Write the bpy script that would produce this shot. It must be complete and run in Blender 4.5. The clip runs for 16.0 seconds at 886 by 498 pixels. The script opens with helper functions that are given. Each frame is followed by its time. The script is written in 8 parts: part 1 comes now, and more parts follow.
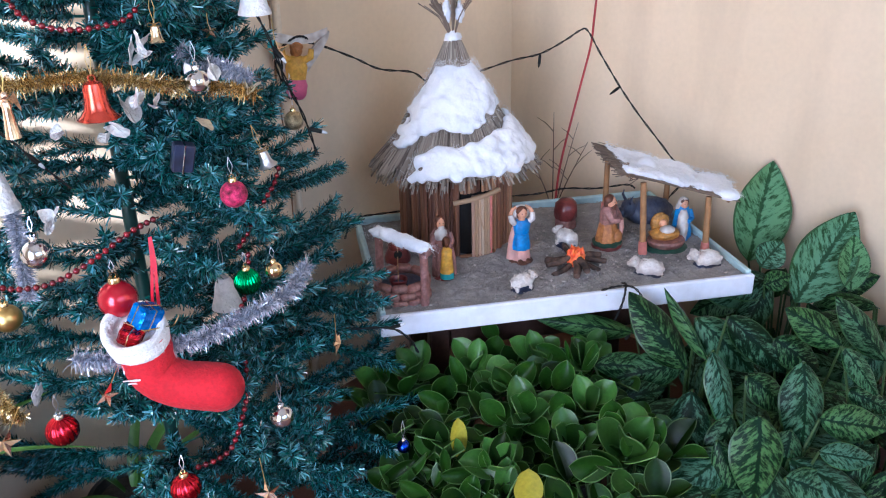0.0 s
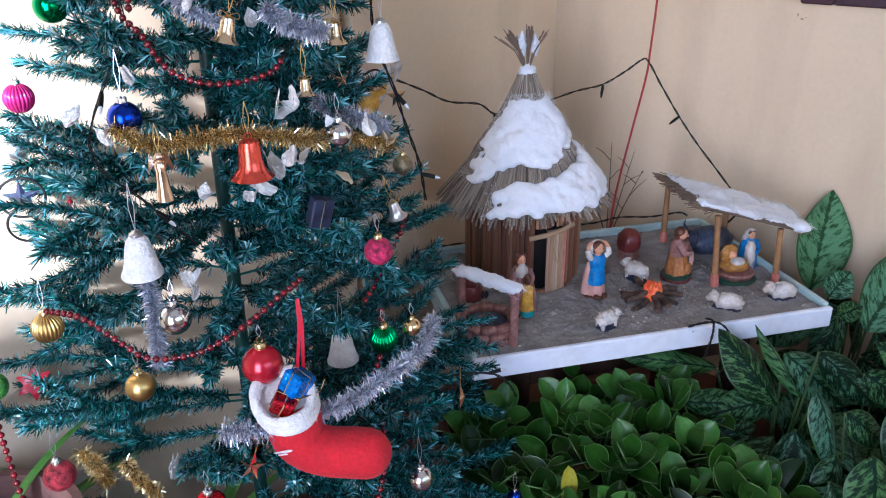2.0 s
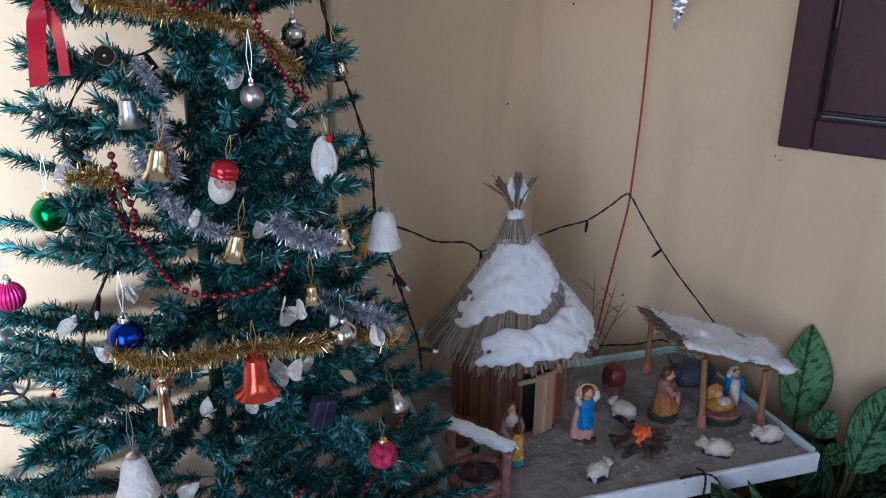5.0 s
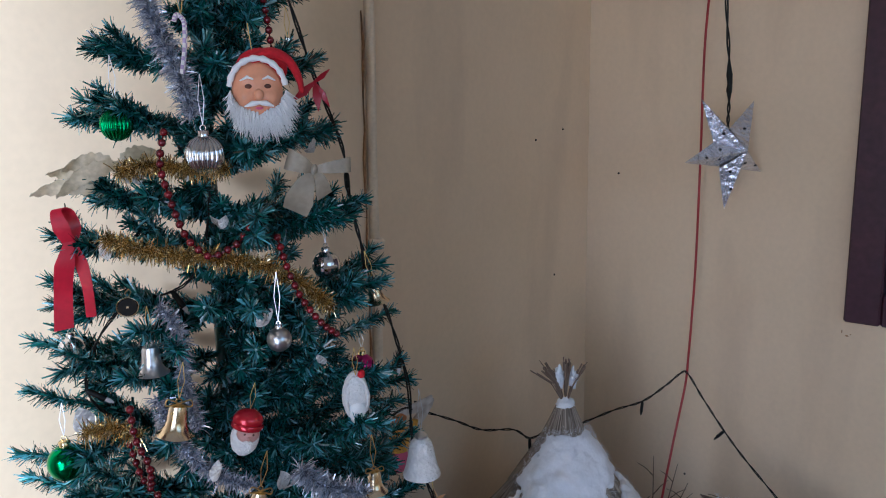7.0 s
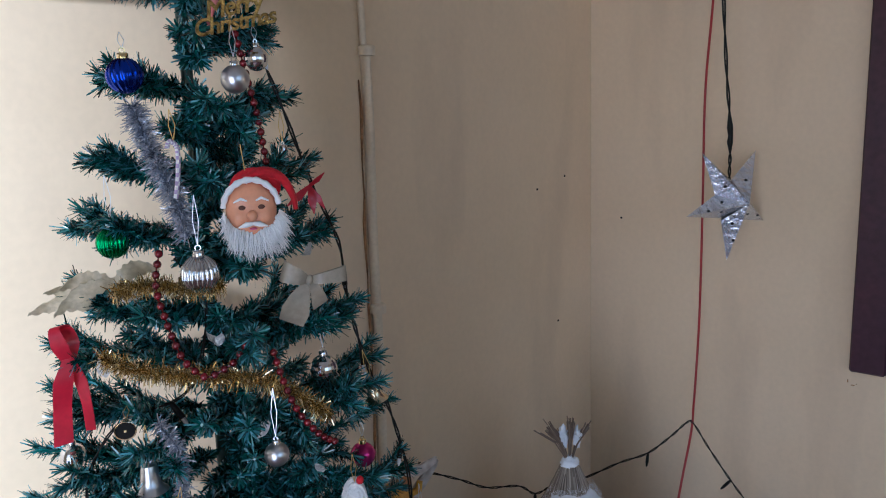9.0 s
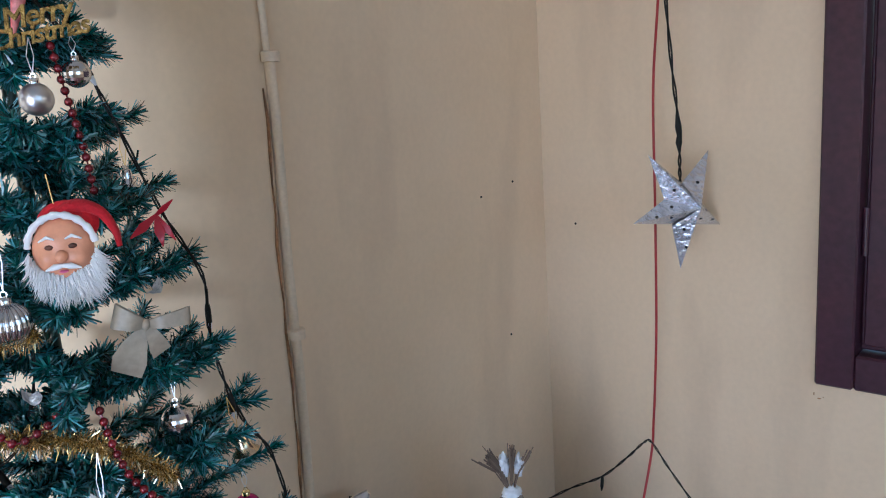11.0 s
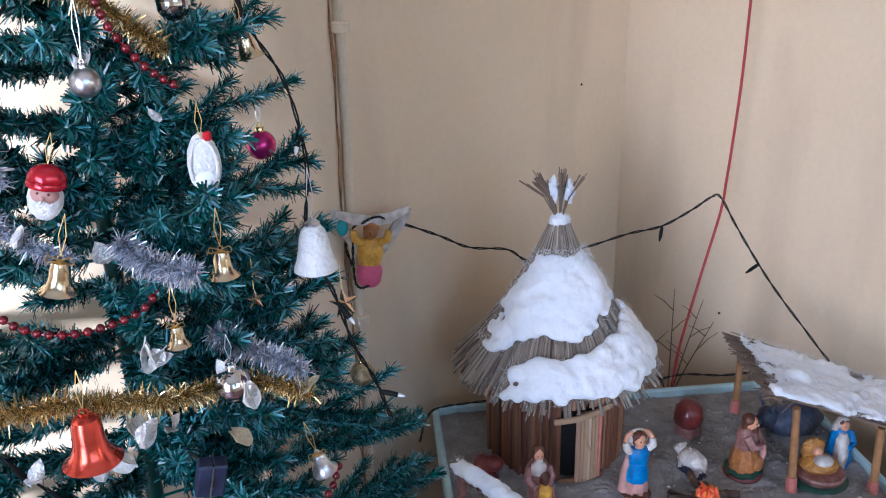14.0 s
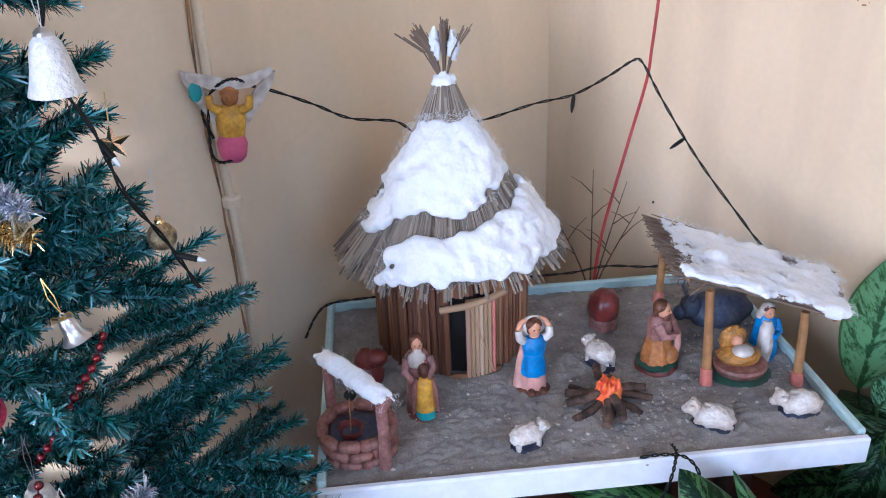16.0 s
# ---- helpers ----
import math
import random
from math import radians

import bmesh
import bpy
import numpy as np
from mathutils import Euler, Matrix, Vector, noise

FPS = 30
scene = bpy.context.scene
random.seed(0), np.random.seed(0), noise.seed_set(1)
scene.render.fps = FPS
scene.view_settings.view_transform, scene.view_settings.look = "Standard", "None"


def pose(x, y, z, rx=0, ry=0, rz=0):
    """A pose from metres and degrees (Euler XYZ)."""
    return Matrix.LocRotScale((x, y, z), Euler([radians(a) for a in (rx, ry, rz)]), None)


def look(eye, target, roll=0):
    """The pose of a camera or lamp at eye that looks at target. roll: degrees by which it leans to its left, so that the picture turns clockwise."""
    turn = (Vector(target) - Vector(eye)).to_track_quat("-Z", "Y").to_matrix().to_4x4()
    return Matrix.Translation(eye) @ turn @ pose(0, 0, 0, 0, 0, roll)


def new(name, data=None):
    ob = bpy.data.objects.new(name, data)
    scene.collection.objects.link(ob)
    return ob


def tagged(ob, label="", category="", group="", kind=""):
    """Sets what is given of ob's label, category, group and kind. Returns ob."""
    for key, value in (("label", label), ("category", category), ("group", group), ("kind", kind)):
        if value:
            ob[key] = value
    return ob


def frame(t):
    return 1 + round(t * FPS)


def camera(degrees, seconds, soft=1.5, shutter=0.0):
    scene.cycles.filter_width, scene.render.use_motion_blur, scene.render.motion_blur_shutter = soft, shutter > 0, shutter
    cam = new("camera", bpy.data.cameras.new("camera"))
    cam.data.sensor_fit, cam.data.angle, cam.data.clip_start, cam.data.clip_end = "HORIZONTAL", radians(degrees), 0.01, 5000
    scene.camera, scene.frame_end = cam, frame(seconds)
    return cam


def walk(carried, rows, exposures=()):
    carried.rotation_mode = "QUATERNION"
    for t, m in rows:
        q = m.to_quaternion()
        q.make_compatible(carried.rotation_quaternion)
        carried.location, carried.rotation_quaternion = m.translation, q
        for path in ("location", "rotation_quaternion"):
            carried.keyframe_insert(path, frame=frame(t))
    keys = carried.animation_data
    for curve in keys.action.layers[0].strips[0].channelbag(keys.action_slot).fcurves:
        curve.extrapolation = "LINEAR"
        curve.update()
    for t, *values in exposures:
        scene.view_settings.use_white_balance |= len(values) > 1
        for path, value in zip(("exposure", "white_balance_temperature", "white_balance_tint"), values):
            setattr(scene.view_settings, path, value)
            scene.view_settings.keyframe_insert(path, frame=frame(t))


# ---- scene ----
cam = camera(58.0, 16.0, soft=1.1)
METRES, EYE, TILT, LEAN, TURN = 1.5, 1.15, -24.15, 1.37, -47.5
ROWS = [
    (0.0, 0.0, 0.0, 0.0, -0.0, -0.0, 0.0),
    (0.5, -0.0443, 0.0025, 0.007, 0.15, 0.29, -0.08),
    (1.0, -0.0883, 0.0157, 0.0153, 0.09, 0.28, -0.2),
    (1.5, -0.1252, 0.0267, 0.0332, -1.68, 0.29, 0.34),
    (2.0, -0.1637, 0.0261, 0.0443, -3.31, 0.31, 0.77),
    (2.5, -0.1898, 0.0173, 0.0608, -3.76, 0.42, 0.69),
    (3.0, -0.2002, 0.0161, 0.079, -4.39, 0.61, 0.67),
    (3.5, -0.204, 0.0147, 0.1029, -5.2, 1.48, 0.8),
    (6.0, -0.1886, 0.0545, 0.2063, -5.13, 8.68, 1.01),
    (6.5, -0.1841, 0.0605, 0.2323, -3.87, 11.95, 1.02),
    (7.0, -0.1859, 0.06, 0.2486, -2.45, 13.13, 0.69),
    (7.5, -0.1866, 0.05, 0.2711, -1.8, 13.18, 0.43),
    (8.0, -0.189, 0.0414, 0.2866, -1.79, 12.95, 0.48),
    (10.5, -0.1112, 0.0807, 0.3703, -1.09, 13.71, 2.92),
    (11.0, -0.0801, 0.1033, 0.3563, -0.93, 13.07, 2.86),
    (11.5, -0.0612, 0.1149, 0.3342, -0.51, 10.94, 2.01),
    (12.0, -0.0519, 0.1281, 0.3133, -0.11, 7.98, 0.49),
    (12.5, -0.0464, 0.1461, 0.2887, 0.2, 6.5, -0.58),
    (13.0, -0.0482, 0.1594, 0.2638, 2.12, 4.56, -1.71),
    (13.5, -0.0454, 0.1737, 0.2395, 3.89, 3.27, -2.12),
    (14.0, -0.0363, 0.1884, 0.2096, 4.99, 2.57, -2.05),
    (14.5, -0.0225, 0.2018, 0.1891, 5.29, 1.42, -2.11),
    (15.0, 0.015, 0.2157, 0.18, 5.37, 0.92, -1.89),
    (15.5, 0.0479, 0.2508, 0.165, 5.29, -0.12, -1.36),
    (16.0, 0.0885, 0.3059, 0.151, 5.36, -2.06, -1.43),
]
walk(cam, [(t, pose(0, 0, EYE, TILT, LEAN, TURN) @ pose(METRES * x, METRES * y, METRES * z, 90 + pitch, roll, yaw)) for t, x, y, z, yaw, pitch, roll in ROWS],
     exposures=[(0.0, 2.92, 5020, 15), (0.5, 2.70, 5020, 15), (1.0, 2.64, 5020, 15), (1.5, 2.64, 5020, 15), (2.0, 2.50, 5020, 15), (2.5, 2.28, 5010, 15), (3.5, 1.88, 5090, 13), (6.0, 1.64, 5000, 9), (6.5, 1.60, 4970, 9),
                (7.0, 1.36, 4930, 11), (8.0, 1.34, 4910, 11), (10.5, 1.74, 4830, 8), (11.0, 1.95, 4830, 8), (12.0, 2.38, 4830, 8), (13.5, 2.50, 4880, 12), (14.5, 2.60, 4900, 13), (15.5, 2.80, 4930, 13), (16.0, 2.98, 4950, 14)])

# ---- plan, in metres ----
WALL_N, WALL_E, WALL_W, WALL_S, CEIL = 1.375, 1.765, -1.35, -1.9, 2.75
TRUNK = Vector((0.52, 1.16, 0.0))
SAND = 0.440
TRAY = pose(1.288, 0.927, 0, 0, 0, -36.4)
TRAY_Z = 0.405
FACE = -30.0

# ---- light ----
world = bpy.data.worlds.new("sky")
scene.world = world
world.use_nodes = True
sky = world.node_tree.nodes.new("ShaderNodeTexSky")
sky.sky_type, sky.sun_disc, sky.sun_elevation, sky.sun_rotation = "NISHITA", False, radians(17), radians(-115)
world.node_tree.links.new(sky.outputs[0], world.node_tree.nodes["Background"].inputs[0])
world.node_tree.nodes["Background"].inputs[1].default_value = 0.05


def window_light(name, eye, target, wide, high, watts, colour):
    data = bpy.data.lights.new(name, "AREA")
    data.shape, data.size, data.size_y, data.energy, data.color = "RECTANGLE", wide, high, watts, colour
    new(name, data).matrix_world = look(eye, target)


window_light("west_doorway_sky", (WALL_W + 0.02, -0.06, 1.05), (WALL_E, 0.75, 0.75), 0.85, 1.5, 6.7, (0.93, 0.95, 1.0))
# Bluish fill lamp added at an unseen south opening.
window_light("south_fill", (0.0, WALL_S + 0.02, 1.85), (0.3, WALL_N, 1.0), 2.0, 1.0, 2.0, (0.74, 0.90, 1.0))
sun = bpy.data.lights.new("sun", "SUN")
sun.energy, sun.angle, sun.color = 3.7, radians(4.0), (1.0, 0.95, 0.88)
new("sun", sun).matrix_world = look((-2.55, -0.025, 2.0), (0.45, WALL_N, 1.0))

# ---- materials ----


def mat(name, base, rough=0.6, metal=0.0, vary=0.12, scale=12.0, fine=160.0, bump=0.15, depth=0.001, coat=0.0, random_tone=0.0,
        sheen=0.0, through_light=0.0, second=None, gloss=0.5):
    """A procedural paint, cloth, leaf or metal with tone at two scales and a fine relief."""
    m = bpy.data.materials.new(name)
    m.use_nodes = True
    nt = m.node_tree
    nd, ln = nt.nodes, nt.links
    p = nd["Principled BSDF"]
    tc = nd.new("ShaderNodeTexCoord")
    big = nd.new("ShaderNodeTexNoise")
    big.inputs["Scale"].default_value, big.inputs["Detail"].default_value = scale, 5.0
    small = nd.new("ShaderNodeTexNoise")
    small.inputs["Scale"].default_value, small.inputs["Detail"].default_value = fine, 3.0
    ln.new(tc.outputs["Object"], big.inputs["Vector"])
    ln.new(tc.outputs["Object"], small.inputs["Vector"])
    mix = nd.new("ShaderNodeMix")
    mix.data_type = "RGBA"
    other = second or [c * (1 - 2.2 * vary) for c in base]
    mix.inputs["A"].default_value, mix.inputs["B"].default_value = (*base, 1), (*other, 1)
    ramp = nd.new("ShaderNodeMapRange")
    ramp.inputs["From Min"].default_value, ramp.inputs["From Max"].default_value = 0.35, 0.70
    ln.new(big.outputs["Fac"], ramp.inputs["Value"])
    ln.new(ramp.outputs[0], mix.inputs["Factor"])
    hsv = nd.new("ShaderNodeHueSaturation")
    val = nd.new("ShaderNodeMapRange")
    val.inputs["To Min"].default_value, val.inputs["To Max"].default_value = 1 - vary, 1 + vary
    val.inputs["From Min"].default_value, val.inputs["From Max"].default_value = 0.3, 0.7
    ln.new(small.outputs["Fac"], val.inputs["Value"])
    ln.new(mix.outputs["Result"], hsv.inputs["Color"])
    if random_tone:
        info = nd.new("ShaderNodeObjectInfo")
        rr = nd.new("ShaderNodeMapRange")
        rr.inputs["To Min"].default_value, rr.inputs["To Max"].default_value = 1 - random_tone, 1 + random_tone
        mul = nd.new("ShaderNodeMath")
        mul.operation = "MULTIPLY"
        ln.new(info.outputs["Random"], rr.inputs["Value"])
        ln.new(rr.outputs[0], mul.inputs[0])
        ln.new(val.outputs[0], mul.inputs[1])
        ln.new(mul.outputs[0], hsv.inputs["Value"])
    else:
        ln.new(val.outputs[0], hsv.inputs["Value"])
    ln.new(hsv.outputs[0], p.inputs["Base Color"])
    p.inputs["Roughness"].default_value, p.inputs["Metallic"].default_value = rough, metal
    p.inputs["Specular IOR Level"].default_value = gloss
    p.inputs["Coat Weight"].default_value, p.inputs["Sheen Weight"].default_value = coat, sheen
    if through_light:
        p.inputs["Transmission Weight"].default_value = 0.0
        p.inputs["Subsurface Weight"].default_value = through_light
        p.inputs["Subsurface Radius"].default_value = (0.018, 0.018, 0.018)
    if bump:
        b = nd.new("ShaderNodeBump")
        b.inputs["Strength"].default_value, b.inputs["Distance"].default_value = bump, depth
        ln.new(small.outputs["Fac"], b.inputs["Height"])
        ln.new(b.outputs[0], p.inputs["Normal"])
    return m


def island_mat(name, colours, rough=0.5, metal=0.0, per_object=False, gloss=0.5):
    """Strands, needles or sticks, each with its own tone from a row of colours."""
    m = bpy.data.materials.new(name)
    m.use_nodes = True
    nd, ln = m.node_tree.nodes, m.node_tree.links
    p = nd["Principled BSDF"]
    ramp = nd.new("ShaderNodeValToRGB")
    el = ramp.color_ramp.elements
    while len(el) < len(colours):
        el.new(0.5)
    for i, c in enumerate(colours):
        el[i].position, el[i].color = i / max(1, len(colours) - 1), (*c, 1)
    if per_object:
        ln.new(nd.new("ShaderNodeObjectInfo").outputs["Random"], ramp.inputs[0])
    else:
        ln.new(nd.new("ShaderNodeNewGeometry").outputs["Random Per Island"], ramp.inputs[0])
    ln.new(ramp.outputs[0], p.inputs["Base Color"])
    p.inputs["Roughness"].default_value, p.inputs["Metallic"].default_value = rough, metal
    p.inputs["Specular IOR Level"].default_value = gloss
    return m


def wall_paint():
    """Cream distemper with faint vertical damp streaks, blotches and dust."""
    m = mat("cream_wall_paint", (0.800, 0.640, 0.450), 0.70, vary=0.022, scale=1.6, fine=90, bump=0.05, depth=0.001, second=(0.705, 0.560, 0.375))
    nd, ln = m.node_tree.nodes, m.node_tree.links
    tc = nd.new("ShaderNodeTexCoord")
    mp = nd.new("ShaderNodeMapping")
    mp.inputs["Scale"].default_value = (4.0, 4.0, 1.0)
    ln.new(tc.outputs["Object"], mp.inputs["Vector"])
    streak = nd.new("ShaderNodeTexNoise")
    streak.inputs["Scale"].default_value, streak.inputs["Detail"].default_value = 1.3, 6.0
    ln.new(mp.outputs[0], streak.inputs["Vector"])
    rng = nd.new("ShaderNodeMapRange")
    rng.inputs["From Min"].default_value, rng.inputs["From Max"].default_value = 0.52, 0.72
    rng.inputs["To Max"].default_value = 0.40
    ln.new(streak.outputs["Fac"], rng.inputs["Value"])
    hsv = [n for n in nd if n.bl_idname == "ShaderNodeHueSaturation"][0]
    mix = nd.new("ShaderNodeMix")
    mix.data_type, mix.blend_type = "RGBA", "MIX"
    mix.inputs["B"].default_value = (0.47, 0.36, 0.25, 1)
    ln.new(rng.outputs[0], mix.inputs["Factor"])
    ln.new(hsv.outputs[0], mix.inputs["A"])
    ln.new(mix.outputs["Result"], nd["Principled BSDF"].inputs["Base Color"])
    return m


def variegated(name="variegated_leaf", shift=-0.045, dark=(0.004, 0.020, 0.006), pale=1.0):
    """Silver-green feathered blotches along the side veins of a dark green leaf, with a dark midrib."""
    m = mat(name, dark, 0.40, vary=0.15, scale=30, fine=220, bump=0.12, random_tone=0.3, gloss=0.12, second=tuple(0.75 * v for v in dark))
    nd, ln = m.node_tree.nodes, m.node_tree.links
    hsv = [n for n in nd if n.bl_idname == "ShaderNodeHueSaturation"][0]

    def calc(op, a, b=None, c=None):
        n = nd.new("ShaderNodeMath")
        n.operation = op
        for s, v in enumerate((a, b, c)):
            if v is None:
                continue
            if isinstance(v, (int, float)):
                n.inputs[s].default_value = v
            else:
                ln.new(v, n.inputs[s])
        return n.outputs[0]

    tc = nd.new("ShaderNodeTexCoord")
    info = nd.new("ShaderNodeObjectInfo")
    sep = nd.new("ShaderNodeSeparateXYZ")
    ln.new(tc.outputs["Object"], sep.inputs[0])
    side = calc("ABSOLUTE", sep.outputs["X"])
    along = calc("MULTIPLY_ADD", side, -0.95, sep.outputs["Y"])
    com = nd.new("ShaderNodeCombineXYZ")
    ln.new(calc("MULTIPLY", sep.outputs["X"], 62.0), com.inputs[0])
    ln.new(calc("MULTIPLY", along, 84.0), com.inputs[1])
    ln.new(calc("MULTIPLY", info.outputs["Random"], 37.0), com.inputs[2])
    nz = nd.new("ShaderNodeTexNoise")
    nz.inputs["Scale"].default_value, nz.inputs["Detail"].default_value = 1.15, 7.0
    nz.inputs["Roughness"].default_value = 0.74
    ln.new(com.outputs[0], nz.inputs["Vector"])
    rib = nd.new("ShaderNodeMapRange")
    rib.inputs["From Min"].default_value, rib.inputs["From Max"].default_value = 0.0008, 0.0036
    rib.inputs["To Min"].default_value, rib.inputs["To Max"].default_value = -0.14, 0.0
    ln.new(side, rib.inputs["Value"])
    s = calc("ADD", nz.outputs["Fac"], rib.outputs[0])
    s = calc("ADD", s, calc("MULTIPLY_ADD", info.outputs["Random"], 0.075, shift))
    rng = nd.new("ShaderNodeMapRange")
    rng.inputs["From Min"].default_value, rng.inputs["From Max"].default_value = 0.455, 0.560
    ln.new(s, rng.inputs["Value"])
    tint = nd.new("ShaderNodeMix")
    tint.data_type = "RGBA"
    # pale above 1 brightens both blotch tints, for leaves painted as lit.
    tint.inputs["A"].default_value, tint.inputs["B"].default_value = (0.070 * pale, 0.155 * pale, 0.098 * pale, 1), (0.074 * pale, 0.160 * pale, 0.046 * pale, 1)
    ln.new(calc("FRACT", calc("MULTIPLY", info.outputs["Random"], 7.31)), tint.inputs["Factor"])
    mix = nd.new("ShaderNodeMix")
    mix.data_type = "RGBA"
    ln.new(rng.outputs[0], mix.inputs["Factor"])
    ln.new(hsv.outputs[0], mix.inputs["A"])
    ln.new(tint.outputs["Result"], mix.inputs["B"])
    ln.new(mix.outputs["Result"], nd["Principled BSDF"].inputs["Base Color"])
    return m


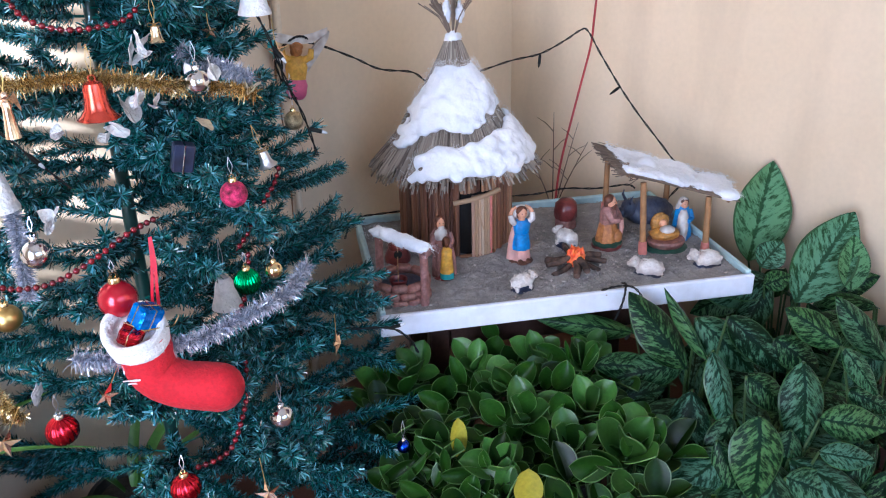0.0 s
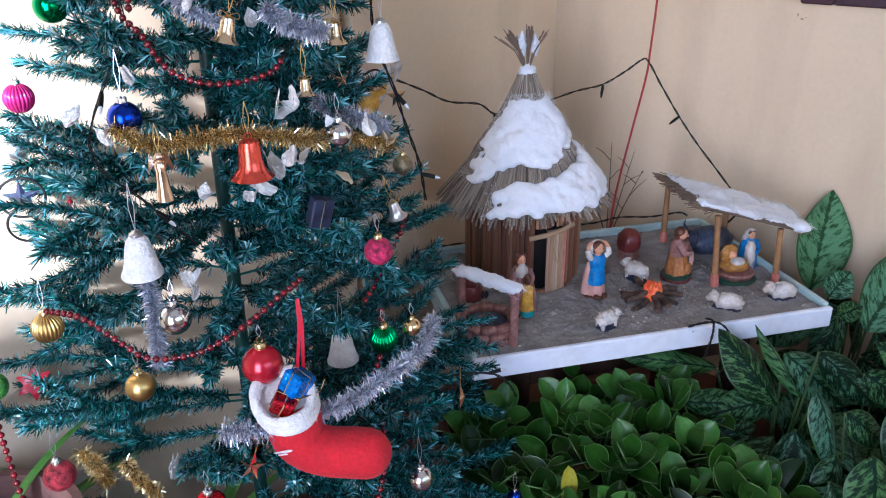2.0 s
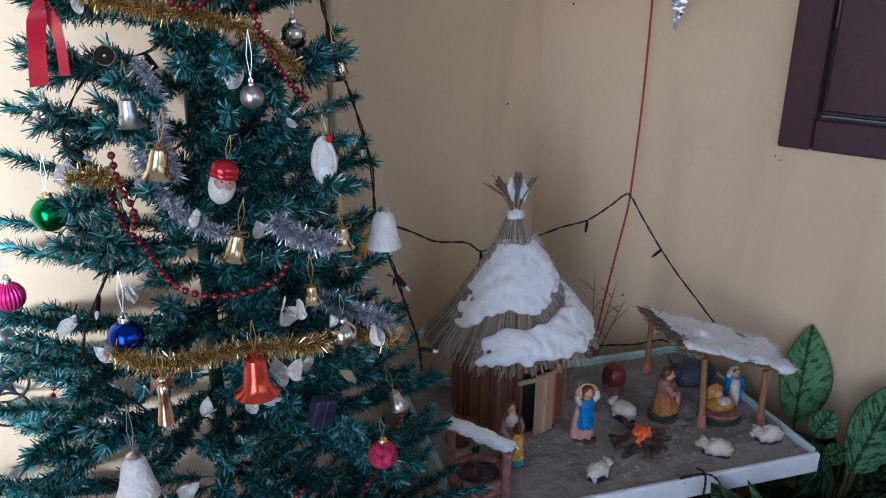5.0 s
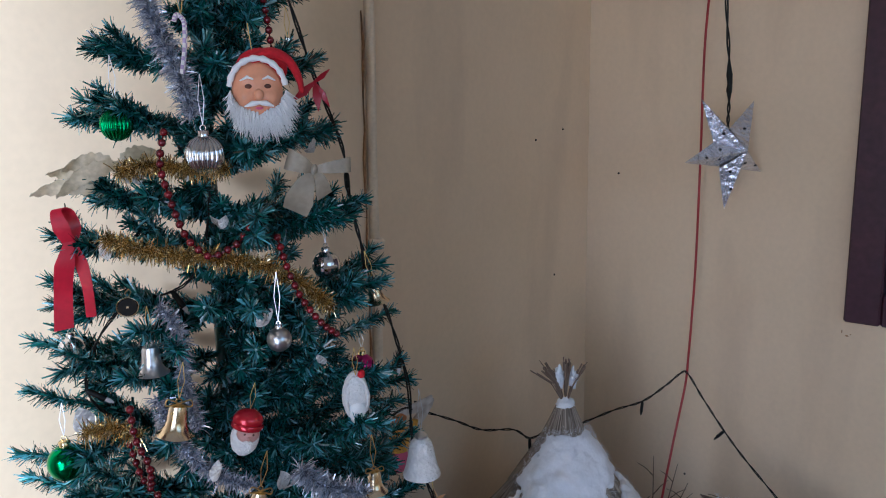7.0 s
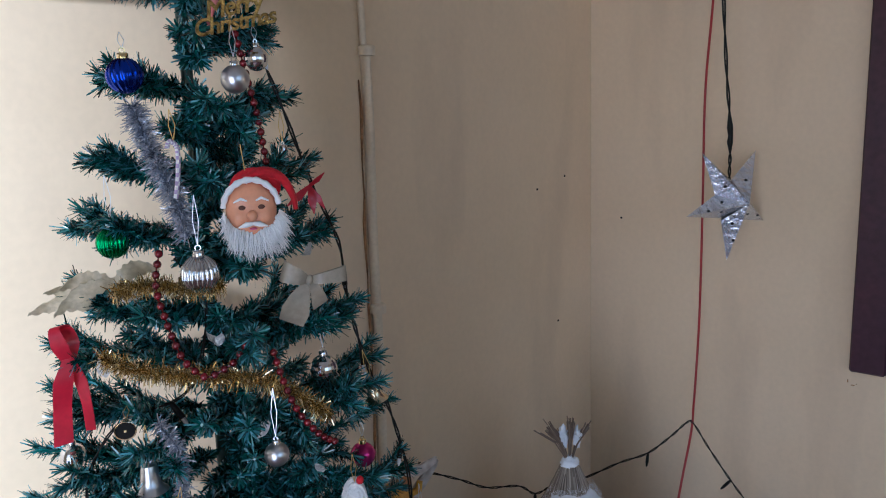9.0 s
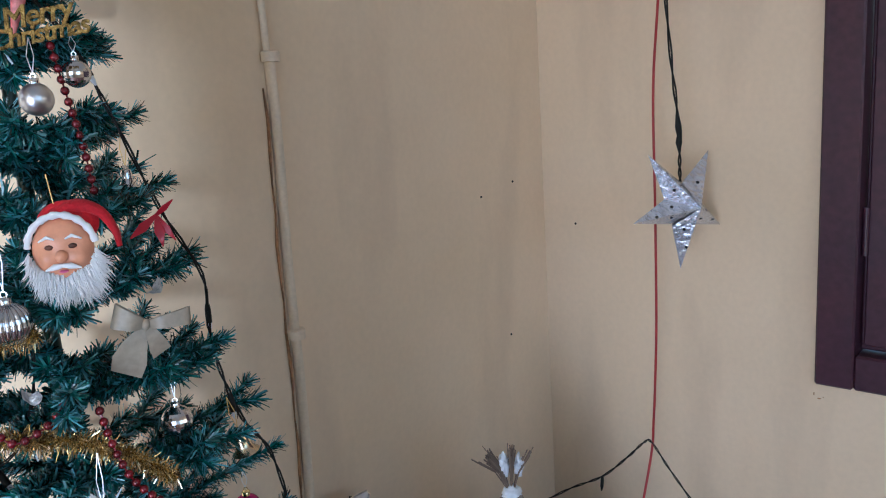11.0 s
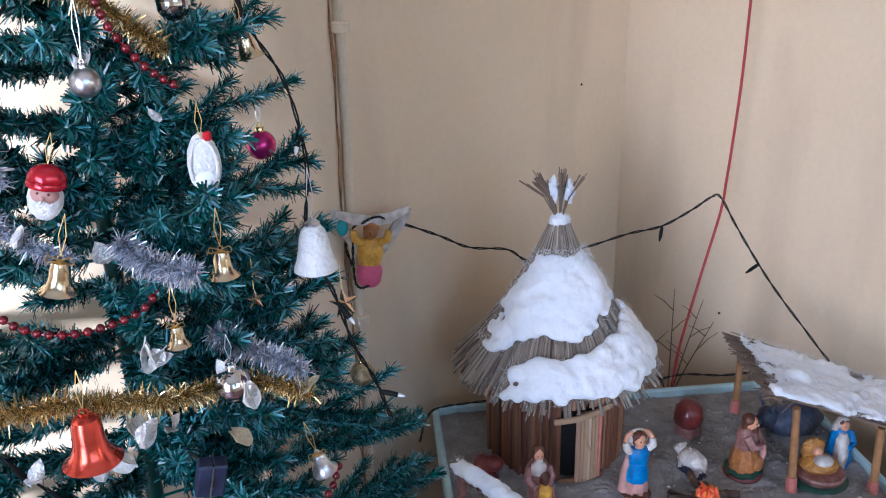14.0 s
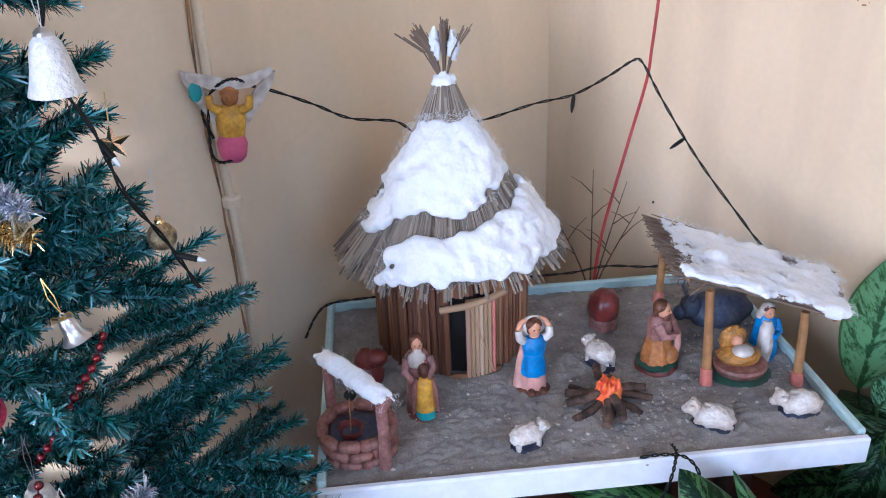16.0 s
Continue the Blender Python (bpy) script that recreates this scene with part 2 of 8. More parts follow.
M = {
    "wall": wall_paint(),
    "ceiling": mat("ceiling_white", (0.78, 0.75, 0.68), 0.8, vary=0.05, scale=2),
    "floor": mat("red_oxide_floor", (0.17, 0.065, 0.045), 0.45, vary=0.15, scale=3, bump=0.1),
    "shutter": mat("maroon_shutter_paint", (0.060, 0.017, 0.030), 0.40, vary=0.2, scale=9, fine=70, bump=0.3, depth=0.0015, second=(0.040, 0.014, 0.030)),
    "conduit": mat("painted_conduit", (0.75, 0.635, 0.475), 0.55, vary=0.06, scale=8),
    "rust": mat("orange_brown_mark", (0.38, 0.20, 0.085), 0.8, vary=0.3, scale=25),
    "tray": mat("white_paper_rim", (0.76, 0.80, 0.90), 0.55, vary=0.05, scale=14, fine=60, bump=0.25, second=(0.72, 0.75, 0.82)),
    "tray_in": mat("pale_blue_paper", (0.52, 0.70, 0.72), 0.6, vary=0.08, scale=12, fine=60, bump=0.25),
    "sand": mat("grey_sand", (0.345, 0.325, 0.310), 0.95, vary=0.3, scale=34, fine=620, bump=0.7, depth=0.003, second=(0.225, 0.212, 0.206)),
    "sand_crumb": island_mat("sand_crumbs", [(0.24, 0.21, 0.19), (0.36, 0.33, 0.30), (0.30, 0.27, 0.24), (0.52, 0.49, 0.46)], 0.95),
    "wood": mat("dark_stool_wood", (0.050, 0.022, 0.014), 0.5, vary=0.25, scale=14),
    "stick": island_mat("reed_sticks", [(0.13, 0.055, 0.022), (0.26, 0.125, 0.05), (0.17, 0.07, 0.03), (0.36, 0.20, 0.09), (0.11, 0.045, 0.022)], 0.6),
    "stick_one": island_mat("reed_stick", [(0.080, 0.032, 0.020), (0.28, 0.135, 0.065), (0.15, 0.060, 0.034), (0.42, 0.235, 0.125), (0.105, 0.042, 0.028), (0.23, 0.100, 0.050)], 0.55, per_object=True),
    "stick_pale": island_mat("pale_reed", [(0.46, 0.33, 0.20), (0.36, 0.22, 0.12), (0.52, 0.38, 0.26), (0.40, 0.24, 0.17)], 0.6, per_object=True),
    "thatch_dark": island_mat("dark_straw", [(0.10, 0.065, 0.045), (0.20, 0.14, 0.10), (0.13, 0.09, 0.065), (0.28, 0.21, 0.15)], 0.7),
    "thatch": island_mat("thatch_straw", [(0.129, 0.101, 0.079), (0.344, 0.288, 0.228), (0.206, 0.163, 0.129), (0.447, 0.387, 0.310), (0.073, 0.053, 0.041), (0.284, 0.232, 0.181)], 0.75),
    "cotton": mat("white_cotton_wool", (0.84, 0.86, 0.91), 0.95, vary=0.03, scale=30, fine=260, bump=0.14, depth=0.002, sheen=0.3, through_light=0.65),
    "bamboo": mat("bamboo_post", (0.37, 0.19, 0.075), 0.5, vary=0.15, scale=40),
    "pinkwrap": mat("pink_tape", (0.62, 0.21, 0.17), 0.6, vary=0.1, scale=60),
    "black": mat("black_wire", (0.010, 0.011, 0.010), 0.5, vary=0.2, gloss=0.2),
    # Near-black colour standing in for shade inside hollows and holes.
    "dark": mat("hollow_shade_black", (0.012, 0.010, 0.009), 0.9, vary=0.2),
    "redwire": mat("red_wire_sheath", (0.38, 0.018, 0.018), 0.4, vary=0.08),
    # Cyan-white and near-black entries paint glints and shade into the green needles.
    "needle": island_mat("needles_with_glints", [(0.001, 0.014, 0.011), (0.010, 0.115, 0.090), (0.002, 0.030, 0.024), (0.130, 0.420, 0.500), (0.003, 0.050, 0.040), (0.030, 0.180, 0.160), (0.001, 0.014, 0.012), (0.020, 0.150, 0.125), (0.240, 0.540, 0.620)], 0.24, gloss=1.0),
    "trunk": mat("dark_green_pole", (0.010, 0.050, 0.040), 0.35, vary=0.15),
    "silver": mat("silver_chrome", (0.78, 0.79, 0.82), 0.12, 1.0, vary=0.04, bump=0),
    "silver_satin": mat("satin_silver", (0.75, 0.76, 0.80), 0.33, 1.0, vary=0.06),
    "silver_dark": mat("dark_mirror_silver", (0.66, 0.67, 0.70), 0.10, 1.0, vary=0.04, bump=0),
    "gold": mat("gold_metal", (0.86, 0.68, 0.36), 0.14, 1.0, vary=0.06, bump=0),
    "bell_gold": mat("pale_worn_gold", (0.84, 0.76, 0.60), 0.20, 1.0, vary=0.10, scale=40, second=(0.66, 0.52, 0.30)),
    "ox_grey": mat("dusty_blue_grey_paint", (0.040, 0.055, 0.105), 0.5, vary=0.3, scale=40, second=(0.085, 0.090, 0.115)),
    "beige_leaf": mat("translucent_beige_leaf", (0.62, 0.53, 0.36), 0.38, vary=0.2, scale=50, second=(0.44, 0.36, 0.22)),
    "gold_satin": mat("satin_gold", (0.72, 0.50, 0.17), 0.35, 1.0, vary=0.08),
    "pale_gold": mat("pale_gold_glitter", (0.62, 0.50, 0.30), 0.4, 1.0, vary=0.35, scale=90, fine=600, bump=0.9, depth=0.002),
    "copper": mat("copper_gold_star", (0.92, 0.70, 0.50), 0.16, 1.0, vary=0.08),
    "orange": mat("orange_red_foil", (0.80, 0.11, 0.065), 0.20, 0.8, vary=0.08),
    "red_ball": mat("red_pearl", (0.55, 0.012, 0.030), 0.22, 0.45, vary=0.06, coat=0.5, bump=0),
    "red_metal": mat("red_metal", (0.60, 0.020, 0.035), 0.2, 1.0, vary=0.05, bump=0),
    "bead": mat("dark_red_bead", (0.17, 0.006, 0.012), 0.2, 0.4, vary=0.05, coat=0.6, bump=0, random_tone=0.25),
    "pink_glitter": mat("pink_glitter", (0.80, 0.045, 0.17), 0.4, 0.35, vary=0.4, scale=120, fine=700, bump=1.0, depth=0.002),
    "coral_glitter": mat("coral_glitter", (0.72, 0.07, 0.10), 0.4, 0.35, vary=0.4, scale=120, fine=700, bump=1.0, depth=0.002),
    "magenta": mat("magenta_metal", (0.62, 0.030, 0.22), 0.22, 0.55, vary=0.05, bump=0),
    "blue": mat("blue_metal", (0.020, 0.055, 0.48), 0.18, 1.0, vary=0.05, bump=0),
    "green": mat("green_metal", (0.010, 0.30, 0.09), 0.18, 1.0, vary=0.05, bump=0),
    "lime_glitter": mat("lime_glitter", (0.11, 0.42, 0.05), 0.4, 0.3, vary=0.4, scale=120, fine=700, bump=1.0, depth=0.002),
    "felt_white": mat("white_felt", (0.84, 0.82, 0.80), 0.95, vary=0.06, scale=70, fine=240, bump=0.9, depth=0.004, sheen=0.2),
    "beard_white": mat("white_fibre", (0.90, 0.90, 0.90), 0.6, vary=0.02, scale=60, fine=300, bump=0.1, through_light=0.5),
    "felt_red": mat("red_felt", (0.60, 0.007, 0.018), 0.85, vary=0.13, scale=26, fine=200, bump=0.6, depth=0.003, sheen=0.06),
    "satin_red": mat("red_satin", (0.58, 0.010, 0.035), 0.35, vary=0.1, scale=20, coat=0.2),
    "satin_cream": mat("cream_satin", (0.36, 0.305, 0.225), 0.38, vary=0.1, scale=30),
    "blue_foil": mat("crumpled_blue_foil", (0.02, 0.24, 0.85), 0.2, 0.6, vary=0.15, scale=60, fine=90, bump=0.9, depth=0.006),
    "red_foil": mat("crumpled_red_foil", (0.50, 0.010, 0.020), 0.22, 0.9, vary=0.15, scale=60, fine=90, bump=0.9, depth=0.006),
    "silver_foil": mat("crumpled_silver_foil", (0.82, 0.85, 0.95), 0.20, 0.75, vary=0.10, scale=40, fine=75, bump=1.0, depth=0.006),
    "foil_back": mat("grey_card", (0.42, 0.39, 0.34), 0.6, vary=0.1),
    "white_foil": mat("pearly_foil_leaf", (0.88, 0.87, 0.84), 0.24, 0.3, vary=0.12, scale=60, fine=120, bump=0.9, depth=0.006),
    # Near-white and dark strand tones put the tinsel's sparkle into its colour.
    "tinsel_silver": island_mat("silver_tinsel_glints", [(0.46, 0.50, 0.61), (0.99, 0.99, 1.0), (0.20, 0.22, 0.29), (0.84, 0.88, 0.97), (0.50, 0.54, 0.65)], 0.20, 0.65),
    "tinsel_gold": island_mat("gold_tinsel_glints", [(0.62, 0.43, 0.13), (1.0, 0.93, 0.66), (0.24, 0.15, 0.035), (0.92, 0.72, 0.32), (0.42, 0.28, 0.07)], 0.18, 0.9),
    "skin": mat("painted_flesh", (0.68, 0.34, 0.20), 0.45, vary=0.06, scale=30),
    "rosy": mat("rosy_plastic", (0.78, 0.36, 0.20), 0.35, vary=0.05, scale=20),
    "hair": mat("brown_paint", (0.13, 0.045, 0.022), 0.5, vary=0.2, scale=60),
    "cloth_blue": mat("blue_paint", (0.02, 0.24, 0.62), 0.5, vary=0.18, scale=60, second=(0.012, 0.13, 0.38)),
    "cloth_white": mat("chalk_white_paint", (0.74, 0.70, 0.66), 0.6, vary=0.2, scale=80, second=(0.36, 0.29, 0.25)),
    "cloth_yellow": mat("yellow_paint", (0.76, 0.44, 0.045), 0.5, vary=0.18, scale=60, second=(0.50, 0.24, 0.03)),
    "cloth_mauve": mat("mauve_brown_paint", (0.36, 0.18, 0.16), 0.5, vary=0.25, scale=60, second=(0.17, 0.075, 0.06)),
    "cloth_maroon": mat("maroon_paint", (0.19, 0.036, 0.032), 0.3, vary=0.25, scale=30),
    "cloth_ochre": mat("ochre_paint", (0.48, 0.20, 0.055), 0.5, vary=0.25, scale=60, second=(0.25, 0.09, 0.03)),
    "cloth_green": mat("dark_green_paint", (0.02, 0.075, 0.05), 0.45, vary=0.2, scale=40),
    "cloth_pink": mat("pink_paint", (0.70, 0.13, 0.26), 0.5, vary=0.12, scale=40),
    "rose": mat("rose_paint", (0.62, 0.34, 0.29), 0.5, vary=0.12, scale=40),
    "teal": mat("teal_paint", (0.04, 0.35, 0.38), 0.5, vary=0.1, scale=40),
    "navy": mat("navy_paint", (0.026, 0.034, 0.075), 0.45, vary=0.3, scale=40),
    "terracotta": mat("terracotta_paint", (0.22, 0.080, 0.062), 0.55, vary=0.3, scale=50, second=(0.30, 0.16, 0.13)),
    "sheep": mat("sheep_white_paint", (0.70, 0.66, 0.62), 0.45, vary=0.14, scale=45, fine=200, bump=0.5, depth=0.003, second=(0.42, 0.34, 0.29)),
    "basket": mat("golden_straw_paint", (0.58, 0.27, 0.05), 0.45, vary=0.25, scale=60, fine=220, bump=0.8, depth=0.003),
    "log": mat("charred_log", (0.125, 0.072, 0.050), 0.75, vary=0.4, scale=50, fine=140, bump=0.8, depth=0.003),
    "flame": mat("painted_flame", (0.82, 0.07, 0.035), 0.4, vary=0.2, scale=70, second=(0.88, 0.28, 0.04)),
    "flame_yellow": mat("yellow_flame_paint", (0.90, 0.50, 0.05), 0.4, vary=0.2, scale=60, second=(0.88, 0.24, 0.03)),
    "ash": mat("pale_ash", (0.42, 0.39, 0.36), 0.95, vary=0.2, scale=90),
    "twig": mat("dry_twig", (0.11, 0.060, 0.035), 0.8, vary=0.2, scale=60),
    "jade": mat("glossy_green_leaf", (0.023, 0.066, 0.006), 0.34, vary=0.16, scale=26, fine=180, bump=0.08, random_tone=0.7, gloss=0.17, second=(0.010, 0.038, 0.004)),
    "jade_young": mat("young_glossy_leaf", (0.055, 0.140, 0.022), 0.32, vary=0.14, scale=26, fine=180, bump=0.08, random_tone=0.5, gloss=0.30, second=(0.034, 0.100, 0.014)),
    "jade_rim": mat("pale_leaf_margin", (0.100, 0.190, 0.045), 0.38, vary=0.12, scale=30, random_tone=0.3, gloss=0.35),
    "jade_yellow": mat("yellowing_leaf", (0.40, 0.33, 0.025), 0.34, vary=0.14, scale=22, random_tone=0.12, gloss=0.4, second=(0.24, 0.24, 0.02)),
    "vari_rim": mat("green_leaf_margin", (0.030, 0.088, 0.020), 0.36, vary=0.14, scale=30, random_tone=0.3, gloss=0.35),
    "vari": variegated(),
    # Paler mottling, with daylight on the upper leaves painted in as brighter colour.
    "vari_pale_lit": variegated("pale_lit_variegated_leaf", -0.005, (0.020, 0.062, 0.018), 1.6),
    "stem": mat("green_stem", (0.045, 0.095, 0.022), 0.5, vary=0.15, scale=30),
    "strap": mat("spider_leaf", (0.09, 0.22, 0.035), 0.4, vary=0.15, scale=20, random_tone=0.25),
    "pot": mat("dull_brown_pot", (0.15, 0.072, 0.060), 0.55, vary=0.15, scale=12),
    "pot_black": mat("dark_plastic_pot", (0.02, 0.02, 0.02), 0.55, vary=0.15, scale=12),
    "soil": mat("dark_soil", (0.035, 0.025, 0.018), 0.95, vary=0.3, scale=60, fine=240, bump=1.0, depth=0.004),
    "letters": mat("gold_glitter_card", (0.50, 0.34, 0.10), 0.35, 1.0, vary=0.35, scale=140, fine=600, bump=0.9, depth=0.002),
    "paper_pink": mat("pink_printed_paper", (0.80, 0.34, 0.32), 0.5, vary=0.25, scale=45, second=(0.62, 0.05, 0.07)),
    "clear": mat("pearl_bulb", (0.80, 0.82, 0.86), 0.15, vary=0.03, bump=0, coat=0.5),
    "lilac": mat("lilac_candy", (0.50, 0.38, 0.60), 0.35, vary=0.1),
}

# ---- geometry ----


class Geo:
    """Collects vertices and faces, with a material slot for each face."""

    def __init__(self):
        self.v, self.f, self.m, self.slot = [], [], [], 0

    def add(self, verts, faces, m=None):
        k = len(self.v)
        self.v += [tuple(p) for p in verts]
        self.f += [tuple(i + k for i in q) for q in faces]
        self.m += [self.slot] * len(faces)
        if m is not None:
            for i in range(k, len(self.v)):
                self.v[i] = tuple(m @ Vector(self.v[i]))
        return self

    def lathe(self, profile, n=24, m=None, wave=None, squash=1.0):
        """Rings of (radius, z); wave(angle, radius, z) gives a radius."""
        verts, faces = [], []
        for r, z in profile:
            for i in range(n):
                a = 2 * math.pi * i / n
                q = wave(a, r, z) if wave else r
                verts.append((q * math.cos(a), q * math.sin(a) * squash, z))
        for j in range(len(profile) - 1):
            for i in range(n):
                a, b = j * n + i, j * n + (i + 1) % n
                faces.append((a, b, b + n, a + n))
        if profile[0][0] > 1e-5:
            faces.append(tuple(reversed(range(n))))
        if profile[-1][0] > 1e-5:
            faces.append(tuple((len(profile) - 1) * n + i for i in range(n)))
        return self.add(verts, faces, m)

    def ball(self, c, r, n=20, rings=12, wave=None, m=None):
        r = (r, r, r) if isinstance(r, (int, float)) else r
        verts, faces = [], []
        for j in range(rings + 1):
            t = math.pi * j / rings
            for i in range(n):
                a = 2 * math.pi * i / n
                p = Vector((math.sin(t) * math.cos(a), math.sin(t) * math.sin(a), -math.cos(t)))
                k = wave(a, t, p) if wave else 1.0
                verts.append((c[0] + r[0] * p.x * k, c[1] + r[1] * p.y * k, c[2] + r[2] * p.z * k))
        for j in range(rings):
            for i in range(n):
                a, b = j * n + i, j * n + (i + 1) % n
                faces.append((a, b, b + n, a + n))
        return self.add(verts, faces, m)

    def tube(self, path, radii, n=8, m=None, closed=False, flat=1.0):
        path = [Vector(p) for p in path]
        radii = [radii] * len(path) if isinstance(radii, (int, float)) else radii
        verts, faces, k = [], [], len(path)
        side = None
        for i, p in enumerate(path):
            d = (path[(i + 1) % k] - path[i - 1]) if closed else (path[min(i + 1, k - 1)] - path[max(i - 1, 0)])
            d = d.normalized() if d.length > 1e-9 else Vector((0, 0, 1))
            if side is None:
                side = d.cross(Vector((0, 0, 1)) if abs(d.z) < 0.9 else Vector((1, 0, 0))).normalized()
            else:
                side = (side - d * side.dot(d)).normalized()
            up = d.cross(side)
            for j in range(n):
                a = 2 * math.pi * j / n
                verts.append(p + radii[i] * (math.cos(a) * side + math.sin(a) * flat * up))
        for i in range(k if closed else k - 1):
            for j in range(n):
                a, b = i * n + j, i * n + (j + 1) % n
                c, e = ((i + 1) % k) * n + (j + 1) % n, ((i + 1) % k) * n + j
                faces.append((a, b, c, e))
        if not closed:
            faces.append(tuple(reversed(range(n))))
            faces.append(tuple((k - 1) * n + j for j in range(n)))
        return self.add(verts, faces, m)

    def box(self, c, s, m=None, bevel=0.002):
        bm = bmesh.new()
        bmesh.ops.create_cube(bm, size=1.0, matrix=Matrix.Translation(c) @ Matrix.Diagonal((*s, 1)))
        if bevel:
            bmesh.ops.bevel(bm, geom=bm.edges[:], offset=min(bevel, 0.45 * min(s)), segments=1, affect="EDGES")
        bm.verts.index_update()
        self.add([v.co[:] for v in bm.verts], [[v.index for v in q.verts] for q in bm.faces], m)
        bm.free()
        return self

    def ribbon(self, path, widths, across, thick=0.0008, m=None):
        """A cloth or foil strip with two faces and edges; across is its width's direction at each point, or one for all."""
        path = [Vector(p) for p in path]
        widths = [widths] * len(path) if isinstance(widths, (int, float)) else widths
        across = [Vector(a).normalized() for a in across] if isinstance(across, list) else [Vector(across).normalized()] * len(path)
        verts, faces, k = [], [], len(path)
        for i, p in enumerate(path):
            d = path[min(i + 1, k - 1)] - path[max(i - 1, 0)]
            nn = d.cross(across[i])
            nn = nn.normalized() if nn.length > 1e-9 else Vector((0, 0, 1))
            for s, t in ((-1, 1), (1, 1), (1, -1), (-1, -1)):
                verts.append(p + across[i] * (s * widths[i] / 2) + nn * (t * thick / 2))
        for i in range(k - 1):
            for j in range(4):
                faces.append((4 * i + j, 4 * i + (j + 1) % 4, 4 * i + 4 + (j + 1) % 4, 4 * i + 4 + j))
        faces += [(3, 2, 1, 0), (4 * k - 4, 4 * k - 3, 4 * k - 2, 4 * k - 1)]
        return self.add(verts, faces, m)

    def mesh(self, name, materials, smooth=True, origin=None):
        me = bpy.data.meshes.new(name)
        vs = self.v if origin is None else [(a - origin[0], b - origin[1], c - origin[2]) for a, b, c in self.v]
        me.from_pydata(vs, [], self.f)
        for k in (materials if isinstance(materials, (list, tuple)) else [materials]):
            me.materials.append(M[k])
        me.polygons.foreach_set("material_index", self.m)
        if smooth:
            me.polygons.foreach_set("use_smooth", [True] * len(self.f))
            if smooth != "soft":
                me.set_sharp_from_angle(angle=radians(48))
        me.update()
        return me


def empty(name, m, label, category, group="", kind=""):
    ob = new(name)
    ob.empty_display_size = 0.03
    ob.matrix_basis = m
    return tagged(ob, label, category, group, kind)


def part(name, g, materials, parent=None, label="", smooth=True, m=None, origin=None):
    ob = new(name, g.mesh(name, materials, smooth, origin) if isinstance(g, Geo) else g)
    if parent is not None:
        ob.parent = parent
    if m is not None:
        ob.matrix_basis = m
    return tagged(ob, label)


def smooth_path(pts, steps=6):
    """A Catmull-Rom curve through the points."""
    pts = [Vector(p) for p in pts]
    q = [2 * pts[0] - pts[1]] + pts + [2 * pts[-1] - pts[-2]]
    out = []
    for i in range(1, len(q) - 2):
        for s in range(steps):
            t = s / steps
            out.append(0.5 * ((2 * q[i]) + (q[i + 1] - q[i - 1]) * t + (2 * q[i - 1] - 5 * q[i] + 4 * q[i + 1] - q[i + 2]) * t * t
                              + (3 * q[i] - q[i - 1] - 3 * q[i + 1] + q[i + 2]) * t ** 3))
    return out + [pts[-1]]


def spaced(path, step):
    """Points at even steps along a path."""
    out, left = [path[0]], step
    for a, b in zip(path, path[1:]):
        d = (b - a).length
        while left <= d and d > 0:
            out.append(a + (b - a) * (left / d))
            left += step
        left -= d
    return out


def orient(pos, along, normal, size=1.0):
    """A pose with y along the first direction and z near the second."""
    y = Vector(along).normalized()
    x = y.cross(Vector(normal)).normalized()
    z = x.cross(y)
    m = Matrix((x, y, z)).transposed().to_4x4()
    return Matrix.Translation(pos) @ m @ Matrix.Diagonal((size, size, size, 1))


# ---- the room ----


def slab(name, boxes, material, label, category, bevel=0.0):
    g = Geo()
    for c, s in boxes:
        g.box(c, s, bevel=bevel)
    return tagged(part(name, g, material, smooth=False), label, category, kind="structure")


XM, YM = (WALL_E + WALL_W) / 2, (WALL_N + WALL_S) / 2
XS, YS = WALL_E - WALL_W, WALL_N - WALL_S
slab("floor", [((XM, YM, -0.06), (XS + 0.4, YS + 0.4, 0.12))], "floor", "dark red oxide cement floor of the porch", "floor")
slab("ceiling", [((XM, YM, CEIL + 0.06), (XS + 0.4, YS + 0.4, 0.12))], "ceiling", "plain whitewashed porch ceiling", "ceiling")
slab("wall_north", [((XM, WALL_N + 0.075, CEIL / 2), (XS + 0.3, 0.15, CEIL))], "wall", "cream painted wall with damp streaks and dust", "wall")
WY0, WY1, WZ0, WZ1 = 0.758, -0.55, 0.978, 2.15
slab("wall_east", [((WALL_E + 0.075, (WALL_N + WY0) / 2, CEIL / 2), (0.15, WALL_N - WY0, CEIL)),
                   ((WALL_E + 0.075, (WALL_S + WY1) / 2, CEIL / 2), (0.15, WY1 - WALL_S, CEIL)),
                   ((WALL_E + 0.075, (WY0 + WY1) / 2, WZ0 / 2), (0.15, WY0 - WY1, WZ0)),
                   ((WALL_E + 0.075, (WY0 + WY1) / 2, (WZ1 + CEIL) / 2), (0.15, WY0 - WY1, CEIL - WZ1))],
     "wall", "cream painted wall round a shuttered window", "wall")
# Unseen wall; these opening edges are set to shape the sun patch.
OY0, OYD, OY1, OZ0, OZ1 = -0.55, 0.53, 0.735, 1.20, 2.45
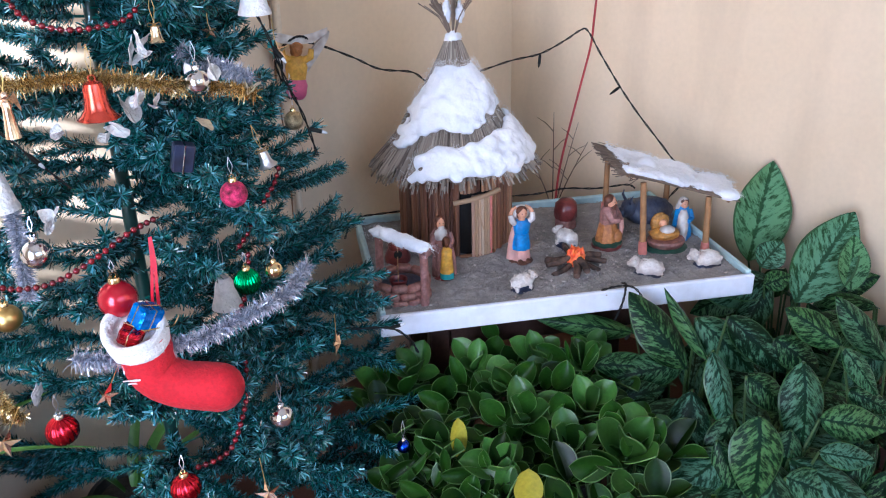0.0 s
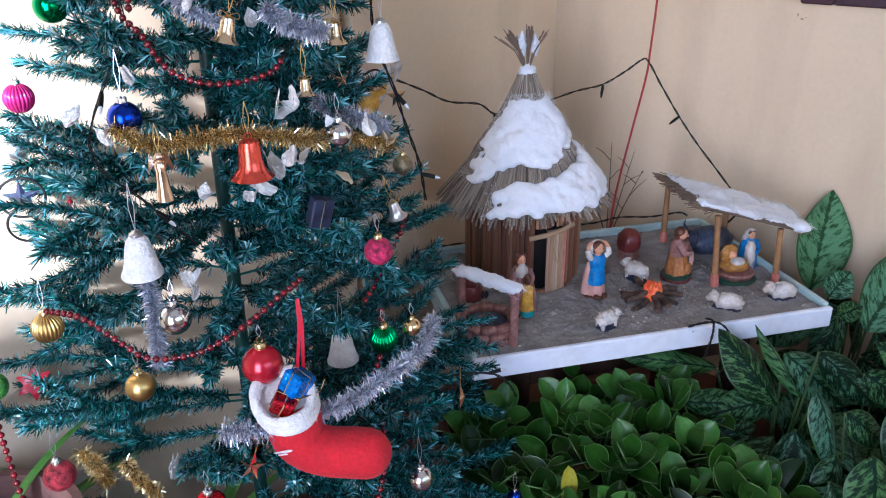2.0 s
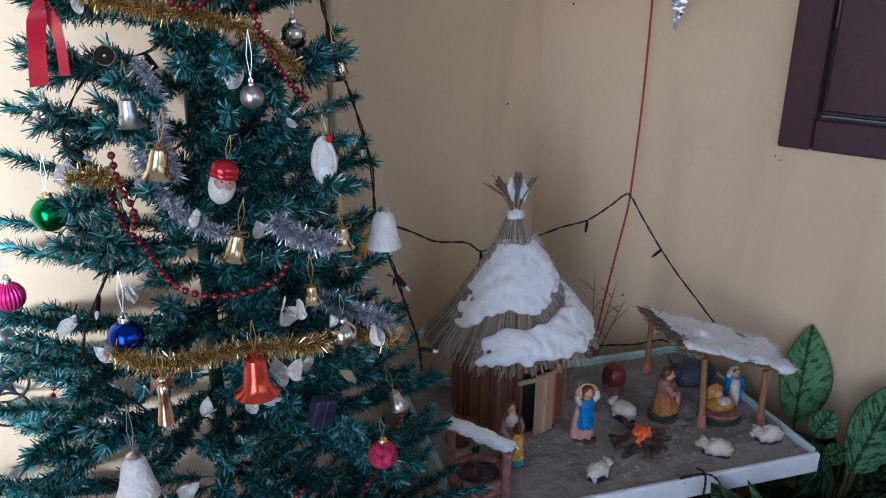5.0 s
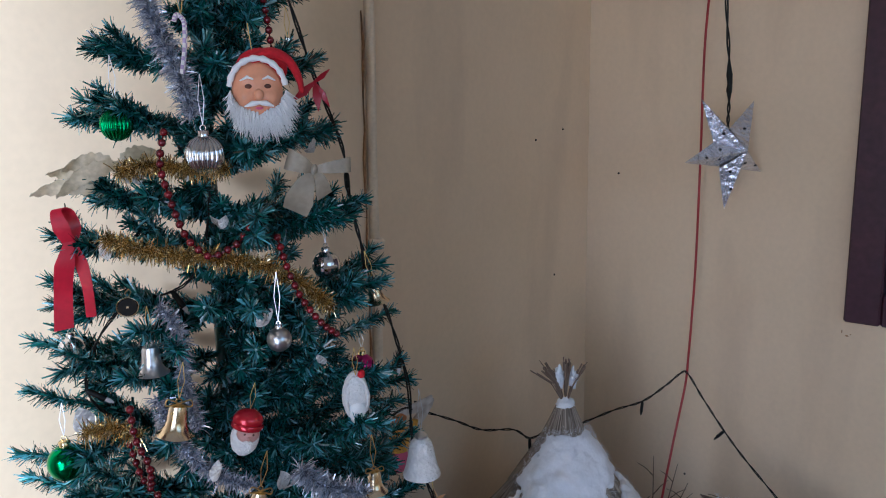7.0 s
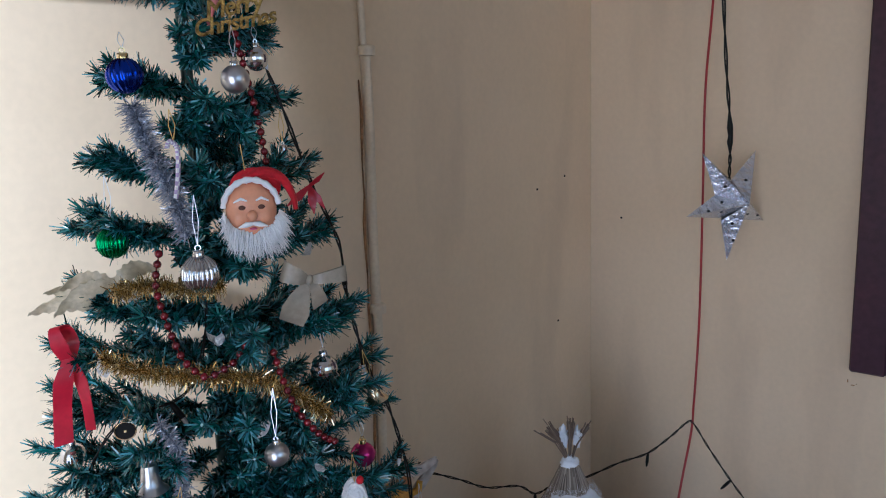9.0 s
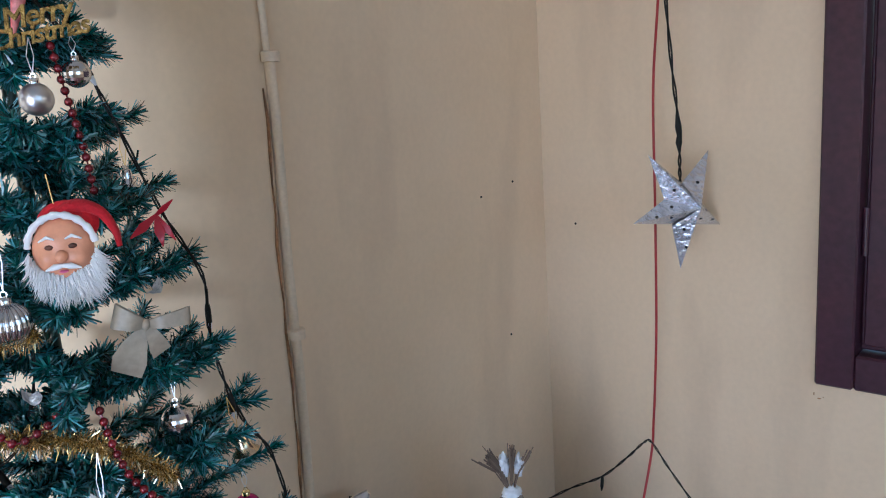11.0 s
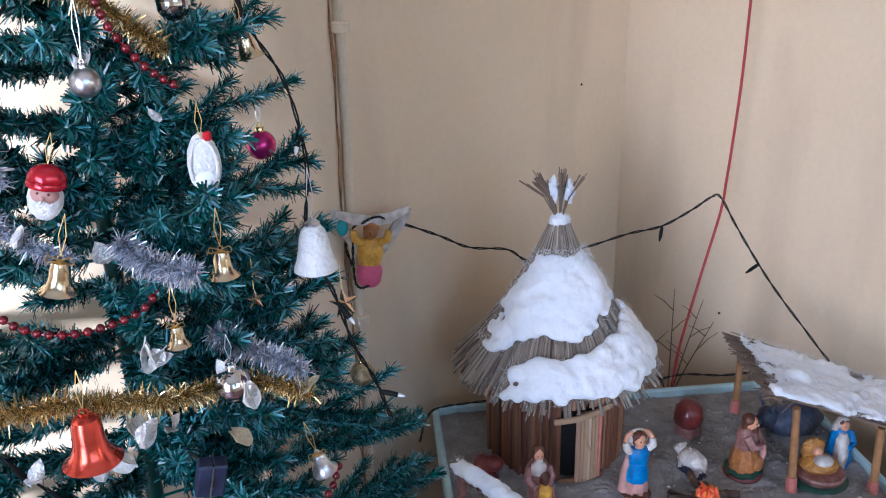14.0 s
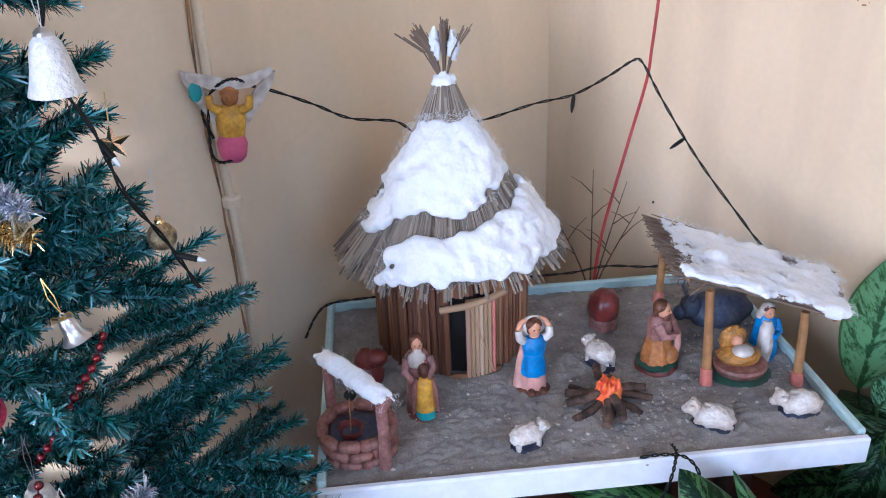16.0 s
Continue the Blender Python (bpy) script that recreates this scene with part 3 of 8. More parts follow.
slab("wall_west", [((WALL_W - 0.075, (WALL_N + OY1) / 2, CEIL / 2), (0.15, WALL_N - OY1, CEIL)),
                   ((WALL_W - 0.075, (WALL_S + OY0) / 2, CEIL / 2), (0.15, OY0 - WALL_S, CEIL)),
                   ((WALL_W - 0.075, (OYD + OY1) / 2, OZ0 / 2), (0.15, OY1 - OYD, OZ0)),
                   ((WALL_W - 0.075, (OY0 + OY1) / 2, (OZ1 + CEIL) / 2), (0.15, OY1 - OY0, CEIL - OZ1))],
     "wall", "unseen cream porch wall with a doorway cut to shape the daylight", "wall")
# Unseen wall added outside; its edge trims the sun that enters.
slab("sun_block_wall", [((WALL_W - 1.5, -1.855, 1.7), (0.15, 3.2, 3.4))], "wall", "plain unseen wall added outside the porch opening to block the sun", "wall")
# Added out of view, to frame the fill lamp.
slab("wall_south", [((WALL_W + 0.2, WALL_S - 0.075, CEIL / 2), (0.4, 0.15, CEIL)),
                    ((WALL_E - 0.25, WALL_S - 0.075, CEIL / 2), (0.5, 0.15, CEIL)),
                    ((XM - 0.05, WALL_S - 0.075, 0.50), (XS - 0.9, 0.15, 1.0)),
                    ((XM - 0.05, WALL_S - 0.075, 2.55), (XS - 0.9, 0.15, 0.4))],
     "wall", "unseen cream parapet wall added round the fill lamp's wide opening", "wall")


def shutter_window(name, m, wide, high, label):
    """Local x along the wall, z up, -y out of the wall; origin at the lower left corner of its frame."""
    win = empty(name, m, label, "window", kind="structure")
    g = Geo()
    st = 0.068
    for i, (c, s) in enumerate([((st / 2, 0.02, high / 2), (st, 0.075, high)), ((wide - st / 2, 0.02, high / 2), (st, 0.075, high)),
                                ((wide / 2, 0.02, 0.034), (wide - 2 * st - 0.002, 0.072, 0.068)), ((wide / 2, 0.02, high - 0.034), (wide - 2 * st - 0.002, 0.072, 0.068))]):
        part("window_frame", Geo().box(c, s, bevel=0.004), "shutter", win, smooth=False)
    leaf = (wide - 2 * st - 0.008) / 2
    for k in range(2):
        x0 = st + 0.002 + k * (leaf + 0.004)
        sh = part("shutter", Geo().box((x0 + leaf / 2, 0.035, high / 2), (leaf, 0.022, high - 0.142), bevel=0.003), "shutter", win, smooth=False)
        for j in range(4):
            w = (leaf - 0.006) / 4
            part("board", Geo().box((x0 + 0.003 + w * (j + 0.5), 0.022, high / 2), (w - 0.006, 0.010, high - 0.16), bevel=0.003), "shutter", sh, smooth=False)
        for z in (0.30, high - 0.30):
            hinge = Geo().tube([(x0 + (0.004 if k == 0 else leaf - 0.004), 0.012, z - 0.045), (x0 + (0.004 if k == 0 else leaf - 0.004), 0.012, z + 0.045)], 0.006, 8)
            part("hinge", hinge, "shutter", win)
    part("sill_edge", Geo().box((wide / 2, 0.064, -0.0), (wide - 0.01, 0.02, 0.004), bevel=0), "shutter", win, smooth=False)
    return win


shutter_window("window_1", pose(WALL_E, WY0, WZ0, 0, 0, -90), WY0 - WY1, WZ1 - WZ0, "closed maroon wooden shutters in a worn painted frame")
shutter_window("window_2", pose(-0.30, WALL_N - 0.035, 1.735, 0, 0, 0), 0.94, 0.75, "maroon wooden ventilator frame high on the cream wall")

# flaked plaster and nail holes
g = Geo()
for x, y, z, w, h in ((WALL_E, 0.762, 0.952, 0.0012, 0.004), (WALL_E, 0.752, 0.944, 0.004, 0.0015), (WALL_E, 0.745, 0.948, 0.0012, 0.001)):
    g.ball((x, y, z), (0.0008, w, h), 8, 5)
tagged(part("plaster_chip", g, "rust"), "small brown chip in the plaster below the window", "plaster chip", kind="structure")
for x, y, z in ((1.526, WALL_N, 1.351), (1.642, WALL_N, 1.37), (1.61, WALL_N, 1.022), (WALL_E, 1.29, 1.259), (WALL_E, 1.09, 0.527)):
    tagged(part("nail_hole", Geo().ball((0, 0, 0), 0.0028, 8, 5), "dark", m=pose(x, y, z)), "tiny dark nail hole in the cream wall", "nail hole", "nail holes", "structure")

# conduit up the north wall
cond = empty("wiring_conduit", pose(0.993, WALL_N, 0.0), "cream painted wiring conduit with an orange-brown gap beside it", "conduit", kind="structure")
bend = lambda z: 0.003 * math.sin(z * 5.1) + 0.002 * math.sin(z * 13)
part("pipe", Geo().tube([(bend(0.05 * i), -0.0085, 0.05 * i) for i in range(34)], 0.0115, 14, flat=0.6), "conduit", cond)
part("thin_pipe", Geo().tube([(0.001 + bend(z) - 0.004, -0.009, z) for z in (1.65, 1.9, 2.2, 2.5, CEIL)], 0.006, 10), "conduit", cond)
part("gap", Geo().tube([(-0.0125 + bend(0.05 * i) + 0.0015 * math.sin(i * 2.3), -0.003, 0.05 * i) for i in range(2, 33)], [0.0021 + 0.0009 * math.sin(i * 1.7) for i in range(2, 33)], 6), "rust", cond)
for z in (1.196, 0.69, 1.648):
    part("collar", Geo().lathe([(0.0118, -0.009), (0.0148, -0.008), (0.0152, 0.006), (0.0118, 0.009)], 14, pose(bend(z), -0.0125, z)), "conduit", cond)

# ---- tray with the nativity ----
W2, D2 = 0.3705, 0.242
tray = empty("display_tray", TRAY @ pose(0, 0, TRAY_Z), "wide white-rimmed wooden tray filled with grey sand", "tray")
part("base", Geo().box((0, 0, 0.005), (2 * W2 - 0.026, 2 * D2 - 0.026, 0.01), bevel=0.001), "wood", tray, smooth=False)
for c, s, k in (((0, -D2 + 0.006, 0.0215), (2 * W2, 0.012, 0.043), "tray"), ((0, D2 - 0.006, 0.026), (2 * W2 - 0.026, 0.012, 0.052), "tray_in"),
                ((-W2 + 0.006, 0.0065, 0.024), (0.012, 2 * D2 - 0.014, 0.048), "tray_in"), ((W2 - 0.006, 0.0065, 0.024), (0.012, 2 * D2 - 0.014, 0.048), "tray_in")):
    part("rim", Geo().box(c, s, bevel=0.003), k, tray, "white paper-covered rim" if k == "tray" else "pale blue paper-covered rim", smooth=False)
g = Geo()
nx, ny = 230, 160
ww, dd = W2 - 0.0125, D2 - 0.0125
vs = []
for j in range(ny + 1):
    for i in range(nx + 1):
        x, y = -ww + 2 * ww * i / nx, -dd + 2 * dd * j / ny
        h = 0.004 * noise.noise((x * 9, y * 9, 1)) + 0.0040 * noise.noise((x * 30, y * 40, 4)) + 0.0046 * abs(noise.noise((x * 70, y * 84, 7))) + 0.0014 * noise.noise((x * 210, y * 210, 9))
        vs.append((x, y, SAND - TRAY_Z + h))
fs = [(j * (nx + 1) + i, j * (nx + 1) + i + 1, (j + 1) * (nx + 1) + i + 1, (j + 1) * (nx + 1) + i) for j in range(ny) for i in range(nx)]
g.add(vs, fs)
part("sand", g, "sand", tray, "rough grey sand")
rng = random.Random(15)
g = Geo()
for k in range(1500):
    s = 0.0007 + 0.0022 * rng.random() ** 3
    g.ball((rng.uniform(-ww, ww) * 0.98, rng.uniform(-dd, dd) * 0.98, SAND - TRAY_Z + rng.uniform(0.0, 0.004)), (s * rng.uniform(0.8, 1.5), s, s * 0.8), 6, 4)
tagged(part("crumb_layer", g, "sand_crumb", tray, "loose pale crumbs of sand"), kind="stuff")

stool = empty("stool", TRAY @ pose(0, 0.01, 0), "dark brown wooden stool under the tray", "stool")
part("top", Geo().box((0, 0, 0.391), (0.54, 0.34, 0.028), bevel=0.004), "wood", stool, smooth=False)
for sx in (-1, 1):
    for sy in (-1, 1):
        part("leg", Geo().box((sx * 0.245, sy * 0.138, 0.1885), (0.042, 0.042, 0.377), bevel=0.004), "wood", stool, smooth=False)
    part("apron", Geo().box((sx * 0.246, 0, 0.340), (0.02, 0.232, 0.07), bevel=0.003), "wood", stool, smooth=False)
for sy in (-1, 1):
    part("apron", Geo().box((0, sy * 0.139, 0.340), (0.446, 0.02, 0.07), bevel=0.003), "wood", stool, smooth=False)


# thatched hut
fuzz = bpy.data.textures.new("cotton_fuzz", "CLOUDS")
fuzz.noise_scale, fuzz.noise_depth = 0.022, 3


fine_fuzz = bpy.data.textures.new("cotton_fibre", "CLOUDS")
fine_fuzz.noise_scale, fine_fuzz.noise_depth = 0.0045, 3


def cotton(pts, name, parent, thick, seed, count=(18, 12), voxel=0.0022, soft=45, sink=0.35, uneven=0.0, neck=1.0):
    """Torn cotton wool: many soft puffs run together; pts(u, v) gives the place and the outward normal."""
    rng = random.Random(int(seed * 10))
    g = Geo()
    for j in range(count[1]):
        for i in range(count[0]):
            u, v = (i + rng.uniform(0.1, 0.9)) / count[0], (j + rng.uniform(0.1, 0.9)) / count[1]
            edge = min(u, 1 - u, v, 1 - v)
            if edge < 0.09 and rng.random() < 0.42:
                continue
            p, n = pts(u, v)
            r = thick * rng.uniform(0.6, 1.05) * (0.72 + 0.28 * min(1, edge * 5))
            r *= min(1.0, neck + 2.0 * (1 - neck) * v)
            r *= 1 + uneven * (noise.noise((u * 6, v * 6, seed)) + 0.6 * noise.noise((u * 15, v * 15, seed)))
            g.ball(p + n * r * sink, (r, r, r * rng.uniform(0.75, 1.0)), 12, 8)
    ob = part(name, g, "cotton", parent, "fluffy white cotton wool as snow", smooth="soft")
    m = ob.modifiers.new("join", "REMESH")
    m.mode, m.voxel_size, m.use_smooth_shade = "VOXEL", voxel, True
    m = ob.modifiers.new("soften", "SMOOTH")
    m.factor, m.iterations = 0.5, soft
    m = ob.modifiers.new("fuzz", "DISPLACE")
    m.texture, m.strength, m.mid_level = fuzz, 0.34 * thick, 0.5
    m.texture_coords = "LOCAL"
    m = ob.modifiers.new("fibre", "DISPLACE")
    m.texture, m.strength, m.mid_level, m.texture_coords = fine_fuzz, 0.0011, 0.5, "LOCAL"
    hair = Geo()
    for k in range(int(2.4 * count[0] * count[1])):
        p, n = pts(rng.uniform(-0.03, 1.03), rng.uniform(-0.04, 1.04))
        side = n.cross(Vector((rng.gauss(0, 1), rng.gauss(0, 1), rng.gauss(0, 1)))).normalized()
        p = p + n * thick * rng.uniform(0.2, 0.9)
        ln = rng.uniform(0.4, 1.0) * (0.006 + 0.4 * thick)
        hair.tube([p, p + side * ln * 0.6 + n * ln * 0.45, p + side * ln * 1.2 + n * ln * rng.uniform(0.1, 0.6)], [0.00022, 0.00018, 0.00008], 3)
    tagged(part("fibre_fuzz", hair, "cotton", ob), kind="stuff")
    return ob


HUT = (1.231, 1.110, SAND - 0.004)
DOOR = math.atan2(0.998 - 1.110, 1.176 - 1.231)
hut = empty("thatched_hut", pose(*HUT), "round stick hut with a straw roof and cotton snow", "model hut")
rng = random.Random(5)
door_gap = 0.30
wall_r = 0.116
i = 0
a = 0.0
while a < 2 * math.pi:
    w = rng.choice((0.0026, 0.0034, 0.0042, 0.0060)) * rng.uniform(0.9, 1.15)
    rel = (a - DOOR + math.pi) % (2 * math.pi) - math.pi
    z0, z1 = (0.146, 0.215) if abs(rel) < door_gap else (rng.uniform(-0.004, 0.002), 0.215)
    rr = wall_r + rng.uniform(-0.005, 0.006)
    lean = rng.uniform(-0.012, 0.012)
    if not (abs(rel) < door_gap and rel < -0.9):
        part("stick", Geo().tube([(rr * math.cos(a), rr * math.sin(a), z0), (rr * math.cos(a + lean), rr * math.sin(a + lean), z1)], w, 6), "stick_one", hut)
    a += 1.72 * w / wall_r
# Black lining paints the hut's inner shade behind the sticks.
part("inner_shade", Geo().lathe([(wall_r - 0.012, 0.0), (wall_r - 0.012, 0.2)], 24), "dark", hut)
door = part("door", Geo().tube([((wall_r + 0.011) * math.cos(DOOR - 0.08), (wall_r + 0.011) * math.sin(DOOR - 0.08), 0.138), ((wall_r + 0.011) * math.cos(DOOR + 0.22), (wall_r + 0.011) * math.sin(DOOR + 0.22), 0.012)], 0.0022, 6),
            "stick_pale", hut, "small pale stick door left ajar")
for k in range(7):
    a0 = DOOR - 0.09 + 0.056 * k
    rr = wall_r + 0.008
    part("slat", Geo().tube([(rr * math.cos(a0), rr * math.sin(a0), 0.006), (rr * math.cos(a0), rr * math.sin(a0), 0.142)], 0.0037, 6), "pinkwrap" if k == 6 else "stick_pale", door)
lin = Geo().tube([((wall_r + 0.015) * math.cos(DOOR + s), (wall_r + 0.015) * math.sin(DOOR + s), 0.139 + 0.020 * s) for s in (-0.42, -0.14, 0.14, 0.38)], 0.0056, 8)
part("lintel", lin, "stick_pale", hut)
part("threshold", Geo().tube([((wall_r + 0.006) * math.cos(DOOR + s), (wall_r + 0.006) * math.sin(DOOR + s), 0.006) for s in (-0.34, 0, 0.34)], 0.005, 8), "stick", hut)


def roof_at(s):
    """Radius and height of the roof, from its ridge (0) to its eaves (1)."""
    return 0.012 + 0.158 * s ** 1.13, 0.432 - 0.252 * s ** 0.93


straw = Geo()
for layer, (s0, s1, n) in enumerate(((0.42, 1.0, 400), (0.0, 0.62, 270))):
    for k in range(n):
        a = 2 * math.pi * (k + rng.random()) / n
        e = s1 + rng.uniform(-0.13, 0.035)
        pts = []
        for q in range(4):
            s = s0 + (e - s0) * q / 3
            r, z = roof_at(s)
            flare = 0.010 * max(0, s - 0.7) / 0.3
            jit = rng.uniform(-0.012, 0.012) * q / 3
            pts.append(((r + 0.003 * layer + flare) * math.cos(a + jit), (r + 0.003 * layer + flare) * math.sin(a + jit), z + 0.004 * layer + rng.uniform(-0.001, 0.002)))
        straw.tube(pts, rng.choice((0.0012, 0.0018, 0.0024, 0.0028)), 4)
for k in range(110):
    a = DOOR - 1.2 + rng.uniform(-0.8, 0.8)
    r, z = roof_at(0.78)
    out, drop = rng.uniform(0.018, 0.048), rng.uniform(0.045, 0.080)
    straw.tube([(r * math.cos(a), r * math.sin(a), z + 0.004), ((r + out) * math.cos(a + rng.uniform(-0.1, 0.1)), (r + out) * math.sin(a - 0.05), z - drop)], rng.uniform(0.0012, 0.0020), 4)
part("thatch", straw, "thatch", hut, "greyish straw thatch")
under = Geo().lathe([(roof_at(s)[0] - 0.004, roof_at(s)[1] - 0.005) for s in (0.95, 0.7, 0.45, 0.2, 0.0)], 32)
part("roof_lining", under, "thatch", hut)
top = Geo()
ACROSS = Vector((0.676, -0.737, 0.0))
for lean, n, open_ in ((-1.0, 34, 0.16), (0.06, 30, 0.10), (0.95, 7, 0.10), (-1.5, 3, 0.12)):
    for k in range(n):
        b = ACROSS * (lean + rng.gauss(0, open_)) + Vector((-0.737, -0.676, 0)) * rng.gauss(0.05, 0.22)
        t = rng.uniform(0.55, 1.0)
        top.tube([b * 0.006 + Vector((0, 0, 0.425)), b * 0.006 + Vector((0, 0, 0.452)), b * (0.009 + 0.008 * t) + Vector((0, 0, 0.482)),
                  b * (0.013 + 0.030 * t) + Vector((0, 0, 0.500 + 0.026 * t - 0.008 * abs(lean) + rng.uniform(-0.006, 0.006)))], rng.uniform(0.0009, 0.0016), 4)
part("straw_tuft", top, "thatch_dark", hut)
fluff = lambda a, t, p: 1 + 0.30 * noise.noise((p.x * 2.2, p.y * 2.2, p.z * 2.2)) + 0.15 * noise.noise((p.x * 6, p.y * 6, p.z * 6))
for side, z in ((-0.011, 0.492), (0.015, 0.490)):
    part("tuft_snow", Geo().ball(ACROSS * side + Vector((0.002, 0.002, z)), (0.0085, 0.0080, 0.019), 24, 18, wave=lambda a, t, p: 1 + 0.75 * noise.noise((p.x * 1.9 + 40 * side, p.y * 1.9, p.z * 2.6)) + 0.3 * noise.noise((p.x * 6, p.y * 6, p.z * 6))), "cotton", hut, smooth="soft")
part("tie", Geo().ball((0, 0, 0.441), (0.0175, 0.0165, 0.013), 22, 14, wave=fluff), "cotton", hut, smooth="soft")


def roof_patch(a0, a1, top, bottom, wob, seed):
    """Cotton between two edges of the roof; top and bottom give the slope's share at either end."""
    def at(u, v):
        a = a0 + (a1 - a0) * u
        s0, s1 = top[0] + (top[1] - top[0]) * u, bottom[0] + (bottom[1] - bottom[0]) * u
        s = max(0.02, s0 + (s1 - s0) * v + wob * noise.noise((u * 4.2, v * 2.0, seed)) * (0.3 + v))
        r, z = roof_at(s)
        n = Vector((0.86 * math.cos(a), 0.86 * math.sin(a), 0.5)).normalized()
        return Vector(((r + 0.004) * math.cos(a), (r + 0.004) * math.sin(a), z + 0.006)), n
    return at


cotton(roof_patch(DOOR - 1.62, DOOR + 1.12, (0.16, 0.15), (0.765, 0.48), 0.10, 3.0), "snow", hut, 0.0135, 2.0, (32, 25), soft=38, uneven=0.32, neck=0.40)
cotton(roof_patch(DOOR - 0.92, DOOR + 1.45, (0.80, 0.58), (0.985, 0.945), 0.085, 9.0), "snow", hut, 0.0160, 6.0, (34, 12), soft=38, uneven=0.34)



# figures, each one plain painted cast
def cast(name, m, g, materials, label, category, group=""):
    return tagged(part(name, g, materials, m=m), label, category, group)


def on_sand(x, y, turn=0.0, scale=1.0):
    return pose(x, y, SAND - 0.003, 0, 0, turn) @ Matrix.Diagonal((scale, scale, scale, 1))


def folds(depth, count=8, twist=40):
    return lambda a, r, z: r * (1 + depth * math.sin(count * a + z * twist) + 0.5 * depth * noise.noise((3 * math.cos(a), 3 * math.sin(a), z * 70)))


def clay_head(g, c, r, skin, hair, beard=None, veil=None):
    """A small painted head that looks along -y."""
    x, y, z = c
    g.slot = skin
    g.ball((x, y, z), (0.86 * r, 0.9 * r, 1.1 * r), 16, 12)
    g.ball((x, y - 0.92 * r, z - 0.05 * r), (0.16 * r, 0.18 * r, 0.22 * r), 8, 6)
    g.slot = hair
    lock = lambda a, t, p: 1 + 0.09 * noise.noise((p.x * 5 + z * 90, p.y * 5, p.z * 5))
    g.ball((x, y + 0.34 * r, z + 0.42 * r), (1.08 * r, 0.98 * r, 0.86 * r), 16, 10, wave=lock)
    g.ball((x, y + 0.62 * r, z - 0.30 * r), (0.98 * r, 0.66 * r, 1.05 * r), 14, 10, wave=lock)
    for s in (-1, 1):
        g.ball((x + 0.34 * s * r, y - 0.80 * r, z + 0.20 * r), (0.13 * r, 0.10 * r, 0.10 * r), 8, 5)
    if beard is not None:
        g.slot = beard
        g.ball((x, y - 0.50 * r, z - 0.85 * r), (0.66 * r, 0.52 * r, 0.85 * r), 14, 8, wave=lock)
    if veil is not None:
        g.slot = veil
        g.ball((x, y + 0.52 * r, z + 0.32 * r), (1.22 * r, 1.06 * r, 1.16 * r), 16, 10, wave=lock)


# girl in blue with her arms raised to her head
g = Geo()
g.slot = 5
g.ball((0, 0, 0.004), (0.026, 0.022, 0.007), 18, 8)
for q in (-1, 1):
    g.ball((q * 0.009, -0.018, 0.009), (0.006, 0.009, 0.005), 10, 6)
g.slot = 4
g.lathe([(0.019, 0.006), (0.0195, 0.016), (0.0175, 0.036)], 22, wave=folds(0.06), squash=0.82)
g.slot = 0
g.lathe([(0.0190, 0.032), (0.0195, 0.036), (0.0175, 0.054), (0.0145, 0.068), (0.0170, 0.074), (0.0180, 0.088), (0.0120, 0.096)], 22, wave=folds(0.06), squash=0.80)
g.tube([(0.0150 * math.cos(a), 0.0120 * math.sin(a), 0.068) for a in [i * 0.3927 for i in range(16)]], 0.0022, 6, closed=True)
g.slot = 1
g.ball((0, 0.010, 0.108), (0.022, 0.008, 0.017), 18, 12)
g.slot = 4
g.tube([(-0.014, 0.006, 0.080), (-0.017, 0.008, 0.05), (-0.020, 0.006, 0.010)], [0.005, 0.008, 0.011], 8)
for s in (-1, 1):
    g.slot = 1
    g.tube([(s * 0.016, 0, 0.090), (s * 0.023, -0.003, 0.097), (s * 0.024, 0.001, 0.108)], [0.0066, 0.0064, 0.0058], 8)
    g.slot = 3
    g.tube([(s * 0.024, 0.002, 0.108), (s * 0.019, 0.006, 0.117), (s * 0.010, 0.008, 0.121)], [0.0046, 0.0042, 0.0036], 8)
g.slot = 3
g.lathe([(0.008, 0.092), (0.006, 0.102)], 12)
clay_head(g, (0, -0.002, 0.110), 0.0115, 3, 2)
cast("nativity_figure", on_sand(1.216, 0.916, -28), g, ["cloth_blue", "cloth_white", "hair", "skin", "rose", "hair"],
     "painted clay figure in a bright blue tunic with raised arms", "figurine", "nativity figures")

# tall bearded figure behind a child in yellow
g = Geo()
g.slot = 6
g.ball((0.003, -0.008, 0.003), (0.030, 0.030, 0.006), 18, 6)
g.slot = 0
g.lathe([(0.0245, 0.004), (0.0235, 0.02), (0.0195, 0.06), (0.0215, 0.080), (0.0225, 0.094), (0.015, 0.103), (0.008, 0.106)], 24, wave=folds(0.07), squash=0.86)
g.tube([(-0.020, -0.004, 0.094), (-0.025, -0.012, 0.075), (-0.012, -0.024, 0.066)], [0.008, 0.008, 0.006], 8)
g.tube([(0.020, -0.004, 0.094), (0.025, -0.012, 0.078), (0.014, -0.026, 0.070)], [0.008, 0.008, 0.006], 8)
g.slot = 1
g.ball((-0.002, -0.010, 0.094), (0.017, 0.012, 0.014), 16, 10, wave=lambda a, t, p: 1 + 0.14 * noise.noise((p.x * 4, p.y * 4, p.z * 4)))
clay_head(g, (0, -0.003, 0.116), 0.0120, 3, 2, beard=1)
for s in (-1, 1):
    g.slot = 0
    g.ribbon([(0.008 + s * 0.013, -0.024, 0.070), (0.008 + s * 0.018, -0.024, 0.045), (0.008 + s * 0.020, -0.022, 0.010)], [0.008, 0.011, 0.012], (1, -0.5 * s, 0), 0.006)
g.slot = 5
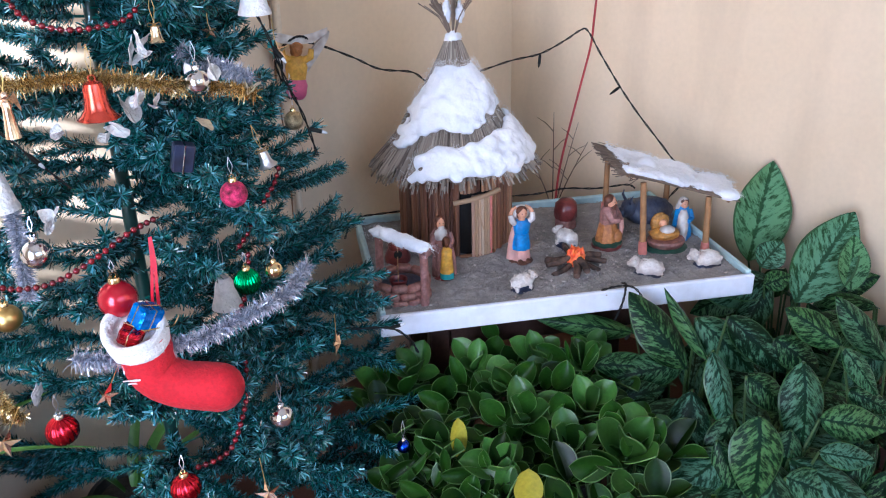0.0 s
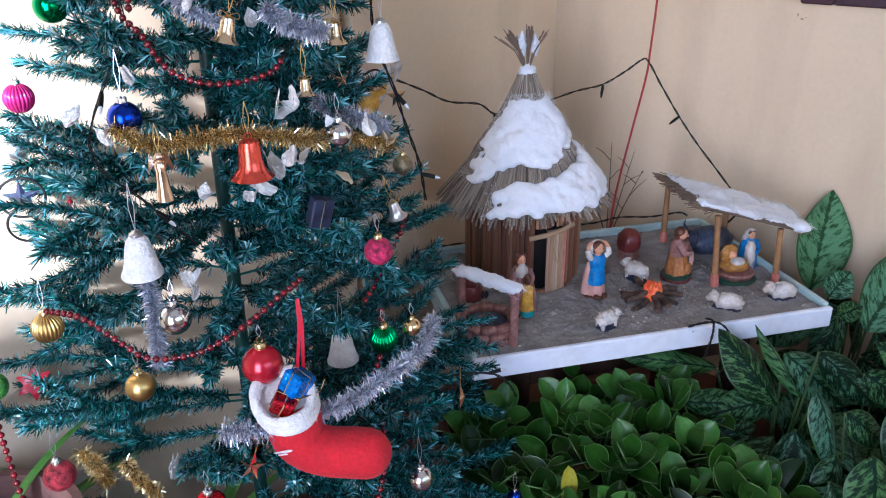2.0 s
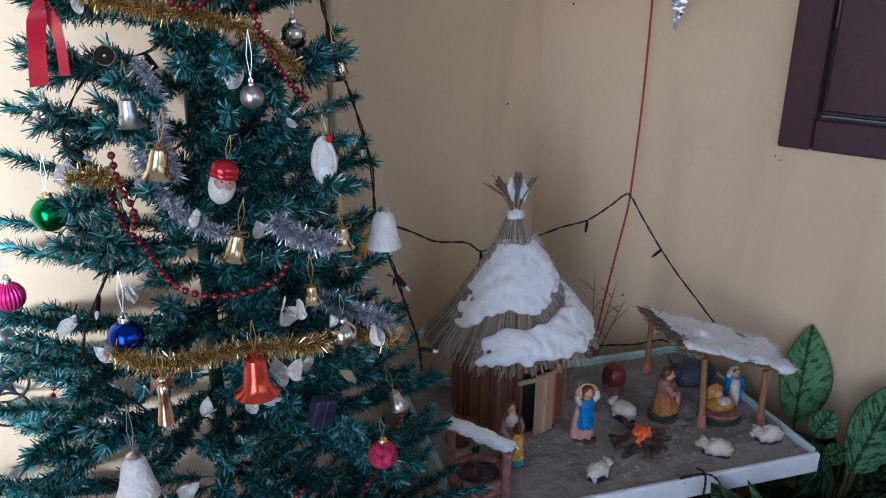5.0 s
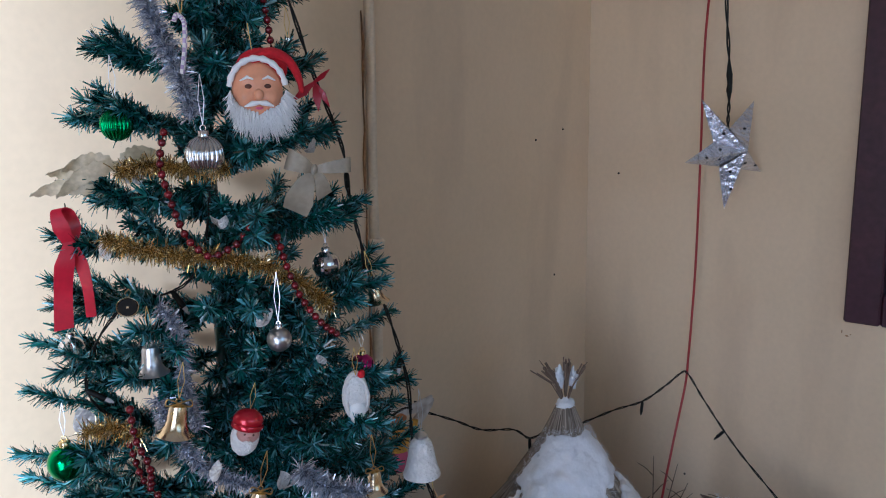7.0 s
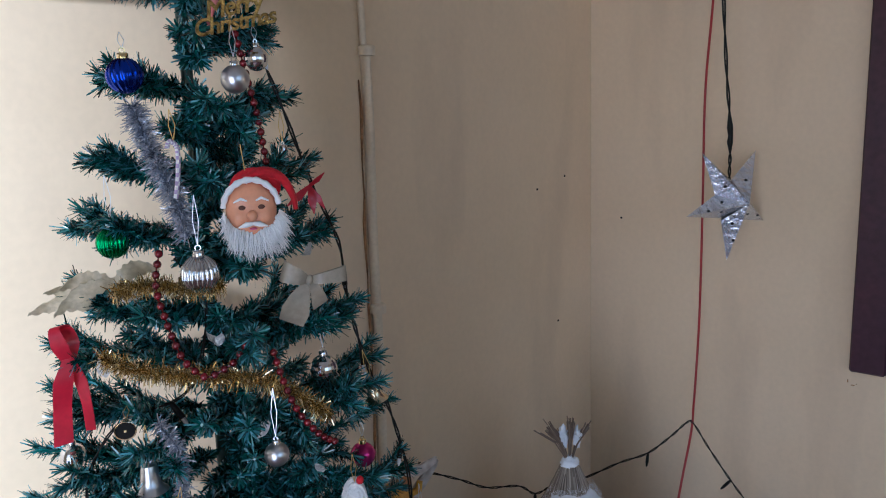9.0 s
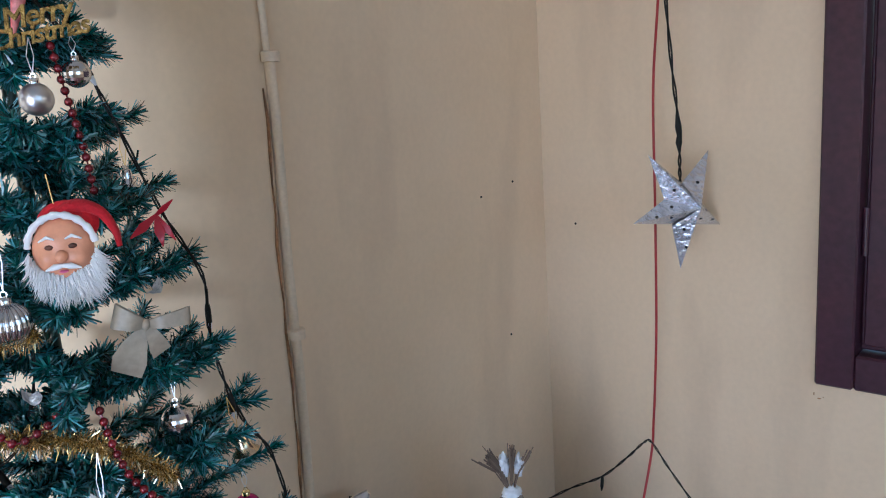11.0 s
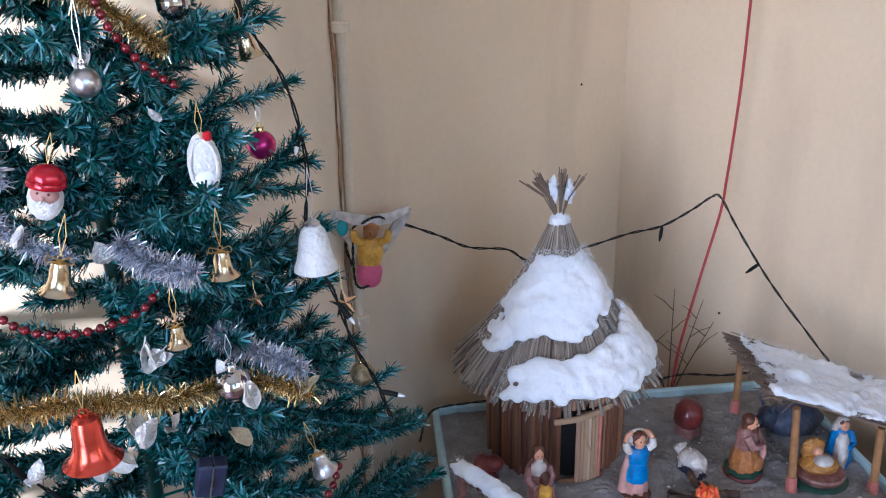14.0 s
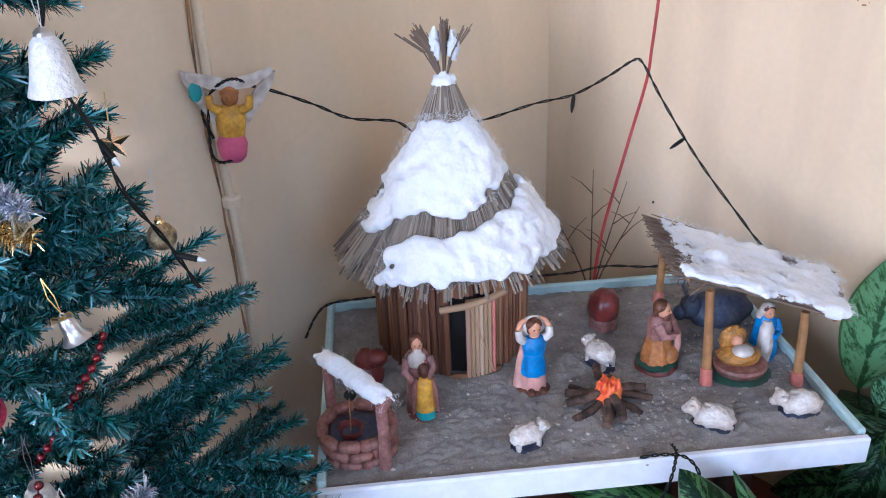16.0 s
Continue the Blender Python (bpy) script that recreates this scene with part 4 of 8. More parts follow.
g.lathe([(0.0185, 0.005), (0.0175, 0.017)], 18, pose(0.008, -0.024, 0), wave=folds(0.05), squash=0.85)
g.slot = 4
g.lathe([(0.0175, 0.017), (0.0145, 0.05), (0.0145, 0.066), (0.007, 0.072)], 18, pose(0.008, -0.024, 0), wave=folds(0.06), squash=0.85)
clay_head(g, (0.008, -0.025, 0.081), 0.0095, 2, 2)
cast("nativity_figure", on_sand(1.062, 1.000, -34) @ Matrix.Diagonal((0.80, 0.85, 1.0, 1)), g, ["cloth_mauve", "cloth_white", "hair", "skin", "cloth_yellow", "teal", "cloth_maroon"],
     "tall bearded clay figure with a child in a yellow robe", "figurine", "nativity figures")

# kneeling figure in ochre, turned to the crib
g = Geo()
g.slot = 5
g.lathe([(0.035, 0), (0.037, 0.006), (0.034, 0.010)], 24, squash=0.9)
g.slot = 4
g.lathe([(0.034, 0.009), (0.035, 0.014), (0.028, 0.019)], 24, wave=folds(0.05), squash=0.9)
g.slot = 0
g.lathe([(0.030, 0.014), (0.028, 0.026), (0.0235, 0.046), (0.0195, 0.062)], 24, wave=folds(0.08), squash=0.85)
g.ball((0.004, -0.018, 0.026), (0.017, 0.014, 0.016), 14, 8)
g.slot = 1
g.lathe([(0.0205, 0.056), (0.0215, 0.074), (0.0190, 0.088), (0.010, 0.096)], 22, wave=folds(0.07), squash=0.85)
g.tube([(0.018, -0.004, 0.086), (0.023, -0.014, 0.066), (0.016, -0.024, 0.058)], [0.0085, 0.008, 0.006], 8)
g.tube([(-0.018, -0.004, 0.086), (-0.021, -0.016, 0.070), (-0.006, -0.026, 0.068)], [0.0085, 0.008, 0.006], 8)
g.slot = 6
g.tube([(0.013, -0.024, 0.062), (0.012, -0.027, 0.046), (0.014, -0.025, 0.030)], [0.0055, 0.005, 0.0045], 8)
clay_head(g, (0, -0.004, 0.104), 0.0125, 3, 2, beard=2)
cast("nativity_figure", on_sand(1.397, 0.822, 12), g, ["cloth_ochre", "cloth_mauve", "hair", "skin", "cloth_green", "cloth_maroon", "rose"],
     "kneeling clay figure in an ochre robe on a green base", "figurine", "nativity figures")

# kneeling figure in a blue cloak
g = Geo()
g.slot = 0
g.lathe([(0.0225, 0.0), (0.0215, 0.02), (0.0180, 0.05), (0.0165, 0.066), (0.010, 0.078)], 22, wave=folds(0.08), squash=0.9)
g.slot = 1
g.lathe([(0.0120, 0.004), (0.0125, 0.03), (0.0110, 0.06), (0.006, 0.072)], 16, pose(-0.004, -0.011, 0), wave=folds(0.08))
g.ball((0, 0.004, 0.072), (0.0150, 0.0125, 0.016), 14, 8)
g.slot = 0
g.tube([(0.014, -0.002, 0.068), (0.016, -0.012, 0.050), (0.004, -0.022, 0.048)], [0.007, 0.007, 0.005], 8)
clay_head(g, (0, -0.005, 0.083), 0.0100, 3, 2, veil=1)
cast("nativity_figure", on_sand(1.537, 0.722, -34), g, ["cloth_blue", "cloth_white", "hair", "skin"],
     "small clay figure in a blue cloak with a white veil", "figurine", "nativity figures")

g = Geo()
g.slot = 2
g.ball((0, 0, 0.006), (0.050, 0.044, 0.010), 20, 8)
g.slot = 3
g.lathe([(0.020, 0.006), (0.032, 0.012), (0.036, 0.022), (0.034, 0.026)], 24, pose(0, -0.004, 0) @ Matrix.Diagonal((1.15, 1, 1, 1)))
g.slot = 0
g.ball((0, 0.004, 0.034), (0.034, 0.026, 0.014), 20, 10, wave=lambda a, t, p: 1 + 0.12 * noise.noise((p.x * 9, p.y * 9, p.z * 9)))
g.ball((-0.004, 0.020, 0.054), (0.022, 0.010, 0.022), 16, 10, wave=lambda a, t, p: 1 + 0.15 * noise.noise((p.x * 9, p.y * 9, p.z * 9)))
g.slot = 1
g.ball((0, -0.006, 0.046), (0.017, 0.014, 0.009), 14, 8)
g.slot = 4
g.ball((-0.002, 0.010, 0.055), 0.009, 12, 8)
cast("crib", on_sand(1.466, 0.722, -32), g, ["basket", "cloth_white", "cloth_green", "terracotta", "skin"], "golden straw crib with a small clay baby shape", "crib")


def sheep_geo(standing=True, big=1.0):
    g = Geo()
    g.slot = 1
    g.ball((0, 0, 0.004), (0.030, 0.019, 0.008), 16, 6)
    if standing:
        g.ball((0.002, 0, 0.012), (0.021, 0.0165, 0.016), 14, 8)
    g.slot = 0
    wool = lambda a, t, p: 1 + 0.22 * noise.noise((p.x * 5, p.y * 5, p.z * 5)) + 0.12 * noise.noise((p.x * 11, p.y * 11, p.z * 11))
    g.ball((0, 0, 0.026 if standing else 0.017), (0.029, 0.018, 0.0175), 20, 12, wave=wool)
    g.ball((-0.027, 0, 0.034 if standing else 0.027), (0.011, 0.010, 0.011), 14, 8, wave=wool)
    g.ball((-0.036, 0, 0.030 if standing else 0.023), (0.007, 0.006, 0.006), 10, 6)
    for s in (-1, 1):
        g.ball((-0.028, s * 0.010, 0.040 if standing else 0.033), (0.004, 0.005, 0.003), 8, 5)
        if standing:
            for x in (-0.017, 0.017):
                g.tube([(x, s * 0.008, 0.018), (x, s * 0.009, 0.003)], [0.006, 0.005], 8)
    return g


for x, y, turn, stand, size, what in ((1.335, 0.884, -100, True, 1.0, "small white clay sheep standing on a dark base"),
                                      (1.111, 0.834, 160, True, 0.86, "white clay sheep grazing near the tray's rim"),
                                      (1.327, 0.680, -62, False, 1.04, "white clay sheep lying on the sand"),
                                      (1.440, 0.612, -40, False, 1.06, "white clay sheep lying beside the shelter post")):
    cast("toy_sheep", on_sand(x, y, turn, size), sheep_geo(stand), ["sheep", "navy"], what, "sheep", "toy sheep")
g = Geo()
lump = lambda a, t, p: 1 + 0.16 * noise.noise((p.x * 2.4, p.y * 2.4, p.z * 2.4 + 3))
g.ball((0, 0, 0.024), (0.062, 0.030, 0.028), 22, 12, wave=lump)
g.ball((-0.058, -0.004, 0.034), (0.020, 0.016, 0.018), 16, 10, wave=lump)
g.ball((-0.078, -0.006, 0.028), (0.012, 0.011, 0.011), 12, 8)
for s in (-1, 1):
    g.tube([(-0.058, s * 0.012, 0.046), (-0.062, s * 0.020, 0.056), (-0.058, s * 0.022, 0.064)], [0.004, 0.003, 0.001], 7)
cast("toy_ox", on_sand(1.575, 0.822, -35) @ Matrix.Diagonal((0.92, 1.1, 1.22, 1)), g, ["ox_grey"], "dark blue-grey clay ox lying under the shelter", "ox")
g = Geo()
rough = lambda a, r, z: 0.92 * r * (1 + 0.20 * noise.noise((2 * math.cos(a), 2 * math.sin(a), z * 45)) + 0.06 * noise.noise((6 * math.cos(a), 6 * math.sin(a), z * 160)))
g.slot = 1
g.lathe([(0.029, 0), (0.031, 0.010), (0.028, 0.024)], 22, wave=rough)
g.slot = 0
g.lathe([(0.028, 0.024), (0.033, 0.034), (0.034, 0.050), (0.030, 0.066), (0.020, 0.078), (0.0, 0.083)], 22, wave=rough)
cast("clay_seated_figure", on_sand(1.435, 0.955, -30, 0.86), g, ["cloth_maroon", "cloth_mauve"], "dark maroon glazed clay figure at the back of the sand", "figurine", "nativity figures")
g = Geo()
g.ball((0, 0, 0.036), (0.020, 0.018, 0.022), 16, 10, wave=lump)
g.lathe([(0.026, 0), (0.028, 0.015), (0.020, 0.032)], 18)
g.ball((0.016, -0.010, 0.046), (0.018, 0.016, 0.013), 14, 8, wave=lump)
cast("clay_kneeling_figure", on_sand(1.052, 1.116, -30), g, ["cloth_maroon"], "dark red-brown clay figure kneeling beside the hut", "figurine", "nativity figures")

# well with its cotton roof
well = empty("toy_well", pose(0.947, 0.996, SAND - 0.004, 0, 0, -31.7) @ Matrix.Diagonal((0.92, 0.92, 0.98, 1)), "clay brick well with a cotton-covered roof", "well")
rng = random.Random(9)
BRICK = [Geo().box((0, 0, 0), (0.0335, 0.017, 0.0158 + 0.001 * k), bevel=0.005).mesh("brick", "terracotta") for k in range(3)]
for ring in range(3):
    for k in range(10):
        a = 2 * math.pi * (k + 0.5 * (ring % 2)) / 10
        r = 0.051 + rng.uniform(-0.0015, 0.0015)
        part("brick", rng.choice(BRICK), None, well, m=pose(r * math.cos(a), r * math.sin(a), 0.009 + 0.0155 * ring, rng.uniform(-4, 4), rng.uniform(-4, 4), math.degrees(a) + 90 + rng.uniform(-4, 4)))
# Black sleeve paints the shade down the well.
part("shaft", Geo().lathe([(0.041, 0.0), (0.041, 0.026)], 20), "dark", well)
part("water", Geo().ball((0, 0, 0.033), (0.043, 0.043, 0.004), 22, 6), "ox_grey", well)
part("bucket", Geo().lathe([(0.012, 0.030), (0.018, 0.046), (0.0195, 0.046), (0.016, 0.033)], 16, pose(-0.010, -0.010, 0.0)), "cloth_maroon", well, "small dark red bucket")
part("rope", Geo().tube([(-0.006, 0.0, 0.112), (-0.008, -0.004, 0.08), (-0.010, -0.010, 0.040)], 0.0011, 6), "bamboo", well)
part("pulley", Geo().ball((-0.006, 0.0, 0.092), (0.009, 0.004, 0.009), 12, 8), "black", well, "small black iron pulley")
for s in (-1, 1):
    part("post", Geo().tube([(s * 0.034, -0.056 * s, 0), (s * 0.035, -0.056 * s, 0.06), (s * 0.034, -0.056 * s, 0.112)], [0.0095, 0.0085, 0.0085], 10), "cloth_mauve", well)
part("roof_bar", Geo().tube([(-0.042, 0.068, 0.118), (0.042, -0.068, 0.118)], 0.009, 8), "cloth_mauve", well)


def well_roof(u, v):
    c = Vector((-0.046 + 0.092 * u, 0.074 - 0.148 * u, 0.120))
    a = -2.2 + 4.4 * v
    n = Vector((0.85 * math.sin(a), 0.52 * math.sin(a), math.cos(a)))
    return c + n * (0.0080 + 0.002 * noise.noise((u * 6, v * 3, 1))), n.normalized()


cotton(well_roof, "snow", well, 0.0080, 3.0, (22, 7), 0.0018)

# open shelter on bamboo posts
shel = empty("shelter", pose(1.50, 0.79, SAND - 0.004), "slanting straw shelter roof with cotton on bamboo posts", "shelter")
ORG = Vector((1.50, 0.79, SAND - 0.004))
posts = (((1.407, 0.740), (1.408, 0.752), 0.160), ((1.500, 0.646), (1.505, 0.653), 0.124), ((1.553, 0.925), (1.555, 0.927), 0.165), ((1.632, 0.812), (1.640, 0.815), 0.122))
for (x, y), (x1, y1), h in posts:
    p, q = Vector((x, y, SAND - 0.004)) - ORG, Vector((x1, y1, SAND - 0.004 + h)) - ORG
    po = part("post", Geo().tube([p, p.lerp(q, 0.5) + Vector((0.001, 0, 0)), q], [0.0070, 0.0066, 0.0062], 10), "bamboo", shel)
    part("pink_foot", Geo().tube([p, p.lerp(q, 0.10), p.lerp(q, 0.2)], [0.0095, 0.0092, 0.0084], 10), "pinkwrap", po, "pink tape round its foot")
C00, C10, C01, C11 = Vector((1.390, 0.787, 0.617)), Vector((1.533, 0.611, 0.556)), Vector((1.540, 0.938, 0.609)), Vector((1.700, 0.714, 0.533))


def shelter_at(u, v):
    """u runs down the slope towards its low end, v from its open edge to the back."""
    return (C00 * (1 - u) + C10 * u) * (1 - v) + (C01 * (1 - u) + C11 * u) * v - ORG


straw = Geo()
rng = random.Random(4)
for k in range(330):
    v = (k % 165) / 164 + rng.uniform(-0.012, 0.012)
    a, b = shelter_at(-0.02 + rng.uniform(-0.07, 0.05), v + rng.uniform(-0.03, 0.03)), shelter_at(1.0 + rng.uniform(-0.06, 0.07), v + rng.uniform(-0.03, 0.03))
    lift = Vector((0, 0, rng.uniform(-0.004, 0.003)))
    straw.tube([a + lift + Vector((0, 0, rng.uniform(-0.006, 0.004))), (a + b) / 2 + lift, b + lift], rng.uniform(0.0008, 0.0017), 4)
for k in range(60):
    v = rng.uniform(-0.06, 0.9)
    a, b = shelter_at(rng.uniform(-0.04, 0.25), v), shelter_at(-0.07 + rng.uniform(-0.05, 0.15), v + rng.uniform(-0.16, 0.02))
    straw.tube([a, b + Vector((0, 0, rng.uniform(-0.016, 0.006)))], rng.uniform(0.0006, 0.0012), 4)
part("straw_roof", straw, "thatch_dark", shel, "loose grey straw")
for u in (0.03, 0.95):
    part("roof_pole", Geo().tube([shelter_at(u, -0.02) - Vector((0, 0, 0.005)), shelter_at(u, 1.0) - Vector((0, 0, 0.005))], 0.0042, 8), "bamboo", shel)
slope_n = (C10 - C00).cross(C01 - C00).normalized()


def shelter_snow(u, v):
    w = 0.10 * noise.noise((u * 5, v * 5, 2)) + 0.05 * noise.noise((u * 14, v * 14, 5))
    return shelter_at(0.04 + 0.99 * u + 0.7 * w, -0.02 + 1.0 * v + w) + Vector((0, 0, 0.004)), slope_n


cotton(shelter_snow, "snow", shel, 0.0085, 11.0, (50, 40), 0.0017, 16, 0.15, 1.2)

# camp fire
fire = empty("camp_fire", pose(1.266, 0.815, SAND - 0.002), "painted flame over crossed charred sticks and ash", "model camp fire")
rng = random.Random(3)
for k in range(12):
    a = 2 * math.pi * k / 12 + rng.uniform(-0.25, 0.25)
    r0, r1 = rng.uniform(0.010, 0.020), rng.uniform(0.050, 0.072)
    z = 0.004 + 0.007 * (k % 3)
    fat = rng.uniform(0.8, 1.25)
    part("log", Geo().tube([(r0 * math.cos(a), r0 * math.sin(a), z + 0.008), (0.5 * (r0 + r1) * math.cos(a + 0.1), 0.5 * (r0 + r1) * math.sin(a + 0.1), z + 0.003), (r1 * math.cos(a), r1 * math.sin(a), z)],
                           [0.0052 * fat, 0.0066 * fat, 0.0055 * fat], 9), "log", fire)
tongue = lambda a, t, p: 1 + 0.34 * max(0, p.z) * math.sin(5 * a + 1) + 0.16 * noise.noise((p.x * 4, p.y * 4, p.z * 4))
g = Geo()
g.ball((0, 0, 0.020), (0.020, 0.019, 0.019), 26, 14, wave=tongue)
flame = part("flame", g, "flame", fire, "orange and red painted flame", smooth="soft")
for k in range(6):
    a = 2 * math.pi * k / 6
    tip = Geo().tube([(0.010 * math.cos(a), 0.010 * math.sin(a), 0.026), (0.013 * math.cos(a), 0.013 * math.sin(a), 0.035), (0.014 * math.cos(a + 0.3), 0.014 * math.sin(a + 0.3), 0.041 + 0.004 * (k % 2))], [0.007, 0.0055, 0.0008], 8)
    part("tongue", tip, "flame", flame, smooth="soft")
core = Geo().ball((-0.007, -0.011, 0.020), (0.011, 0.011, 0.011), 16, 10, wave=tongue)
part("flame_heart", core, "flame_yellow", fire, "yellow painted flame heart", smooth="soft")
g = Geo()
for k in range(240):
    a, r = rng.random() * 6.28, 0.115 * rng.random() ** 0.7
    s = rng.uniform(0.0009, 0.0030) + (0.0015 if k % 9 == 0 else 0)
    g.ball((r * math.cos(a) + 0.004, r * math.sin(a) - 0.035, 0.003), (s, s, s * 0.7), 6, 4)
tagged(part("ash", g, "ash", fire, "pale ash crumbs"), kind="stuff")

# bare twigs at the back of the tray
twigs = empty("bare_twigs", pose(1.546, 1.062, SAND - 0.006), "thin leafless brown twigs stuck in the sand", "twigs")
rng = random.Random(8)
for x, y, h, lean in ((-0.006, 0.004, 0.232, -0.004), (0.004, 0.0, 0.20, 0.05), (-0.014, 0.004, 0.17, -0.075), (0.002, -0.004, 0.15, 0.075)):
    path = [Vector((x + lean * (q / 5) ** 1.3 * 0.9, y - lean * (q / 5) * 0.5, h * q / 5)) for q in range(6)]
    tw = part("twig", Geo().tube(path, [0.0017, 0.0015, 0.0013, 0.0011, 0.0009, 0.0006], 6), "twig", twigs)
    for k in (2, 3, 4):
        s = 1 if k % 2 else -1
        e = path[k] + Vector((s * rng.uniform(0.02, 0.035), -s * rng.uniform(0.02, 0.035), rng.uniform(0.025, 0.045)))
        part("shoot", Geo().tube([path[k], (path[k] + e) / 2 + Vector((0, 0, 0.004)), e], [0.0011, 0.0009, 0.0005], 5), "twig", tw)
# ---- wires, lantern and wall figure ----


def cable(name, pts, radius, material, label, category, twist=0.0, steps=8):
    """One cable, or two twisted together."""
    path = smooth_path(pts, steps)
    base = path[0]
    thing = empty(name, pose(*base), label, category)
    if twist:
        for s in (0, 1):
            out = []
            for i, p in enumerate(path):
                a = i * twist + s * math.pi
                d = (path[min(i + 1, len(path) - 1)] - path[max(i - 1, 0)]).normalized()
                u = d.cross(Vector((0.3, 0.5, 0.81))).normalized()
                out.append(p + (u * math.cos(a) + d.cross(u) * math.sin(a)) * radius * 0.9)
            part("strand", Geo().tube(out, radius * 0.75, 6), material, thing, origin=base)
    else:
        part("strand", Geo().tube(path, radius, 8), material, thing, origin=base)
    return thing, path


def lamp_bud(parent, at, toward, base, glass="clear"):
    """A small bulb in its black holder, on its cable."""
    at, d = Vector(at), Vector(toward).normalized()
    h = part("bulb_holder", Geo().tube([at, at + d * 0.006, at + d * 0.021], [0.0022, 0.0034, 0.0034], 8), "black", parent, origin=base)
    part("bulb", Geo().tube([at + d * 0.0205, at + d * 0.026, at + d * 0.030], [0.0026, 0.0024, 0.0008], 8), glass, h, origin=base)


LINE = [(0.975, 1.352, 0.80), (0.965, 1.352, 0.845), (0.995, 1.345, 0.878), (1.045, 1.321, 0.870), (1.112, 1.286, 0.837), (1.163, 1.259, 0.807), (1.226, 1.226, 0.794), (1.259, 1.209, 0.769),
        (1.293, 1.188, 0.778), (1.351, 1.152, 0.782), (1.423, 1.108, 0.801), (1.481, 1.072, 0.811), (1.541, 1.048, 0.834), (1.580, 1.033, 0.853), (1.597, 1.024, 0.850),
        (1.607, 0.992, 0.798), (1.625, 0.948, 0.727), (1.642, 0.905, 0.666), (1.670, 0.836, 0.578), (1.690, 0.800, 0.52), (1.68, 0.83, 0.463)]
lights, path = cable("string_lights", LINE, 0.0016, "black", "black string lights looped along the wall behind the hut", "string lights", 0.9, 7)
for at, to in (((1.259, 1.209, 0.769), (0, 0, -1)), ((1.481, 1.072, 0.810), (-0.1, 0.05, -1)), ((1.625, 0.948, 0.727), (-0.75, 0.45, -0.55))):
    lamp_bud(lights, at, to, path[0], "black")
cable("red_cable", [(1.540, 1.058, 0.446), (1.556, 1.057, 0.538), (1.609, 1.055, 0.680), (1.654, 1.052, 0.80), (1.664, 1.052, 0.86), (1.674, 1.052, 0.95), (1.681, 1.051, 1.09), (1.681, 1.051, 1.33),
                    (1.679, 1.051, 1.56), (1.708, 1.05, 1.78), (1.725, 1.05, 2.1), (1.74, 1.05, CEIL)], 0.0028, "redwire", "thin red electric cable hanging beside the corner", "cable")
cord, path = cable("lantern_cord", [(1.640, 0.979, 1.378), (1.634, 0.977, 1.41), (1.633, 0.977, 1.452), (1.626, 0.978, 1.516), (1.606, 0.980, 1.612), (1.584, 0.982, 1.764), (1.565, 0.984, 2.0), (1.555, 0.99, CEIL)], 0.0024, "black",
                   "black twin flex holding the foil star", "cord", 0.5, 9)
part("taped_joint", Geo().tube([(1.633, 0.977, 1.440), (1.631, 0.977, 1.455), (1.634, 0.977, 1.468), (1.629, 0.977, 1.485), (1.627, 0.978, 1.51)], [0.003, 0.0062, 0.0050, 0.0064, 0.003], 9), "black", cord, "lumps of black tape", origin=path[0])

star = empty("star_lantern", pose(1.634, 0.970, 1.334, 0, 4, -19), "crumpled silver foil star lantern hanging on a cord", "star lantern")
for k in range(5):
    a0, R0, R1, dep = math.radians(-90 + 72 * k + (4, -3, 2, 6, -5)[k]), (0.124, 0.124, 0.126, 0.134, 0.124)[k], 0.045, 0.044
    tip = Vector((R0 * math.cos(a0), 0.008, R0 * math.sin(a0)))
    l, r = [Vector((R1 * math.cos(a0 + s * math.radians(36)), 0.004, R1 * math.sin(a0 + s * math.radians(36)))) for s in (1, -1)]
    hub, back = Vector((0, -dep, 0)), Vector((0, 0.018, 0))
    g = Geo()
    g.slot = 0
    g.add([hub, l, tip, r, back], [(0, 2, 1), (0, 3, 2)])
    g.slot = 1
    g.add([hub, l, tip, r, back], [(4, 1, 2), (4, 2, 3)])
    arm = part("arm", g, ["silver_foil", "foil_back"], star, smooth=False)
    for q, w, side in ((0.30, 0.30, l), (0.62, 0.06, r), (0.22, 0.42, r)):
        c = hub * (1 - q - w) + tip * q + side * w
        nn = (side - hub).cross(tip - hub).normalized()
        nn = -nn if nn.y > 0 else nn
        part("hole", Geo().lathe([(0.0032, 0.0), (0.0030, 0.0006)], 10, orient(c, (tip - hub), nn)), "dark", arm)

g = Geo()
for s in (-1, 1):
    g.slot = 0
    g.ribbon([(s * 0.066, 0.004, 0.142), (s * 0.055, 0.007, 0.124), (s * 0.042, 0.009, 0.100), (s * 0.030, 0.008, 0.076), (s * 0.022, 0.006, 0.056)], [0.010, 0.030, 0.036, 0.026, 0.008], (1, 0, 0.45 * s), 0.006)
g.slot = 4
g.ball((-0.050, -0.001, 0.112), (0.010, 0.006, 0.016), 10, 8)
g.slot = 0
g.ribbon([(-0.062, 0.003, 0.136), (-0.032, -0.001, 0.128), (0.0, -0.002, 0.124), (0.034, -0.001, 0.130), (0.066, 0.003, 0.146)], [0.012, 0.020, 0.017, 0.020, 0.012], (0, 0.2, 1), 0.008)
g.slot = 3
g.lathe([(0.014, 0.0), (0.021, 0.008), (0.024, 0.03), (0.019, 0.045)], 16, squash=0.7)
g.slot = 1
g.lathe([(0.020, 0.043), (0.021, 0.05), (0.024, 0.068), (0.019, 0.086), (0.012, 0.092)], 16, squash=0.7)
